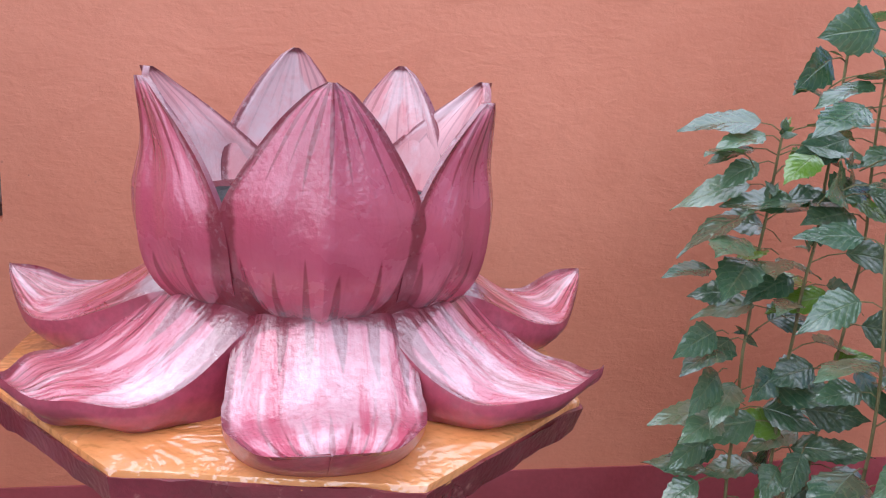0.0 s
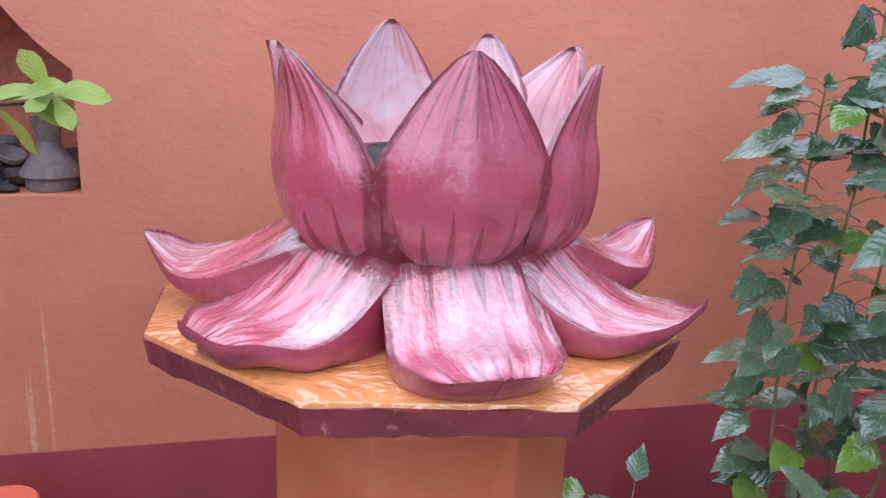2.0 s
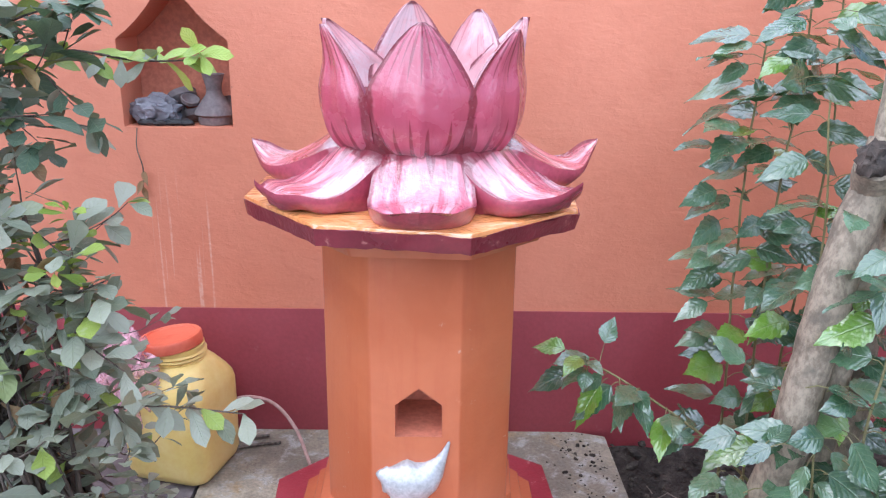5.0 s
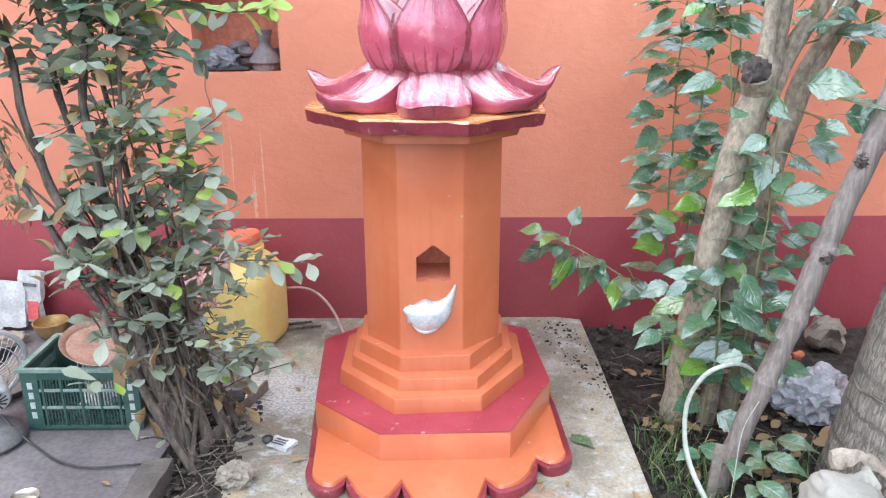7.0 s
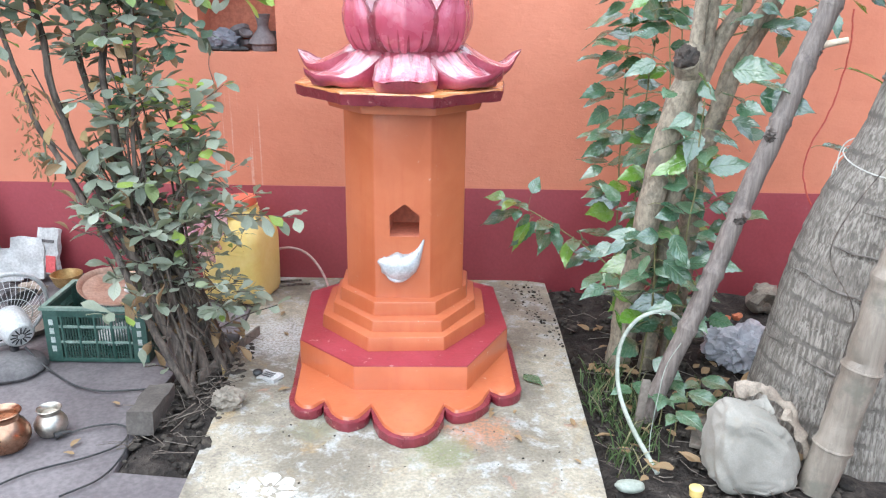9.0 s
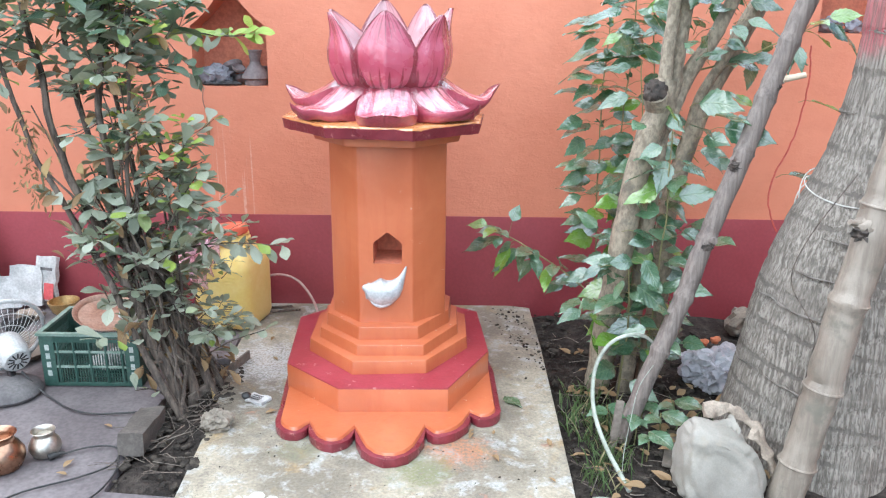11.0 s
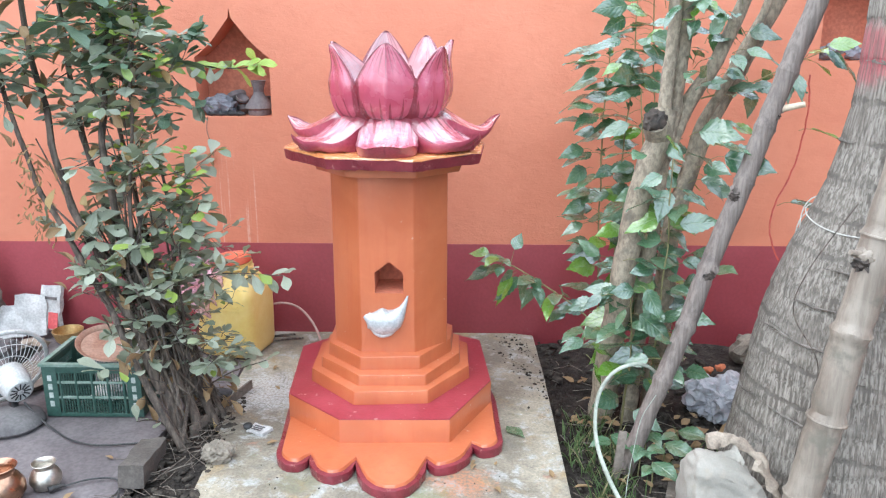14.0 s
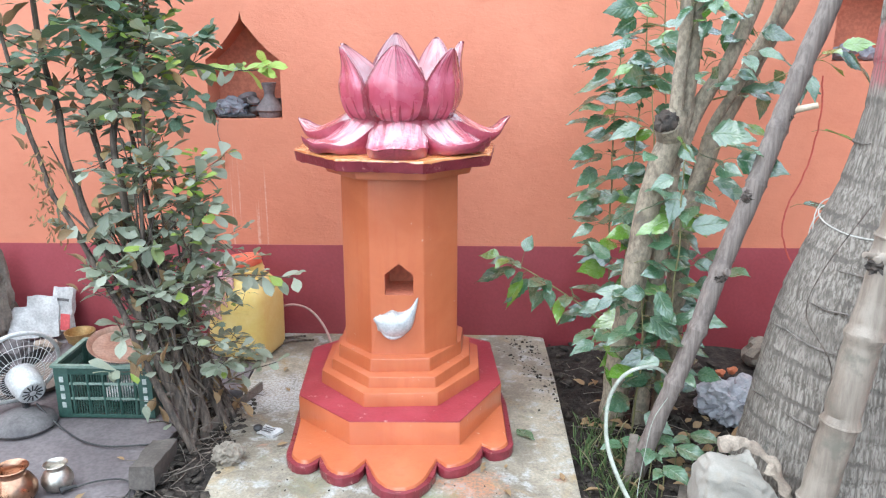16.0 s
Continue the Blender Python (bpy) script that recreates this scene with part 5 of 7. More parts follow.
def build_right_creeper():
    plant = thing("climbing_plant", (0.98, 0.25, -0.05), "leggy garden plant with glossy dark green toothed leaves", "plant")
    canes = [[(0.98, 0.30, -0.06), (0.96, 0.33, 0.5), (0.945, 0.35, 1.0), (0.95, 0.36, 1.40), (0.96, 0.36, 1.56)], [(1.04, 0.26, -0.06), (1.03, 0.30, 0.5), (1.03, 0.32, 1.0), (1.06, 0.33, 1.5), (1.05, 0.33, 2.0)],
             [(1.03, 0.12, -0.06), (1.05, 0.12, 0.5), (1.08, 0.10, 1.0), (1.06, 0.14, 1.4)], [(1.1, -0.14, -0.06), (1.12, -0.16, 0.4), (1.13, -0.18, 0.8), (1.12, -0.2, 1.15)],
             [(1.08, 0.30, -0.06), (1.12, 0.32, 0.6), (1.16, 0.32, 1.2), (1.12, 0.3, 1.8)], [(1.0, -0.14, -0.06), (1.02, -0.16, 0.3), (1.0, -0.18, 0.6)]]
    lines, store, twigs = [], Leaves(), []
    for c in canes:
        line = [p + noise.noise_vector(p * 6.0) * 0.010 for p in curve_points(c, 8)]
        lines.append(line)
        part("cane", tube(line, lambda s: 0.0042 * (1.2 - 0.6 * s), 7), M_TWIG, plant)

    def hang(q, way, size):
        a = q + (Vector(way).normalized() + Vector((0, 0, 0.25))) * rnd.uniform(0.03, 0.07)
        twigs.append(tube([q, q.lerp(a, 0.5) + Vector((0, 0, 0.006)), a], 0.0016, 4))
        store.blade(a, Vector(way) + Vector((0, 0, -0.12)), Vector((0, -0.55, 1)) + rv(0.45), size * 1.15, size * 1.15 * rnd.uniform(0.50, 0.66), "ovate", rnd.uniform(-0.05, 0.22), rnd.uniform(0.05, 0.30), 0.07, rnd.uniform(-0.5, 0.5))

    for li, line in enumerate(lines):
        n = (34, 30, 20, 18, 18, 10)[li]
        for k in range(n):
            s = 0.14 + 0.85 * k / n + rnd.uniform(-0.02, 0.02)
            q = at_on(line, min(0.99, s))
            way = Vector(((-1 if k % 2 else 1) * rnd.uniform(0.5, 1.0), rnd.uniform(-0.65, 0.35), rnd.uniform(-0.25, 0.35)))
            hang(q, way, rnd.uniform(0.085, 0.150))
    # thick lower tuft and the long shoot towards the pedestal
    for i in range(72):
        q = Vector((rnd.gauss(1.06, 0.11), rnd.gauss(-0.02, 0.15), rnd.uniform(0.12, 0.74)))
        q.x = max(0.80, q.x)
        hang(q, Vector((rnd.uniform(-1, 1), rnd.uniform(-1, 0.3), rnd.uniform(-0.4, 0.5))), rnd.uniform(0.07, 0.115))
    for i in range(28):
        q = Vector((rnd.uniform(0.97, 1.30), rnd.uniform(-0.20, -0.03), rnd.uniform(0.25, 1.22)))
        hang(q, Vector((rnd.uniform(-1, 1), rnd.uniform(-1, 0.0), rnd.uniform(-0.3, 0.5))), rnd.uniform(0.08, 0.12))
    shoot = curve_points([(1.03, 0.12, 0.22), (0.86, 0.17, 0.38), (0.68, 0.21, 0.50), (0.55, 0.235, 0.575), (0.47, 0.245, 0.60)], 7)
    twigs.append(tube(shoot, lambda s: 0.0042 * (1.2 - 0.6 * s), 6))
    for k in range(17):
        q = at_on(shoot, 0.22 + 0.77 * k / 16)
        hang(q, Vector((rnd.uniform(-0.9, 0.4), rnd.uniform(-0.9, 0.4), rnd.uniform(-0.5, 0.5))), rnd.uniform(0.06, 0.105))
    for q, way, sz in (((0.49, 0.24, 0.575), (-1, -0.2, -0.25), 0.135), ((0.60, 0.225, 0.54), (-0.85, -0.1, -0.6), 0.14), ((0.56, 0.23, 0.55), (-0.6, -0.2, -0.8), 0.12), ((0.53, 0.24, 0.60), (-0.9, -0.3, 0.25), 0.11), ((0.66, 0.21, 0.52), (-0.5, -0.6, 0.2), 0.12), ((0.50, 0.24, 0.61), (-0.4, -0.5, 0.1), 0.09), ((0.74, 0.2, 0.47), (-0.3, -0.8, -0.3), 0.11)):
        hang(Vector(q), way, sz)
    for q, way, sz in (((0.90, 0.36, 1.22), (-1, -0.1, 0.1), 0.10), ((0.92, 0.35, 0.92), (-1, 0.1, -0.1), 0.12), ((0.92, 0.35, 0.86), (-0.9, -0.3, -0.2), 0.11), ((0.90, 0.35, 1.46), (-0.8, -0.4, 0.3), 0.12),
                       ((0.91, 0.35, 1.30), (-0.7, -0.6, 0.1), 0.13), ((0.93, 0.35, 0.76), (-1, -0.2, -0.3), 0.10), ((0.93, 0.34, 0.66), (-0.9, -0.1, -0.2), 0.10), ((0.9, 0.35, 1.1), (-0.9, -0.4, 0), 0.12),
                       ((0.91, 0.35, 1.02), (-0.8, -0.6, -0.2), 0.12), ((1.44, 0.1, 1.62), (1, -0.4, 0.1), 0.11), ((1.42, 0.1, 1.58), (-0.6, -0.5, 0.2), 0.11), ((1.47, 0.1, 1.55), (0.9, -0.2, -0.2), 0.10), ((1.22, -0.05, 1.22), (0.8, -0.6, 0.3), 0.16),
                       ((1.2, -0.1, 1.15), (0.3, -0.9, 0.1), 0.13), ((1.30, 0.0, 1.27), (1, -0.4, 0), 0.10), ((1.42, 0.2, 1.24), (1, -0.3, -0.2), 0.11), ((1.28, 0.0, 1.06), (0.7, -0.5, -0.6), 0.10), ((1.36, 0.1, 0.95), (0.8, -0.4, 0.2), 0.09), ((1.68, 0.0, 1.24), (0.9, -0.3, -0.1), 0.12), ((1.63, 0.0, 0.925), (0.9, -0.3, 0.1), 0.11), ((1.25, -0.25, 1.16), (0.9, -0.5, 0.0), 0.17), ((1.22, -0.24, 1.20), (0.5, -0.8, 0.1), 0.14)):
        hang(Vector(q), way, sz)
    for i in range(14):
        q = Vector((rnd.uniform(0.98, 1.14), rnd.uniform(0.10, 0.30), rnd.uniform(1.36, 1.74)))
        hang(q, Vector((rnd.choice((-1, 1)) * rnd.uniform(0.4, 1), rnd.uniform(-0.7, 0.2), rnd.uniform(-0.4, 0.3))), rnd.uniform(0.11, 0.15))
    spray = curve_points([(1.30, 0.10, 1.36), (1.50, 0.20, 1.40), (1.70, 0.26, 1.48), (1.90, 0.30, 1.56)], 6)
    twigs.append(tube(spray, lambda s: 0.0036 * (1.2 - 0.6 * s), 6))
    for k in range(15):
        q = at_on(spray, 0.15 + 0.84 * k / 14)
        hang(q, Vector((rnd.uniform(-0.3, 1.0), rnd.uniform(-0.6, 0.3), rnd.uniform(-0.4, 0.4))), rnd.uniform(0.09, 0.15))
    for i in range(70):
        q = Vector((rnd.uniform(1.10, 1.42), rnd.uniform(-0.1, 0.15), rnd.uniform(1.35, 1.95)))
        if q.x < 1.22 and q.z < 1.5:
            continue
        hang(q, Vector((rnd.uniform(-1, 1), rnd.uniform(-1, 0.5), rnd.uniform(-0.5, 0.5))), rnd.uniform(0.06, 0.10))
    for i in range(26):
        q = Vector((rnd.uniform(1.0, 1.26), rnd.uniform(0.28, 0.40), rnd.uniform(0.6, 1.6)))
        hang(q, Vector((rnd.uniform(-1, 1), rnd.uniform(-1, 0.4), rnd.uniform(-0.4, 0.5))), rnd.uniform(0.08, 0.13))
    for k in range(5):
        q = at_on(lines[k % 2], 0.95 - 0.1 * k)
        for j in range(6):
            store.blade(q + rv(0.01), rv(1) + Vector((0, 0, 0.8)), rv(1), 0.035, 0.016, "ovate", 0.3, 0.1)
    tagged(part("leaf_stalk_tangle", merge(*twigs), M_TWIG, plant), kind="stuff")
    tagged(part("foliage", store.mesh("foliage", M_LEAF_R), [], plant, "glossy dark green toothed leaves"), kind="stuff")


def cane_pole(name, foot, head, r0, r1, nodes, mat, label, stubs=()):
    """A bamboo pole with swollen joints."""
    pole = thing(name, foot, label, "bamboo pole")
    a, b = Vector(foot), Vector(head)
    n = 140


    def rad(s):
        near = min(abs(s - q) for q in nodes) * (b - a).length
        return (r0 + (r1 - r0) * s) * (1 + 0.12 * math.exp(-(near / 0.018) ** 2) - 0.05 * math.exp(-((near - 0.03) / 0.010) ** 2))

    line = [a.lerp(b, i / n) + (noise.noise_vector(a.lerp(b, i / n) * 1.6) * 0.012 + noise.noise_vector(a.lerp(b, i / n) * 7.0) * 0.006) for i in range(n + 1)]
    part("culm", tube(line, rad, 20, 0.09), mat, pole)
    for s, way, ln, r in stubs:
        q = at_on(line, s)
        w = Vector(way).normalized()
        knot = part("knot", lump(q + w * r0 * 0.6, (r0 * 0.6, r0 * 0.6, r0 * 0.5), 0.4, 2.5, 3, s * 9), mat, pole)
        part("side_shoot", tube([q, q + w * ln * 0.5, q + w * ln], lambda t: r * (1 - 0.25 * t), 10), M_FRESH if ln > 0.1 else mat, knot, "cut pale side shoot")
        part("bark_scab", lump(q + w * r0 * 0.55 - Vector((0.012, 0.012, 0.022)), (r0 * 0.6, r0 * 0.5, r0 * 0.45), 0.6, 2.5, 3, s * 5), M_CUT, knot, "blackened rough scab")
    for s in nodes:
        q, d = at_on(line, s), (b - a).normalized()
        part("joint", tube([q - d * 0.005, q, q + d * 0.005], lambda t: rad(s) * (1.0 + 0.03 * math.sin(math.pi * t)), 20), mat, pole)
    return pole


def build_palm():
    palm = thing("palm", (1.72, -0.5, -0.08), "thick grey ringed palm trunk with cracked bark", "palm tree")
    left = [(-0.08, 1.312, 0.345), (0.05, 1.340, 0.335), (0.25, 1.372, 0.315), (0.57, 1.418, 0.288), (0.81, 1.480, 0.262), (1.06, 1.580, 0.215), (1.21, 1.626, 0.195), (1.42, 1.655, 0.185), (1.6, 1.662, 0.18), (2.2, 1.67, 0.172), (2.6, 1.68, 0.17)]
    seg, rings = 72, []
    zs = np.arange(-0.08, 2.6, 0.016)
    for z in zs:
        x, r = key(z, [(q[0], q[1]) for q in left]), key(z, [(q[0], q[2]) for q in left])
        ring = []
        for k in range(seg):
            a = 2 * math.pi * k / seg
            tilt = z + 0.05 * math.cos(a) + 0.02 * noise.noise(Vector((math.cos(a), math.sin(a), z)) * 2)
            ph = (tilt / 0.135) % 1.0
            rr = r * (1 + 0.012 * (0.5 - ph) - 0.016 * math.exp(-((ph - 0.94) / 0.06) ** 2))
            rr += 0.005 * noise.noise(Vector((a * 22.0, z * 2.5, 0))) + 0.004 * noise.noise(Vector((a * 40.0, z * 5.0, 3)))
            ring.append((x + r + rr * math.cos(a), -0.5 + rr * math.sin(a), z))
        rings.append(ring)
    bm = loft(rings)
    part("palm_trunk", bm, M_PALM, palm, smooth=50)
    for i in range(16):
        z, a0 = rnd.choice([0.005 + 0.135 * k for k in range(14)]), rnd.uniform(2.2, 5.6)
        x, r = key(z, [(q[0], q[1]) for q in left]), key(z, [(q[0], q[2]) for q in left])
        pts = []
        for k in range(15):
            a = a0 + rnd.uniform(0.03, 0.07) * k
            zz = z - 0.05 * math.cos(a) - 0.02 * noise.noise(Vector((math.cos(a), math.sin(a), z)) * 2) + 0.008 * noise.noise(Vector((a * 9, z, 0)))
            pts.append((x + r + r * 0.99 * math.cos(a), -0.5 + r * 0.99 * math.sin(a), zz))
        part("leaf_scar", tube(pts, lambda s: 0.0005 + 0.006 * math.sin(math.pi * s) * (0.7 + 0.6 * noise.noise(Vector((s * 14, i, 0)))), 6), M_PALMRING, palm)
    for z, dz in ((0.93, 0.05), (0.955, 0.08), (0.985, 0.02)):
        x, r = key(z, [(q[0], q[1]) for q in left]), key(z, [(q[0], q[2]) for q in left])
        pts = [(x + r + (r + 0.006) * math.cos(a), -0.5 + (r + 0.006) * math.sin(a), z - dz * math.sin(2 * a) - 0.10 * math.cos(a + 2.6) * (dz > 0.03)) for a in np.linspace(0, 2 * math.pi, 49)]
        cord = tube(pts, 0.0026, 5)
        tagged(new("cord", finish(cord, "cord", M_STRING)), "pale string tied round the palm trunk", "string", "strings on the palm")
    vine = curve_points([(1.57, -0.76, 1.10), (1.47, -0.70, 0.86), (1.44, -0.69, 0.70), (1.51, -0.76, 0.55), (1.50, -0.78, 0.40), (1.46, -0.80, 0.20), (1.47, -0.85, 0.0)], 7)
    single("vine_stem", tube(vine, 0.002, 6, 0.3), M_STEM, "thin dry brown vine climbing the palm trunk", "vine")


build_left_shrub()
build_right_tree()
build_right_creeper()
cane_pole("bamboo_pole", (0.952, -0.470, -0.06), (1.785, -0.245, 2.40), 0.035, 0.036, [0.155, 0.245, 0.335, 0.470, 0.55, 0.63, 0.80], M_BAMBOO, "grey weathered bamboo pole leaning among the plants",
          [(0.575, (1, -0.25, 0.25), 0.115, 0.014), (0.335, (0.3, -1, 0.2), 0.055, 0.018), (0.455, (-0.8, -0.6, 0.4), 0.06, 0.012)])
cane_pole("bamboo_pole", (1.425, -0.90, -0.06), (1.80, -0.86, 2.30), 0.058, 0.056, [0.075, 0.195, 0.325, 0.46, 0.6, 0.75], M_BAMBOO2, "thick pale bamboo pole standing before the palm trunk", [(0.43, (-1, -0.3, 0.25), 0.10, 0.012)])
build_palm()

# ---------- things along the wall and on the floor ----------


def rounded_square(half_x, half_y, r, z, n=6):
    out = []
    for cx, cy, a0 in ((half_x - r, half_y - r, 0), (-half_x + r, half_y - r, 90), (-half_x + r, -half_y + r, 180), (half_x - r, -half_y + r, 270)):
        for k in range(n + 1):
            a = radians(a0 + 90 * k / n)
            out.append(Vector((cx + r * math.cos(a), cy + r * math.sin(a), z)))
    return out


def build_jar():
    base = Vector((-0.868, 0.605, 0.0))
    jar = thing("plastic_jar", base, "big yellow plastic jar with an orange-red screw lid", "jar")
    m = Matrix.Translation(base) @ Matrix.Rotation(radians(-14), 4, "Z")
    rows = [(0.125, 0.05, 0.0), (0.148, 0.055, 0.012), (0.158, 0.06, 0.04), (0.160, 0.06, 0.18), (0.160, 0.06, 0.318), (0.156, 0.062, 0.340), (0.145, 0.072, 0.368), (0.122, 0.085, 0.408), (0.104, 0.098, 0.432)]
    body = loft([[m @ p for p in rounded_square(h, h * 0.95, r, z)] for h, r, z in rows])
    b = part("body", body, M_YELLOW, jar, smooth=50)
    part("neck", lathe([(0.100, 0.425), (0.103, 0.434), (0.098, 0.438), (0.105, 0.445), (0.099, 0.451), (0.105, 0.458), (0.099, 0.464), (0.098, 0.482)], (0, 0, 0), 40, m), M_YELLOW, jar)
    part("lid", lathe([(0.104, 0.462), (0.108, 0.465), (0.109, 0.494), (0.104, 0.501), (0.090, 0.502), (0.087, 0.498), (0.02, 0.498), (0.0, 0.500)], (0, 0, 0), 48, m @ Matrix.Translation((-0.014, -0.004, 0.484)) @ Matrix.Rotation(radians(-7), 4, "Y") @ Matrix.Translation((0, 0, -0.474))), M_LID, jar, "faded orange-red screw lid")
    # printed panel on one face, unreadable lines
    for k, (z, w, h, x) in enumerate(((0.31, 0.07, 0.010, 0.0), (0.24, 0.05, 0.006, -0.01), (0.222, 0.06, 0.004, 0.0), (0.205, 0.055, 0.004, 0.0), (0.15, 0.08, 0.003, 0), (0.12, 0.07, 0.003, 0), (0.10, 0.05, 0.008, -0.01))):
        bm = box(-0.1605 - 0.0012, -0.1590, x - w / 2, x + w / 2, z - h / 2, z + h / 2, 0.0, m)
        part("printed_bar", bm, M_REDPRINT if k == 0 else M_BLACKPRINT, b)
    for z0 in (0.29, 0.275, 0.26):
        part("grip_ridge", box(0.02, 0.10, -0.1545, -0.1505, z0 - 0.003, z0 + 0.003, 0.0015, m), M_YELLOW, b)
    bag = crumpled((-1.0, 0.51, 0.385), (0.105, 0.085, 0.175), 5.0)
    single("plastic_bag", bag, M_PINKFILM, "crumpled pinkish clear plastic bag hung beside the jar", "plastic bag", smooth=25)
    hose = curve_points([(-0.74, 0.70, 0.205), (-0.64, 0.70, 0.222), (-0.55, 0.69, 0.195), (-0.47, 0.65, 0.115), (-0.41, 0.58, 0.006)], 8)
    single("hose", tube(hose, 0.0065, 8), M_PIPE, "thin brownish clear hose bending down to the floor", "hose")
    for pts in ([(-0.70, 0.70, 0.006), (-0.62, 0.72, 0.010), (-0.55, 0.74, 0.006)], [(-0.72, 0.76, 0.008), (-0.60, 0.78, 0.012)]):
        single("stick", tube(curve_points(pts, 5), 0.006, 6, 0.4), M_STEM, "short dark stick lying by the jar", "stick", "sticks by the jar")


def build_niche_things():
    z = NICHES[0][2] + 0.001
    at = Vector((-0.768, 0.955, z))
    pot = thing("clay_pot", at, "small sooty clay pot with a wide flared foot in the niche", "pot")
    part("belly", lathe([(0.058, 0.0), (0.062, 0.012), (0.060, 0.028), (0.074, 0.036), (0.072, 0.048), (0.045, 0.085), (0.030, 0.105), (0.027, 0.12)], at, 32), M_CLAYPOT, pot)
    part("spout", lathe([(0.026, 0.112), (0.028, 0.135), (0.036, 0.165), (0.040, 0.178), (0.034, 0.178), (0.026, 0.155), (0.020, 0.14)], at, 32), M_CLAYPOT, pot)
    for q, s, a in (((-0.855, 0.95, z + 0.082), 0.034, 20), ((-0.84, 1.0, z + 0.03), 0.055, -10), ((-0.92, 0.97, z + 0.028), 0.05, 30), ((-0.71, 1.01, z + 0.06), 0.05, 15), ((-0.90, 1.01, z + 0.085), 0.055, -25)):
        m = Matrix.Translation(q) @ Matrix.Rotation(radians(a), 4, "Y") @ Matrix.Rotation(radians(a), 4, "X")
        single("clay_cup", lathe([(s * 0.5, -s * 0.45), (s * 0.95, -s * 0.1), (s, s * 0.3), (s * 0.9, s * 0.34), (s * 0.8, s * 0.1), (s * 0.3, -s * 0.3)], (0, 0, 0), 24, m), M_CLAYPOT, "small grey clay lamp cup heaped in the niche", "cup", "clay cups in the niche")
    single("plastic_wrap", crumpled((-0.975, 0.945, z + 0.045), (0.09, 0.055, 0.06), 8.0, z), M_GREYFILM, "crumpled grey plastic wrap in the wall niche", "plastic bag", smooth=25)
    for x, y, s in ((-1.0, 0.90, 0.03), (-0.95, 0.895, 0.025), (-0.90, 0.90, 0.03), (-0.86, 0.905, 0.028)):
        single("charcoal_lump", lump((x, y, z + s * 0.3), (s * 1.1, s * 0.7, s * 0.4), 0.5, 2.0, 2, x, z), M_CHAR, "black charcoal lump at the niche edge", "charcoal", "charcoal in the niche")
    stalk = curve_points([(-1.02, 0.855, 1.19), (-1.025, 0.848, 1.12), (-1.01, 0.846, 1.05), (-1.015, 0.846, 0.98)], 6)
    dried = thing("dried_sprig", (-1.02, 0.85, 1.19), "dried brown sprig hanging below the niche", "sprig")
    part("stalk", tube(stalk, 0.0022, 5), M_STEM, dried)
    lv = Leaves()
    for q, w in ((stalk[-6], (0.3, -0.2, -1)), (stalk[-3], (-0.5, -0.2, -1)), (stalk[-1], (0.3, -0.1, -1))):
        lv.blade(q, w, (0, -1, 0.2), 0.055, 0.022, "ovate", 0.5, 0.1)
    part("dry_leaf", lv.mesh("dry_leaf", M_DRY), [], dried)
    z2 = NICHES[1][2] + 0.001
    for x, s in ((2.19, 0.06), (2.32, 0.05)):
        single("wrapped_packet", lump((x, 0.93, z2 + s * 0.6), (s, s * 0.8, s * 0.7), 0.5, 1.8, 3, x, z2), M_GREYFILM, "small grey wrapped bundle in the second niche", "bundle", "bundles in the second niche")


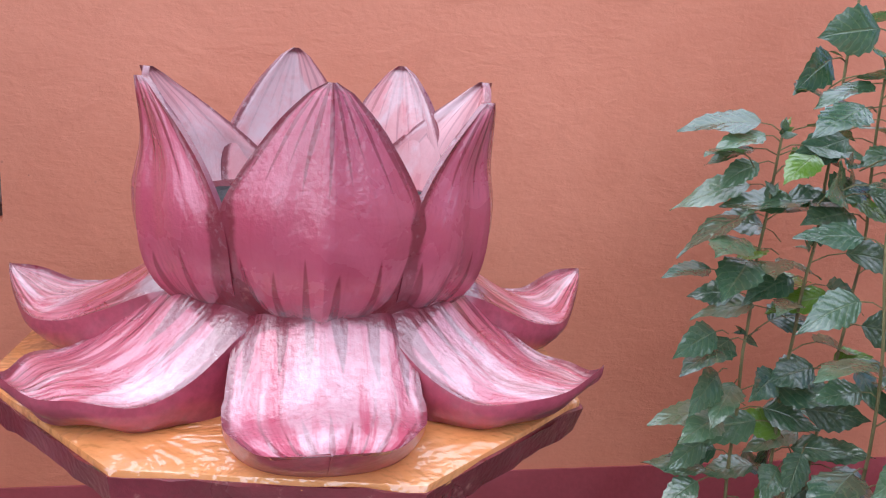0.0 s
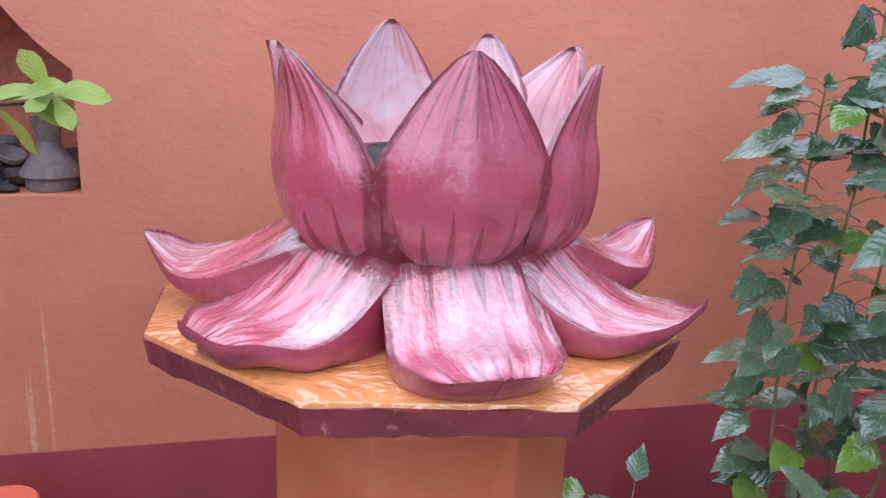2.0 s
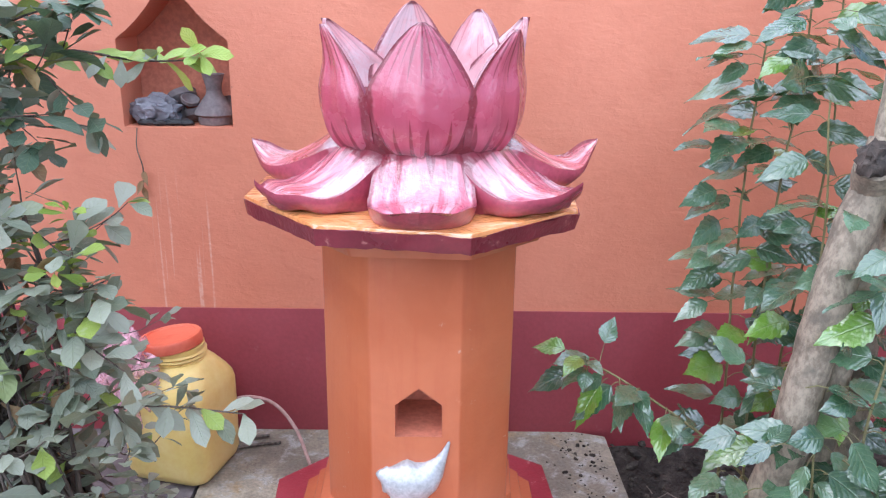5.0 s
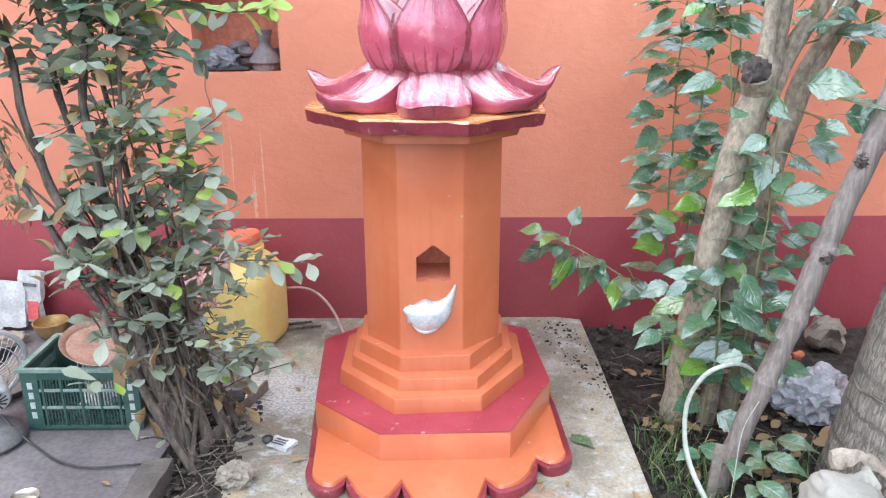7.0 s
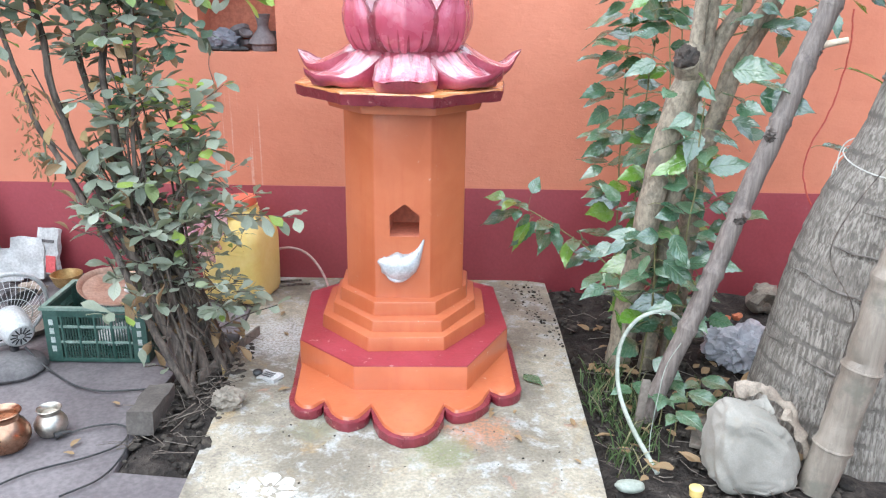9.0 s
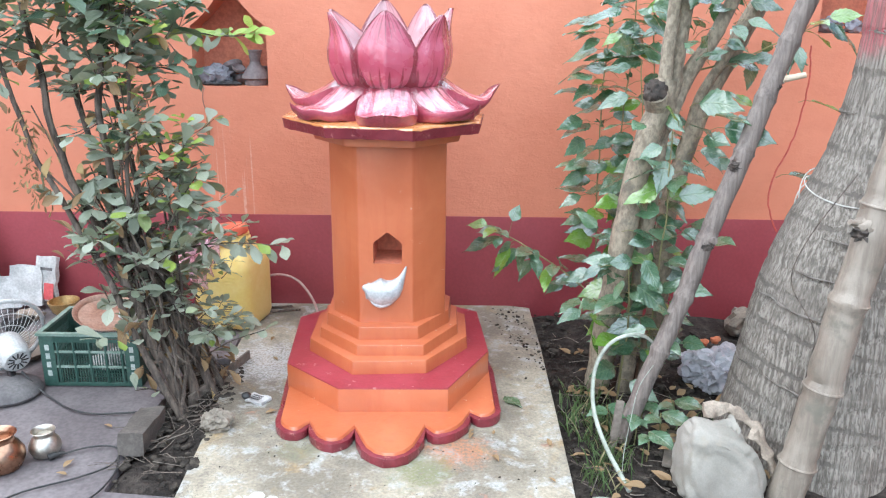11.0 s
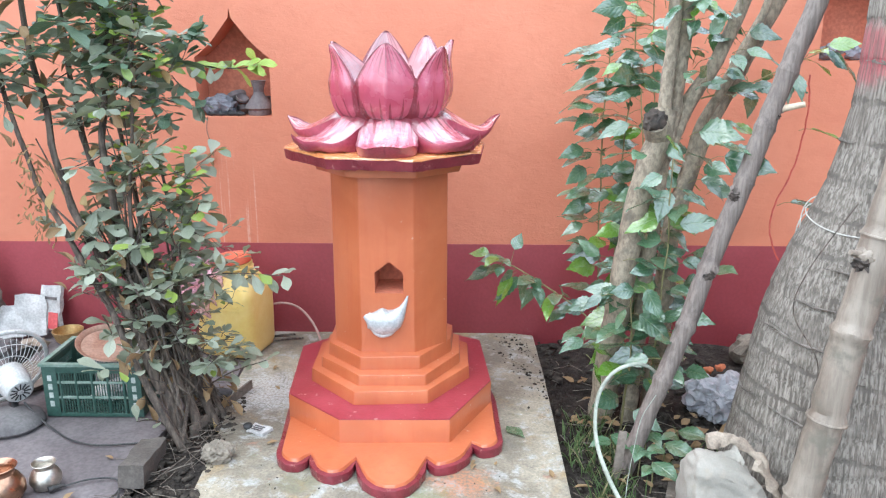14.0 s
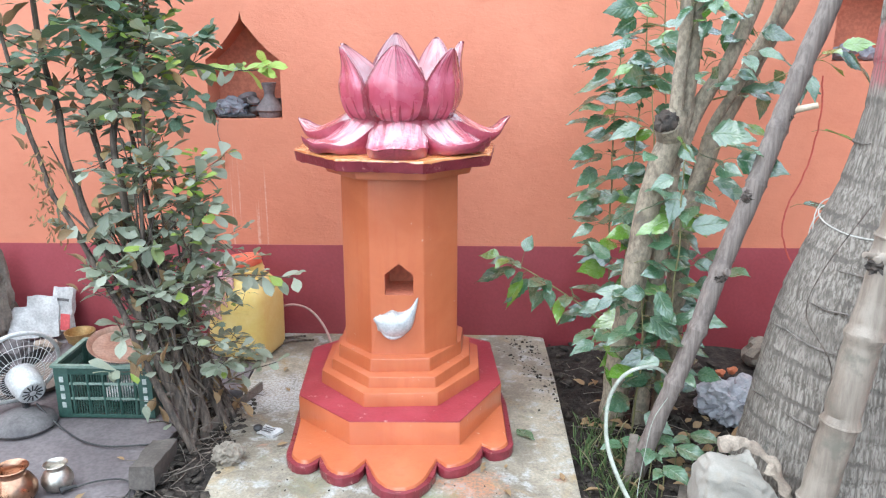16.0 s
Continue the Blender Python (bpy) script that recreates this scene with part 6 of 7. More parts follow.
def build_crate():
    x0, x1, y0, y1, z0, z1 = -1.503, -1.078, -0.170, 0.135, 0.0, 0.250
    crate = thing("crate", ((x0 + x1) / 2, (y0 + y1) / 2, 0), "dark green slatted plastic crate with white print", "crate")
    t = 0.010
    for k in range(9):
        part("floor_slat", box(x0 + 0.01, x1 - 0.01, y0 + 0.012 + k * 0.031, y0 + 0.030 + k * 0.031, 0.006, 0.012, 0.001), M_GREEN, crate)
    for x, y, in ((x0, y0), (x1, y0), (x0, y1), (x1, y1)):
        sx, sy = (1 if x == x0 else -1), (1 if y == y0 else -1)
        plan = [(x, y), (x + sx * 0.062, y), (x + sx * 0.062, y + sy * t), (x + sx * t, y + sy * t), (x + sx * t, y + sy * 0.05), (x, y + sy * 0.05)]
        if sx * sy < 0:
            plan = plan[::-1]
        part("corner_post", prism(plan, 0.0, z1 - 0.012, 0.002), M_GREEN, crate)
    for y in (y0, y1 - t):
        for z, h in ((0.0, 0.018), (0.085, 0.012), (0.155, 0.012)):
            part("rail", box(x0 + 0.06, x1 - 0.06, y + 0.001, y + t - 0.001, z, z + h, 0.002), M_GREENRIM if h < 0.015 else M_GREEN, crate)
        part("top_band", box(x0 + 0.06, x1 - 0.06, y, y + t, z1 - 0.045, z1 - 0.012, 0.002), M_GREEN, crate)
        for k in range(5):
            x = x0 + 0.075 + k * (x1 - x0 - 0.15) / 4
            part("upright", box(x - 0.004, x + 0.004, y - 0.001, y + t + 0.001, 0.016, z1 - 0.04, 0.0015), M_GREEN, crate)
        for k in range(26):
            x = x0 + 0.07 + k * (x1 - x0 - 0.14) / 25
            part("slat", box(x - 0.0018, x + 0.0018, y + 0.003, y + t - 0.003, 0.016, z1 - 0.04), M_GREEN, crate, smooth=0)
    for x in (x0, x1 - t):
        for z, h in ((0.0, 0.018), (0.085, 0.012), (0.155, 0.012), (z1 - 0.045, 0.033)):
            part("rail", box(x + 0.001, x + t - 0.001, y0 + 0.05, y1 - 0.05, z, z + h, 0.002), M_GREEN, crate)
        for k in range(18):
            y = y0 + 0.055 + k * (y1 - y0 - 0.11) / 17
            part("slat", box(x + 0.003, x + t - 0.003, y - 0.0018, y + 0.0018, 0.016, z1 - 0.04), M_GREEN, crate, smooth=0)
    rim = with_hole([(x0 - 0.008, y0 - 0.008), (x1 + 0.008, y0 - 0.008), (x1 + 0.008, y1 + 0.008), (x0 - 0.008, y1 + 0.008)], [[(x0 + 0.013, y0 + 0.013), (x1 - 0.013, y0 + 0.013), (x1 - 0.013, y1 - 0.013), (x0 + 0.013, y1 - 0.013)]],
                    lambda a, b, d: Vector((a, b, z1 - d)), 0.012)
    part("rim", rim, M_GREENRIM, crate, "dusty pale rim", smooth=0)
    for x, zs in ((x0 + 0.031, (0.062, 0.102, 0.142, 0.182)), (x1 - 0.031, (0.055, 0.095, 0.135, 0.175))):
        for z in zs:
            part("printed_bar", box(x - 0.009, x + 0.009, y0 - 0.0015, y0 + 0.002, z - 0.013, z + 0.013), M_PRINT, crate, "white printed mark", smooth=0)
    for k in range(3):
        s = lump((-1.28 + 0.05 * k, 0.0, 0.045 + 0.02 * k), (0.08, 0.07, 0.035), 0.4, 2.0, 3, k)
        single("paper_scrap", s, M_PAPER, "crumpled pale paper inside the crate", "paper", "papers in the crate", smooth=25)
    c, tilt = Vector((-1.255, -0.02, 0.272)), Matrix.Rotation(radians(9), 4, "X") @ Matrix.Rotation(radians(12), 4, "Y")
    tray = thing("tray", c, "dusty round copper tray lying on the crate", "tray")
    m = Matrix.Translation(c) @ tilt
    part("dish", lathe([(0.0, 0.0), (0.128, 0.0), (0.140, 0.014), (0.150, 0.018), (0.148, 0.022), (0.138, 0.018), (0.126, 0.005), (0.0, 0.004)], (0, 0, 0), 48, m, caps=False), M_TRAY, tray)
    for k, (dx, dy) in enumerate(((0.12, -0.05), (0.14, 0.0), (0.10, -0.01))):
        cone = tube([c + Vector((dx - 0.05, dy + 0.02, 0.03 - 0.02 * k)), c + Vector((dx, dy, 0.018)), c + Vector((dx + 0.045, dy - 0.04, -0.008))], lambda s: 0.016 + 0.008 * s, 12, 0.2)
        single("paper_roll", cone, M_PAPER, "rolled white paper on the copper tray", "paper", "paper rolls on the tray", smooth=30)


def build_fan():
    c = Vector((-1.715, -0.09, 0.196))
    fan = thing("table_fan", (-1.60, -0.2, 0), "old white table fan with a wire cage and black foot", "fan")
    m = Matrix.Translation(c) @ Matrix.Rotation(radians(48), 4, "Z") @ Matrix.Rotation(radians(109), 4, "X")
    cage = part("cage_ring", tube([m @ Vector((0.185 * math.cos(a), 0.185 * math.sin(a), 0)) for a in np.linspace(0, 2 * math.pi, 49)], 0.010, 8), M_FANWHITE, fan)
    for r, d in ((0.06, 0.072), (0.10, 0.062), (0.145, 0.040)):
        part("wire_hoop", tube([m @ Vector((r * math.cos(a), r * math.sin(a), d)) for a in np.linspace(0, 2 * math.pi, 41)], 0.0018, 5), M_FANWHITE, cage)
    for k in range(40):
        a = 2 * math.pi * k / 40
        u = Vector((math.cos(a), math.sin(a), 0))
        part("spoke", tube([m @ (u * 0.045 + Vector((0, 0, 0.074))), m @ (u * 0.11 + Vector((0, 0, 0.062))), m @ (u * 0.183 + Vector((0, 0, 0.005)))], 0.0011, 5), M_FANWHITE, cage)
    for k in range(3):
        a = 2 * math.pi * k / 3 + 0.4
        rows = []
        for j in range(7):
            s = j / 6
            w = 0.05 * math.sin(math.pi * (0.18 + 0.72 * s))
            q = [Vector(((0.03 + 0.13 * s), side * w, 0.012 * side)) for side in (-1, -0.5, 0, 0.5, 1)]
            rows.append([m @ (Matrix.Rotation(a, 4, "Z") @ p) for p in q])
        bm = loft(rows, False, False)
        bmesh.ops.solidify(bm, geom=list(bm.faces), thickness=0.003)
        part("blade", bm, M_BLACK, fan, "dark fan blade")
    motor = part("motor", lathe([(0.0, 0.19), (0.050, 0.188), (0.060, 0.178), (0.068, 0.12), (0.067, 0.060), (0.05, 0.045)], (0, 0, 0), 32, m), M_FANWHITE, fan, "grey-white motor housing")
    for k in range(12):
        a = 2 * math.pi * k / 12
        part("vent", tube([m @ Vector((0.014 * math.cos(a), 0.014 * math.sin(a), 0.1895)), m @ Vector((0.042 * math.cos(a), 0.042 * math.sin(a), 0.1895))], 0.0032, 6), M_BLACK, motor)
    part("neck", tube([m @ Vector((0, -0.050, 0.10)), m @ Vector((0, -0.075, 0.10)), Vector((-1.615, -0.215, 0.05))], 0.018, 10), M_BLACK, fan)
    part("foot", lathe([(0.125, 0.0), (0.132, 0.012), (0.120, 0.035), (0.085, 0.055), (0.04, 0.066), (0.0, 0.068)], (-1.615, -0.245, 0.0), 40), M_RUBBER, fan, "dusty black round foot")
    back = lathe([(0.0, 0.004), (0.17, 0.004), (0.19, 0.03), (0.182, 0.03), (0.165, 0.012), (0.0, 0.012)], (-1.82, 0.16, 0.0), 40)
    single("basket", back, M_STUMP, "shallow round brown basket on the floor", "basket")
    cable = curve_points([(-1.57, -0.215, 0.09), (-1.50, -0.24, 0.03), (-1.42, -0.29, 0.006), (-1.30, -0.38, 0.006), (-1.18, -0.42, 0.006), (-1.06, -0.41, 0.006), (-1.0, -0.40, 0.006)], 8)
    single("cable", tube(cable, 0.0042, 6), M_BLACK, "black flex running over the cement floor", "cable", "cables on the floor")


def build_floor_left():
    def pot(name, at, s, mat, label, cat):
        t = thing(name, at, label, cat)
        part("body", lathe([(0.28 * s, 0.0), (0.40 * s, 0.05 * s), (0.50 * s, 0.25 * s), (0.50 * s, 0.42 * s), (0.40 * s, 0.62 * s), (0.31 * s, 0.72 * s)], at, 40), mat, t)
        part("rim", lathe([(0.315 * s, 0.70 * s), (0.30 * s, 0.76 * s), (0.34 * s, 0.86 * s), (0.385 * s, 0.90 * s), (0.37 * s, 0.915 * s), (0.32 * s, 0.87 * s), (0.28 * s, 0.76 * s), (0.28 * s, 0.55 * s)], at, 40, caps=False), mat, t)
        part("water", lathe([(0.29 * s, 0.60 * s), (0.0, 0.60 * s)], at, 32), M_BLACK, t)
    pot("copper_pot", (-1.345, -0.80, -0.004), 0.155, M_COPPER, "polished round copper water pot with flared rim", "pot")
    pot("steel_pot", (-1.238, -0.705, -0.004), 0.112, M_STEEL, "small dull steel water pot with flared rim", "pot")
    flex = curve_points([(-1.17, -0.72, 0.006), (-1.10, -0.68, 0.010), (-1.02, -0.66, 0.006), (-0.965, -0.70, 0.006), (-0.965, -0.79, 0.006), (-1.05, -0.87, 0.006), (-1.20, -0.96, 0.006), (-1.30, -1.08, 0.006)], 8)
    cab = thing("power_cable", flex[0], "black mains cable with a moulded plug", "cable", "cables on the floor")
    part("flex", tube(flex, 0.0036, 6), M_BLACK, cab)
    part("plug", tube([(-1.205, -0.755, 0.012), (-1.19, -0.74, 0.014), (-1.165, -0.715, 0.010)], lambda s: 0.013 - 0.007 * s, 10), M_BLACK, cab)
    flex = curve_points([(-0.96, -0.72, 0.006), (-0.93, -0.84, 0.006), (-0.95, -0.98, 0.006), (-1.04, -1.08, 0.006)], 8)
    single("cable", tube(flex, 0.0036, 6), M_BLACK, "black flex running over the cement floor", "cable", "cables on the floor")
    m = Matrix.Translation((-0.915, -0.60, 0.040)) @ Matrix.Rotation(radians(3), 4, "Z") @ Matrix.Rotation(radians(-6), 4, "X") @ Matrix.Rotation(radians(3), 4, "Y")
    bm = box(-0.046, 0.046, -0.13, 0.13, -0.042, 0.042)
    bmesh.ops.subdivide_edges(bm, edges=bm.edges, cuts=5, use_grid_fill=True)
    bm.transform(m)
    single("cement_block", dent(bm, 0.010, 14.0), M_BRICK, "dark weathered cement block edging the shrub bed", "block", smooth=30)
    single("stone", lump((-0.655, -0.515, 0.032), (0.058, 0.048, 0.044), 0.45, 1.8, 4, 4.0, 0.0), M_STONE, "rough tan stone on the slab's edge", "stone", smooth=30)
    single("board", box(-0.006, 0.006, -0.24, 0.24, -0.03, 0.03, 0.003, Matrix.Translation((-0.752, -0.10, 0.012)) @ Matrix.Rotation(radians(-17), 4, "Z")), M_STUMP, "narrow dark board edging the shrub bed", "board")
    # heap by the wall
    st = lump((-2.235, 0.70, 0.22), (0.06, 0.07, 0.27), 0.55, 1.5, 4, 6.0, 0.0)
    single("wood_stump", st, M_STUMP, "upright grey weathered lump of wood", "wood", smooth=30)
    for k, (x, y, z, w, h, tilt, turn, red) in enumerate(((-2.03, 0.74, 0.13, 0.16, 0.22, -16, 12, False), (-1.93, 0.775, 0.155, 0.13, 0.25, -12, -14, True), (-2.13, 0.70, 0.10, 0.14, 0.18, -22, 25, False))):
        mm = Matrix.Translation((x, y, z)) @ Matrix.Rotation(radians(turn), 4, "Z") @ Matrix.Rotation(radians(tilt), 4, "X")
        bm = box(-w / 2, w / 2, -0.012, 0.012, -h / 2, h / 2)
        bmesh.ops.subdivide_edges(bm, edges=bm.edges, cuts=7, use_grid_fill=True)
        bm.transform(mm)
        for v in bm.verts:
            v.co.z = max(v.co.z, 0.002)
        pk = thing("packet", (x, y, 0), "crumpled silvery-white packet with red print" if red else "crumpled white plastic packet leaning on the wall", "packet", "packets by the wall")
        part("pouch", dent(bm, 0.014, 16.0, k), M_PAPER, pk, smooth=30)
        if red:
            part("print_patch", box(-0.005, 0.055, -0.0225, -0.0205, -0.11, -0.02, 0.0, mm), M_REDPRINT, pk)
            part("printed_bar", box(-0.03, 0.045, -0.0225, -0.0205, 0.05, 0.065, 0.0, mm), M_RUBBER, pk)
    single("brass_bowl", lathe([(0.04, 0.0), (0.062, 0.02), (0.076, 0.06), (0.080, 0.075), (0.074, 0.075), (0.06, 0.03), (0.0, 0.015)], (-1.80, 0.66, 0.0), 36), M_BRASS, "old brass bowl with dry petals", "bowl")
    single("red_tub", lathe([(0.07, 0.0), (0.085, 0.10), (0.088, 0.11), (0.08, 0.11), (0.065, 0.02), (0.0, 0.015)], (-2.27, 0.52, 0.0), 36), M_REDPRINT, "red plastic tub by the wall", "tub")
    for k, (x, y, s) in enumerate(((-2.06, 0.50, 0.07), (-1.95, 0.58, 0.05), (-1.70, 0.72, 0.05), (-1.62, 0.74, 0.045))):
        single("rag", lump((x, y, s * 0.4), (s * 1.3, s, s * 0.7), 0.5, 1.6, 3, k + 3.0, 0.0), M_CLOTH if k % 2 else M_RUBBER, "crumpled dusty rag on the floor", "rag", "rags by the wall", smooth=30)
    # slab litter
    pk = thing("torn_packet", (-0.56, -0.28, 0.0), "torn silver packet with a black cap", "packet")
    bm = box(-0.045, 0.045, -0.03, 0.03, 0.0, 0.012)
    bmesh.ops.subdivide_edges(bm, edges=bm.edges, cuts=5, use_grid_fill=True)
    bm.transform(Matrix.Translation((-0.545, -0.29, 0.003)) @ Matrix.Rotation(radians(-25), 4, "Z"))
    for v in dent(bm, 0.010, 22.0).verts:
        v.co.z = max(v.co.z, 0.001)
    part("wrapper", bm, M_PAPER, pk, smooth=30)
    part("cap", lump((-0.60, -0.265, 0.014), (0.022, 0.02, 0.016), 0.2, 1.0, 2), M_BLACK, pk)
    for k in range(3):
        part("printed_bar", box(-0.03, 0.02, -0.02 + 0.014 * k, -0.013 + 0.014 * k, 0.019, 0.0205, 0.0, Matrix.Translation((-0.545, -0.29, 0.0)) @ Matrix.Rotation(radians(-25), 4, "Z")), M_RUBBER, pk)
    lv = Leaves()
    lv.blade((0.50, -0.235, 0.008), (0.55, -0.75, 0), (0, 0, 1), 0.115, 0.062, "ovate", 0.08, 0.0)
    tagged(new("fallen_leaf", lv.mesh("fallen_leaf", M_LEAF_R)), "dark green leaf lying on the concrete slab", "leaf", "fallen leaves")
    for k in range(16):
        lv = Leaves()
        if k < 7:
            p = (rnd.uniform(0.15, 0.66), rnd.uniform(-0.95, -0.5), 0.006)
        elif k < 11:
            p = (rnd.uniform(-1.3, -1.0), rnd.uniform(-0.85, -0.35), 0.004)
        else:
            p = (rnd.uniform(-0.62, -0.46), rnd.uniform(-0.6, 0.5), 0.006)
        a = rnd.uniform(0, 6.28)
        s = rnd.uniform(0.03, 0.06)
        lv.blade(p, (math.cos(a), math.sin(a), 0.15), (0, 0, 1), s, s * 0.4, "ovate", 0.5, 0.1)
        tagged(new("dry_leaf", lv.mesh("dry_leaf", M_DRY)), "curled brown dry leaf on the floor", "leaf", "dry leaves on the floor")


def build_right_litter():
    c = Vector((1.215, -0.86, -0.05))
    bm = bmesh.new()
    bmesh.ops.create_icosphere(bm, subdivisions=5, radius=1)
    for v in bm.verts:
        q = v.co.copy()
        e = [math.copysign(abs(k) ** 0.50, k) for k in q]
        h = (e[2] + 1) / 2
        wide = 1.0 + 0.10 * (1 - h) - 0.30 * h ** 3
        p = Vector((c.x - 0.030 * h + e[0] * 0.142 * wide, c.y + 0.02 * h + e[1] * 0.108 * wide, -0.060 + 0.285 * h - 0.03 * h * e[0]))
        fold = abs(noise.noise(Vector((p.x * 13 + p.z * 9, p.y * 13, p.z * 7)))) - 0.25
        crease = abs(noise.noise(Vector((p.x * 26 - p.z * 14, p.y * 26, p.z * 30 + 3)))) - 0.25
        p += Vector((q.x, q.y, q.z * 0.5)) * (0.030 * fold + 0.009 * crease + 0.005 * noise.noise(p * 45))
        p.z = max(p.z, -0.058)
        v.co = p
    sack = thing("sack", c, "dusty white woven sack slumped at the palm's foot", "sack")
    part("bag", bm, M_SACK, sack, smooth=50)
    neck = tube(curve_points([(1.115, -0.85, 0.155), (1.150, -0.835, 0.195), (1.20, -0.82, 0.205), (1.255, -0.80, 0.19)], 8), lambda s: 0.040 + 0.010 * math.sin(7 * s) - 0.010 * s, 16, 0.35)
    part("mouth", dent(neck, 0.012, 24.0), M_SACK, sack, "gathered twisted mouth", smooth=40)
    for k, pts in enumerate(([(1.17, -0.74, 0.23), (1.27, -0.72, 0.225), (1.34, -0.74, 0.19), (1.39, -0.79, 0.11)], [(1.33, -0.78, 0.17), (1.39, -0.82, 0.10), (1.42, -0.86, 0.0)])):
        single("rag_strip", dent(tube(curve_points(pts, 8), lambda s: 0.027 - 0.010 * s + 0.005 * math.sin(17 * s), 14, 0.25, flat=0.55), 0.014, 28.0, k), M_CLOTH, "twisted brown rag lying over the sack", "rag", "rags on the sack", smooth=40)
    for k, (x, y, z, s) in enumerate(((1.44, 0.03, 0.03, 0.10), (1.54, 0.06, 0.05, 0.08), (1.50, -0.03, 0.0, 0.09))):
        single("plastic_bag", crumpled((x, y, z), (s * 1.15, s, s * 0.95), 2.0 + k, -0.05), M_WHITEFILM, "crumpled milky plastic bag on the soil", "plastic bag", "plastic bags on the soil", smooth=25)
    single("stone", lump((1.82, 0.60, 0.02), (0.09, 0.08, 0.08), 0.4, 1.5, 3, 3.3, -0.08), M_STONE, "pale broken stone near the wall", "stone", smooth=30)
    for x, y in ((1.63, 0.45), (1.56, 0.42)):
        single("pot_shard", lump((x, y, -0.02), (0.028, 0.020, 0.020), 0.5, 1.5, 2, x, -0.06), M_TERRA, "broken terracotta pot shard on the soil", "shard", "pot shards", smooth=20)
    single("board", box(-0.03, 0.03, -0.13, 0.13, -0.008, 0.008, 0.003, Matrix.Translation((1.13, -0.58, -0.028)) @ Matrix.Rotation(radians(-20), 4, "Z") @ Matrix.Rotation(radians(4), 4, "Y")), M_STUMP, "short grey plank lying on the soil", "board")
    single("wood_stake", box(-0.016, 0.016, -0.007, 0.007, -0.10, 0.12, 0.004, Matrix.Translation((0.905, -0.56, 0.04)) @ Matrix.Rotation(radians(8), 4, "Y") @ Matrix.Rotation(radians(-10), 4, "X")), M_STUMP, "short grey wooden stake stuck in soil", "stake")
    hose = curve_points([(0.90, -0.86, -0.03), (0.845, -0.66, 0.04), (0.822, -0.52, 0.12), (0.835, -0.44, 0.24), (0.885, -0.42, 0.335), (0.955, -0.42, 0.378), (1.03, -0.40, 0.365), (1.10, -0.38, 0.30)], 9)
    single("hose", tube(hose, lambda s: 0.0092 - 0.002 * s, 10, flat=0.8), M_HOSE, "white plastic hose looping up from the soil", "hose")
    cord = curve_points([(1.046, -0.50, 0.29), (0.985, -0.55, 0.22), (0.945, -0.62, 0.12), (0.91, -0.70, 0.02), (0.89, -0.78, -0.05)], 7)
    single("string", tube(cord, 0.0015, 6, 0.3), M_HOSE, "thin pale string hanging from the pole to the soil", "string")
    wire = curve_points([(1.565, -0.30, 1.48), (1.575, -0.30, 1.35), (1.560, -0.30, 1.2), (1.535, -0.30, 1.10), (1.49, -0.30, 0.98), (1.485, -0.31, 0.88), (1.52, -0.33, 0.78)], 10)
    wire = [p + noise.noise_vector(p * 30) * 0.004 for p in wire]
    single("wire", tube(wire, 0.0032, 6), M_WIRE, "thin twisted red wire hanging by the pole", "wire")
    single("soap_dish", lump((0.785, -0.945, -0.022), (0.050, 0.030, 0.020), 0.15, 1.0, 3, 1.0), M_HOSE, "cream oval plastic dish on the soil", "dish")
    single("bottle_cap", lathe([(0.020, 0.0), (0.024, 0.03), (0.018, 0.034), (0.0, 0.034)], (1.0, -0.965, -0.04), 20), M_YELLOW, "yellow plastic cup on the soil", "cap")
    for k in range(85):
        lv = Leaves()
        p = Vector((rnd.uniform(0.78, 1.55), rnd.uniform(-0.9, 0.4), -0.02))
        a, s = rnd.uniform(0, 6.28), rnd.uniform(0.04, 0.085)
        lv.blade(p, (math.cos(a), math.sin(a), 0.2), (rnd.uniform(-0.4, 0.4), rnd.uniform(-0.4, 0.4), 1), s, s * 0.5, "ovate", 0.4, 0.1)
        tagged(new("dry_leaf", lv.mesh("dry_leaf", M_DRY)), "dry tan leaf lying on the soil", "leaf", "dry leaves on the soil")
    for k, (x, y, s, w) in enumerate(((1.36, -0.28, 0.11, (0.6, -0.6, 0.3)), (1.40, -0.24, 0.10, (0.9, -0.3, 0.4)), (1.33, -0.22, 0.09, (-0.2, -0.9, 0.3)))):
        lv = Leaves()
        lv.blade((x, y, 0.0), w, (0, -0.3, 1), s, s * 0.6, "ovate", 0.3, 0.1)
        tagged(new("dry_leaf", lv.mesh("dry_leaf", M_DRY)), "large yellowish dry leaf against the bags", "leaf", "dry leaves on the soil")
    for k, (x, y, s, w) in enumerate(((0.90, -0.42, 0.15, (0.8, -0.4, -0.05)), (1.10, -0.48, 0.15, (0.7, -0.4, 0.0)), (1.02, -0.62, 0.13, (0.5, -0.6, 0.0)), (1.18, -0.38, 0.14, (0.6, -0.3, 0.1)), (1.0, -0.5, 0.11, (-0.3, -0.7, 0.1)), (1.05, -0.38, 0.12, (0.3, -0.8, 0.1)))):
        herb = thing("seedling", (x, y, -0.05), "low seedling with broad dark green leaves", "plant", "seedlings on the soil")
        lv = Leaves()
        lv.blade((x, y, 0.07), w, (0, -0.2, 1), s, s * 0.62, "ovate", 0.12, 0.25, 0.06)
        lv.blade((x, y, 0.05), (-w[0], w[1], 0.2), (0, -0.2, 1), s * 0.7, s * 0.42, "ovate", 0.12, 0.25, 0.06)
        part("stalk", tube([(x, y, -0.06), (x + 0.004, y, 0.0), (x, y, 0.072)], 0.003, 5), M_TWIG, herb)
        part("leaves", lv.mesh("leaves", M_LEAF_R), [], herb)
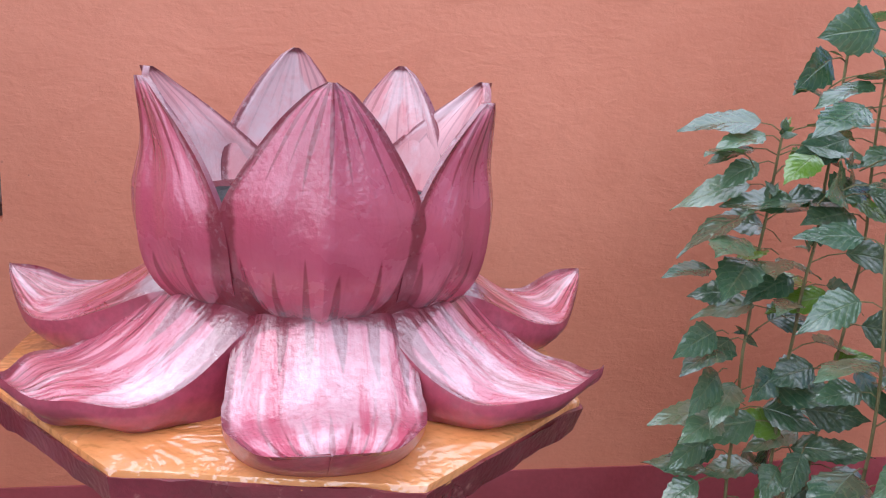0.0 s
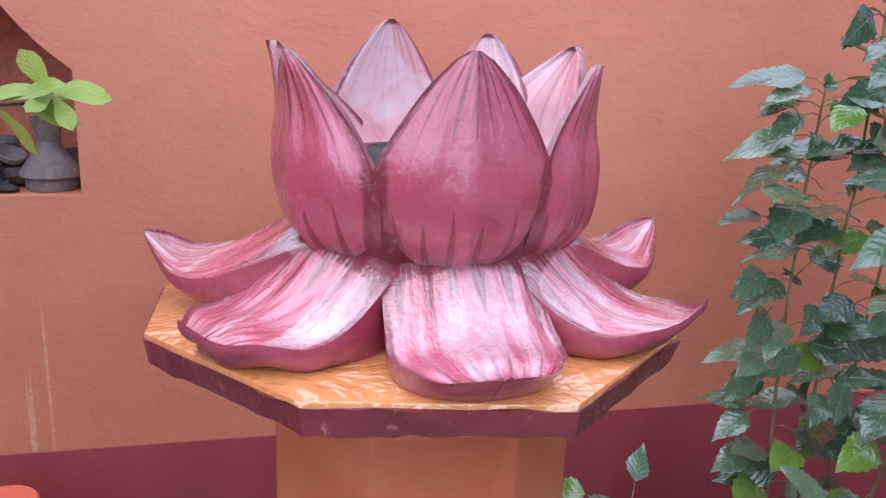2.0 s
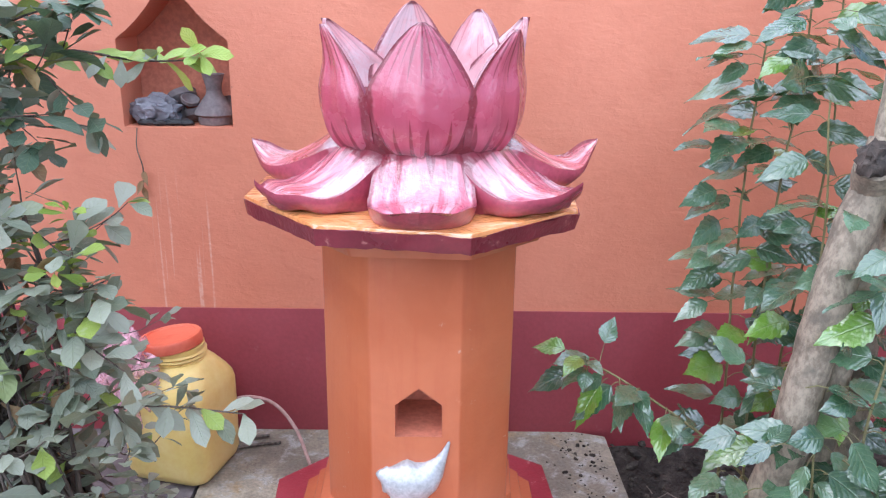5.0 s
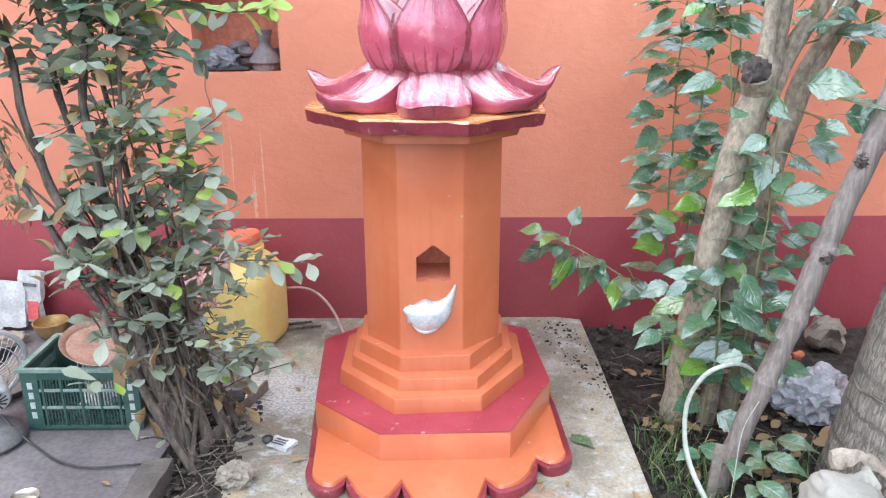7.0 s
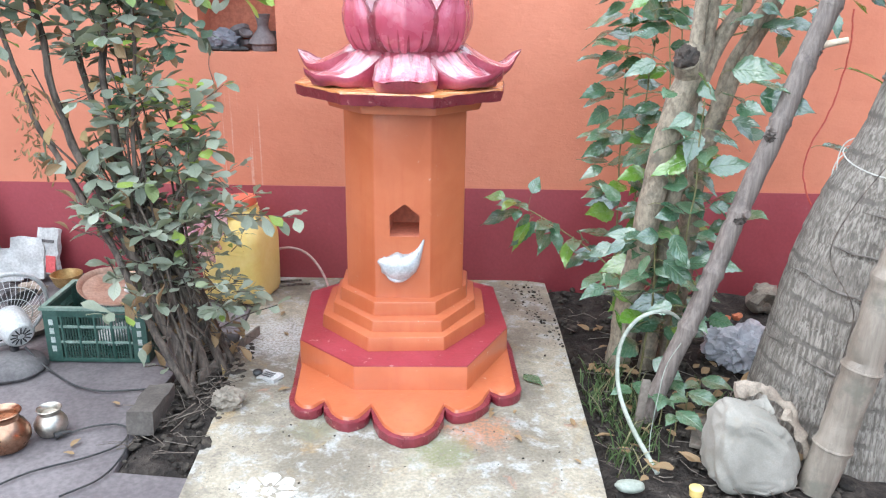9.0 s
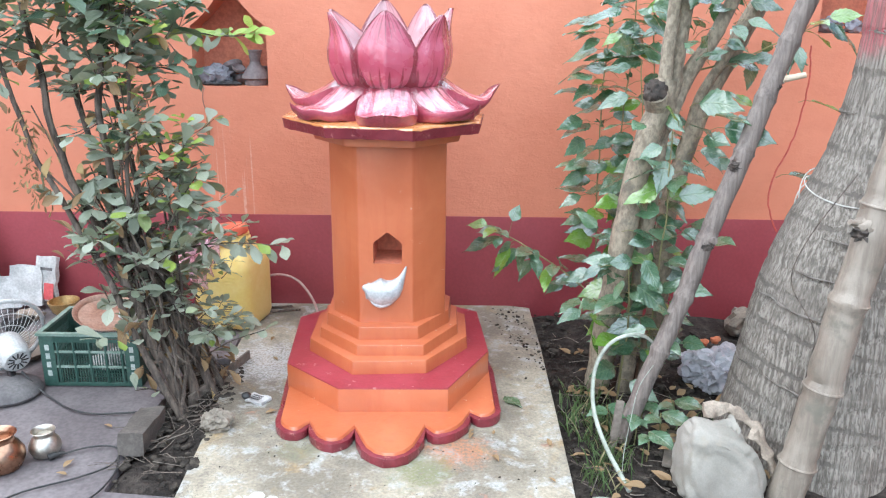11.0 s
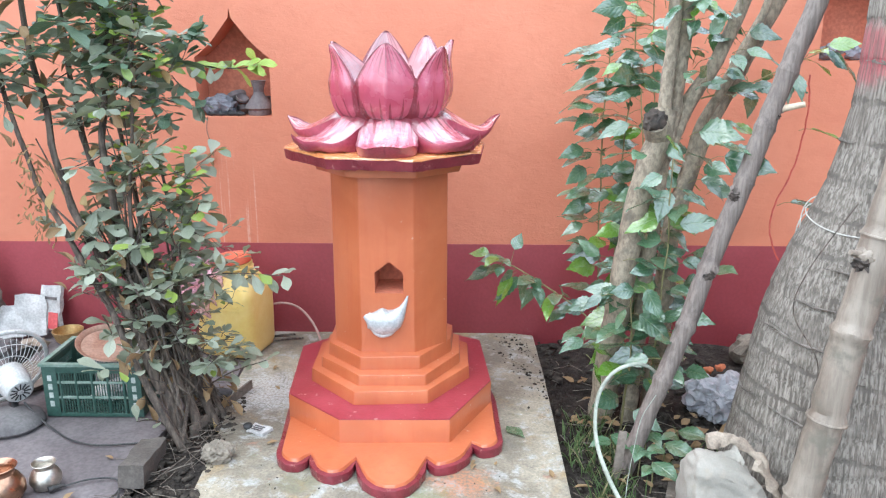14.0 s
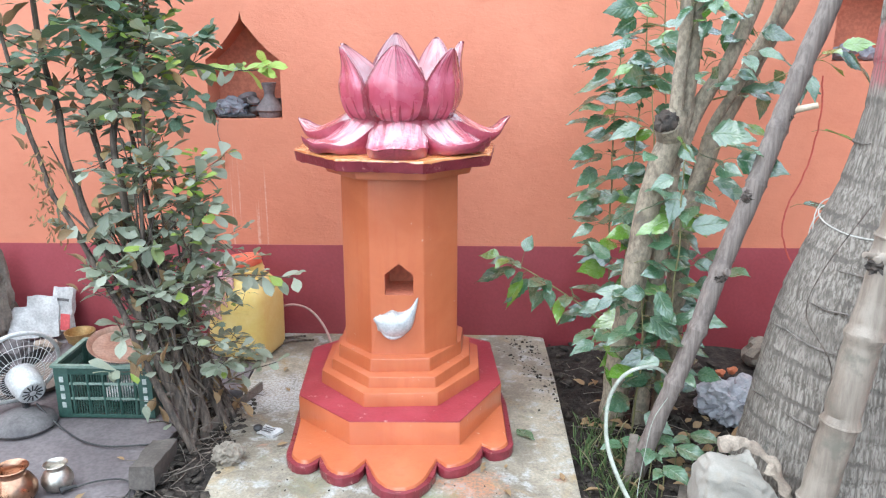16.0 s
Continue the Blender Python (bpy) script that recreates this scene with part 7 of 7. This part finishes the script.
    grass = Leaves()
    for k in range(460):
        cx, cy = rnd.choice(((0.83, -0.48), (0.80, -0.30), (0.88, -0.62), (0.86, -0.15), (1.25, -0.45), (0.82, -0.75), (0.95, -0.35)))
        p = Vector((cx + rnd.gauss(0, 0.045), cy + rnd.gauss(0, 0.06), -0.055))
        p.x = max(p.x, 0.745)
        grass.blade(p, (rnd.uniform(-0.5, 0.5), rnd.uniform(-0.5, 0.5), 1), rv(1), rnd.uniform(0.06, 0.17), 0.006, "grass", 0.2, rnd.uniform(0.3, 0.9))
    tagged(new("grass", grass.mesh("grass", M_GRASS)), "thin green and straw-coloured grass blades", "grass", kind="stuff")
    straw = []
    for k in range(260):
        p = Vector((rnd.uniform(0.76, 1.5), rnd.uniform(-1.0, 0.5), -0.03))
        if rnd.random() < 0.3:
            p = Vector((rnd.uniform(-0.93, -0.68), rnd.uniform(-0.85, 0.0), 0.012))
        a, ln = rnd.uniform(0, 6.28), rnd.uniform(0.04, 0.16)
        d = Vector((math.cos(a), math.sin(a), rnd.uniform(-0.05, 0.25)))
        straw.append(tube([p, p + d * ln * 0.5 + rv(0.008), p + d * ln], rnd.uniform(0.0007, 0.0024), 5))
    tagged(new("dry_straw", finish(merge(*straw[:110]), "dry_straw", M_STUMP)), "pale dry straw scattered on dark soil", "straw", kind="stuff")
    tagged(new("dead_twigs", finish(merge(*straw[110:]), "dead_twigs", M_STEM)), "scattered dead twigs and straw on soil", "twigs", kind="stuff")


def build_chalk_mark():
    """A faded floor drawing in white powder."""
    bm = bmesh.new()
    c = Vector((-0.395, -1.03, 0.0012))
    for ring, (r0, r1, lobes) in enumerate(((0.040, 0.098, 8), (0.0, 0.026, 5))):
        vs_in, vs_out = [], []
        for k in range(64):
            a = 2 * math.pi * k / 64
            r = r1 * (0.80 + 0.20 * abs(math.cos(lobes * a / 2))) + 0.004 * noise.noise(Vector((a * 5, ring, 0)))
            vs_out.append(bm.verts.new(c + Vector((r * math.cos(a), r * math.sin(a), 0))))
            q = max(0.004, r0 * (0.9 + 0.2 * math.cos(lobes * a)))
            vs_in.append(bm.verts.new(c + Vector((q * math.cos(a), q * math.sin(a), 0))))
        for k in range(64):
            if (k * 7 + ring) % 11:
                j = (k + 1) % 64
                bm.faces.new((vs_in[k], vs_out[k], vs_out[j], vs_in[j]))
    single("chalk_drawing", bm, M_CHALK, "faded white powder flower drawn on the slab", "floor drawing", smooth=0)


M_CHALK = surf("white_powder", (0.46, 0.44, 0.40), (0.60, 0.58, 0.55), 40.0, 160.0, 0.95, 0.3, 0.003, dirt=(0.30, 0.28, 0.24), dirt_at=(0.5, 0.6))


def build_crumbs():
    """Clods on the bed and crumbs of soil on the slab, too many to count."""
    me = bmesh.new()
    spots = []
    for k in range(1100):
        if k < 150:
            cx, cy = rnd.choice(((0.66, 0.30), (0.62, 0.55), (0.68, 0.10), (0.56, 0.70), (0.60, 0.42)))
            x, y = min(0.70, cx + rnd.gauss(0, 0.05)), cy + rnd.gauss(0, 0.07)
            z, s = 0.0, rnd.uniform(0.0015, 0.005) * rnd.choice((1, 1, 1, 1.9))
            if x < 0.45 and y < 0.55:
                continue
        elif k < 930:
            x, y, z, s = rnd.uniform(0.74, 1.6), rnd.uniform(-1.0, 0.85), -0.055, rnd.uniform(0.004, 0.012) * rnd.choice((1, 1, 1, 2.2))
        else:
            x, y, z, s = rnd.uniform(-0.93, -0.66), rnd.uniform(-0.9, 0.05), -0.01, rnd.uniform(0.006, 0.020)
        spots.append((x, y, z, s))
    for k in range(60):
        spots.append((rnd.uniform(-0.6, 0.6), rnd.uniform(-1.1, -0.45), 0.0, rnd.uniform(0.001, 0.004)))
    for x, y, z, s in spots:
        m = Matrix.Translation((x, y, z + s * 0.35)) @ Matrix.Rotation(rnd.uniform(0, 6), 4, "Z") @ Matrix.Diagonal((s * rnd.uniform(0.8, 1.7), s * rnd.uniform(0.7, 1.2), s * 0.7, 1))
        got = bmesh.ops.create_icosphere(me, subdivisions=1, radius=1, matrix=m)
        for v in got["verts"]:
            v.co += noise.noise_vector(v.co * (1.2 / s)) * s * 0.3
    tagged(new("soil_crumbs", finish(me, "soil_crumbs", M_CLOD, 30)), "dark soil clods and crumbs scattered about", "soil", kind="stuff")


build_jar()
build_niche_things()
build_crate()
build_fan()
build_floor_left()
build_right_litter()
build_chalk_mark()
build_crumbs()
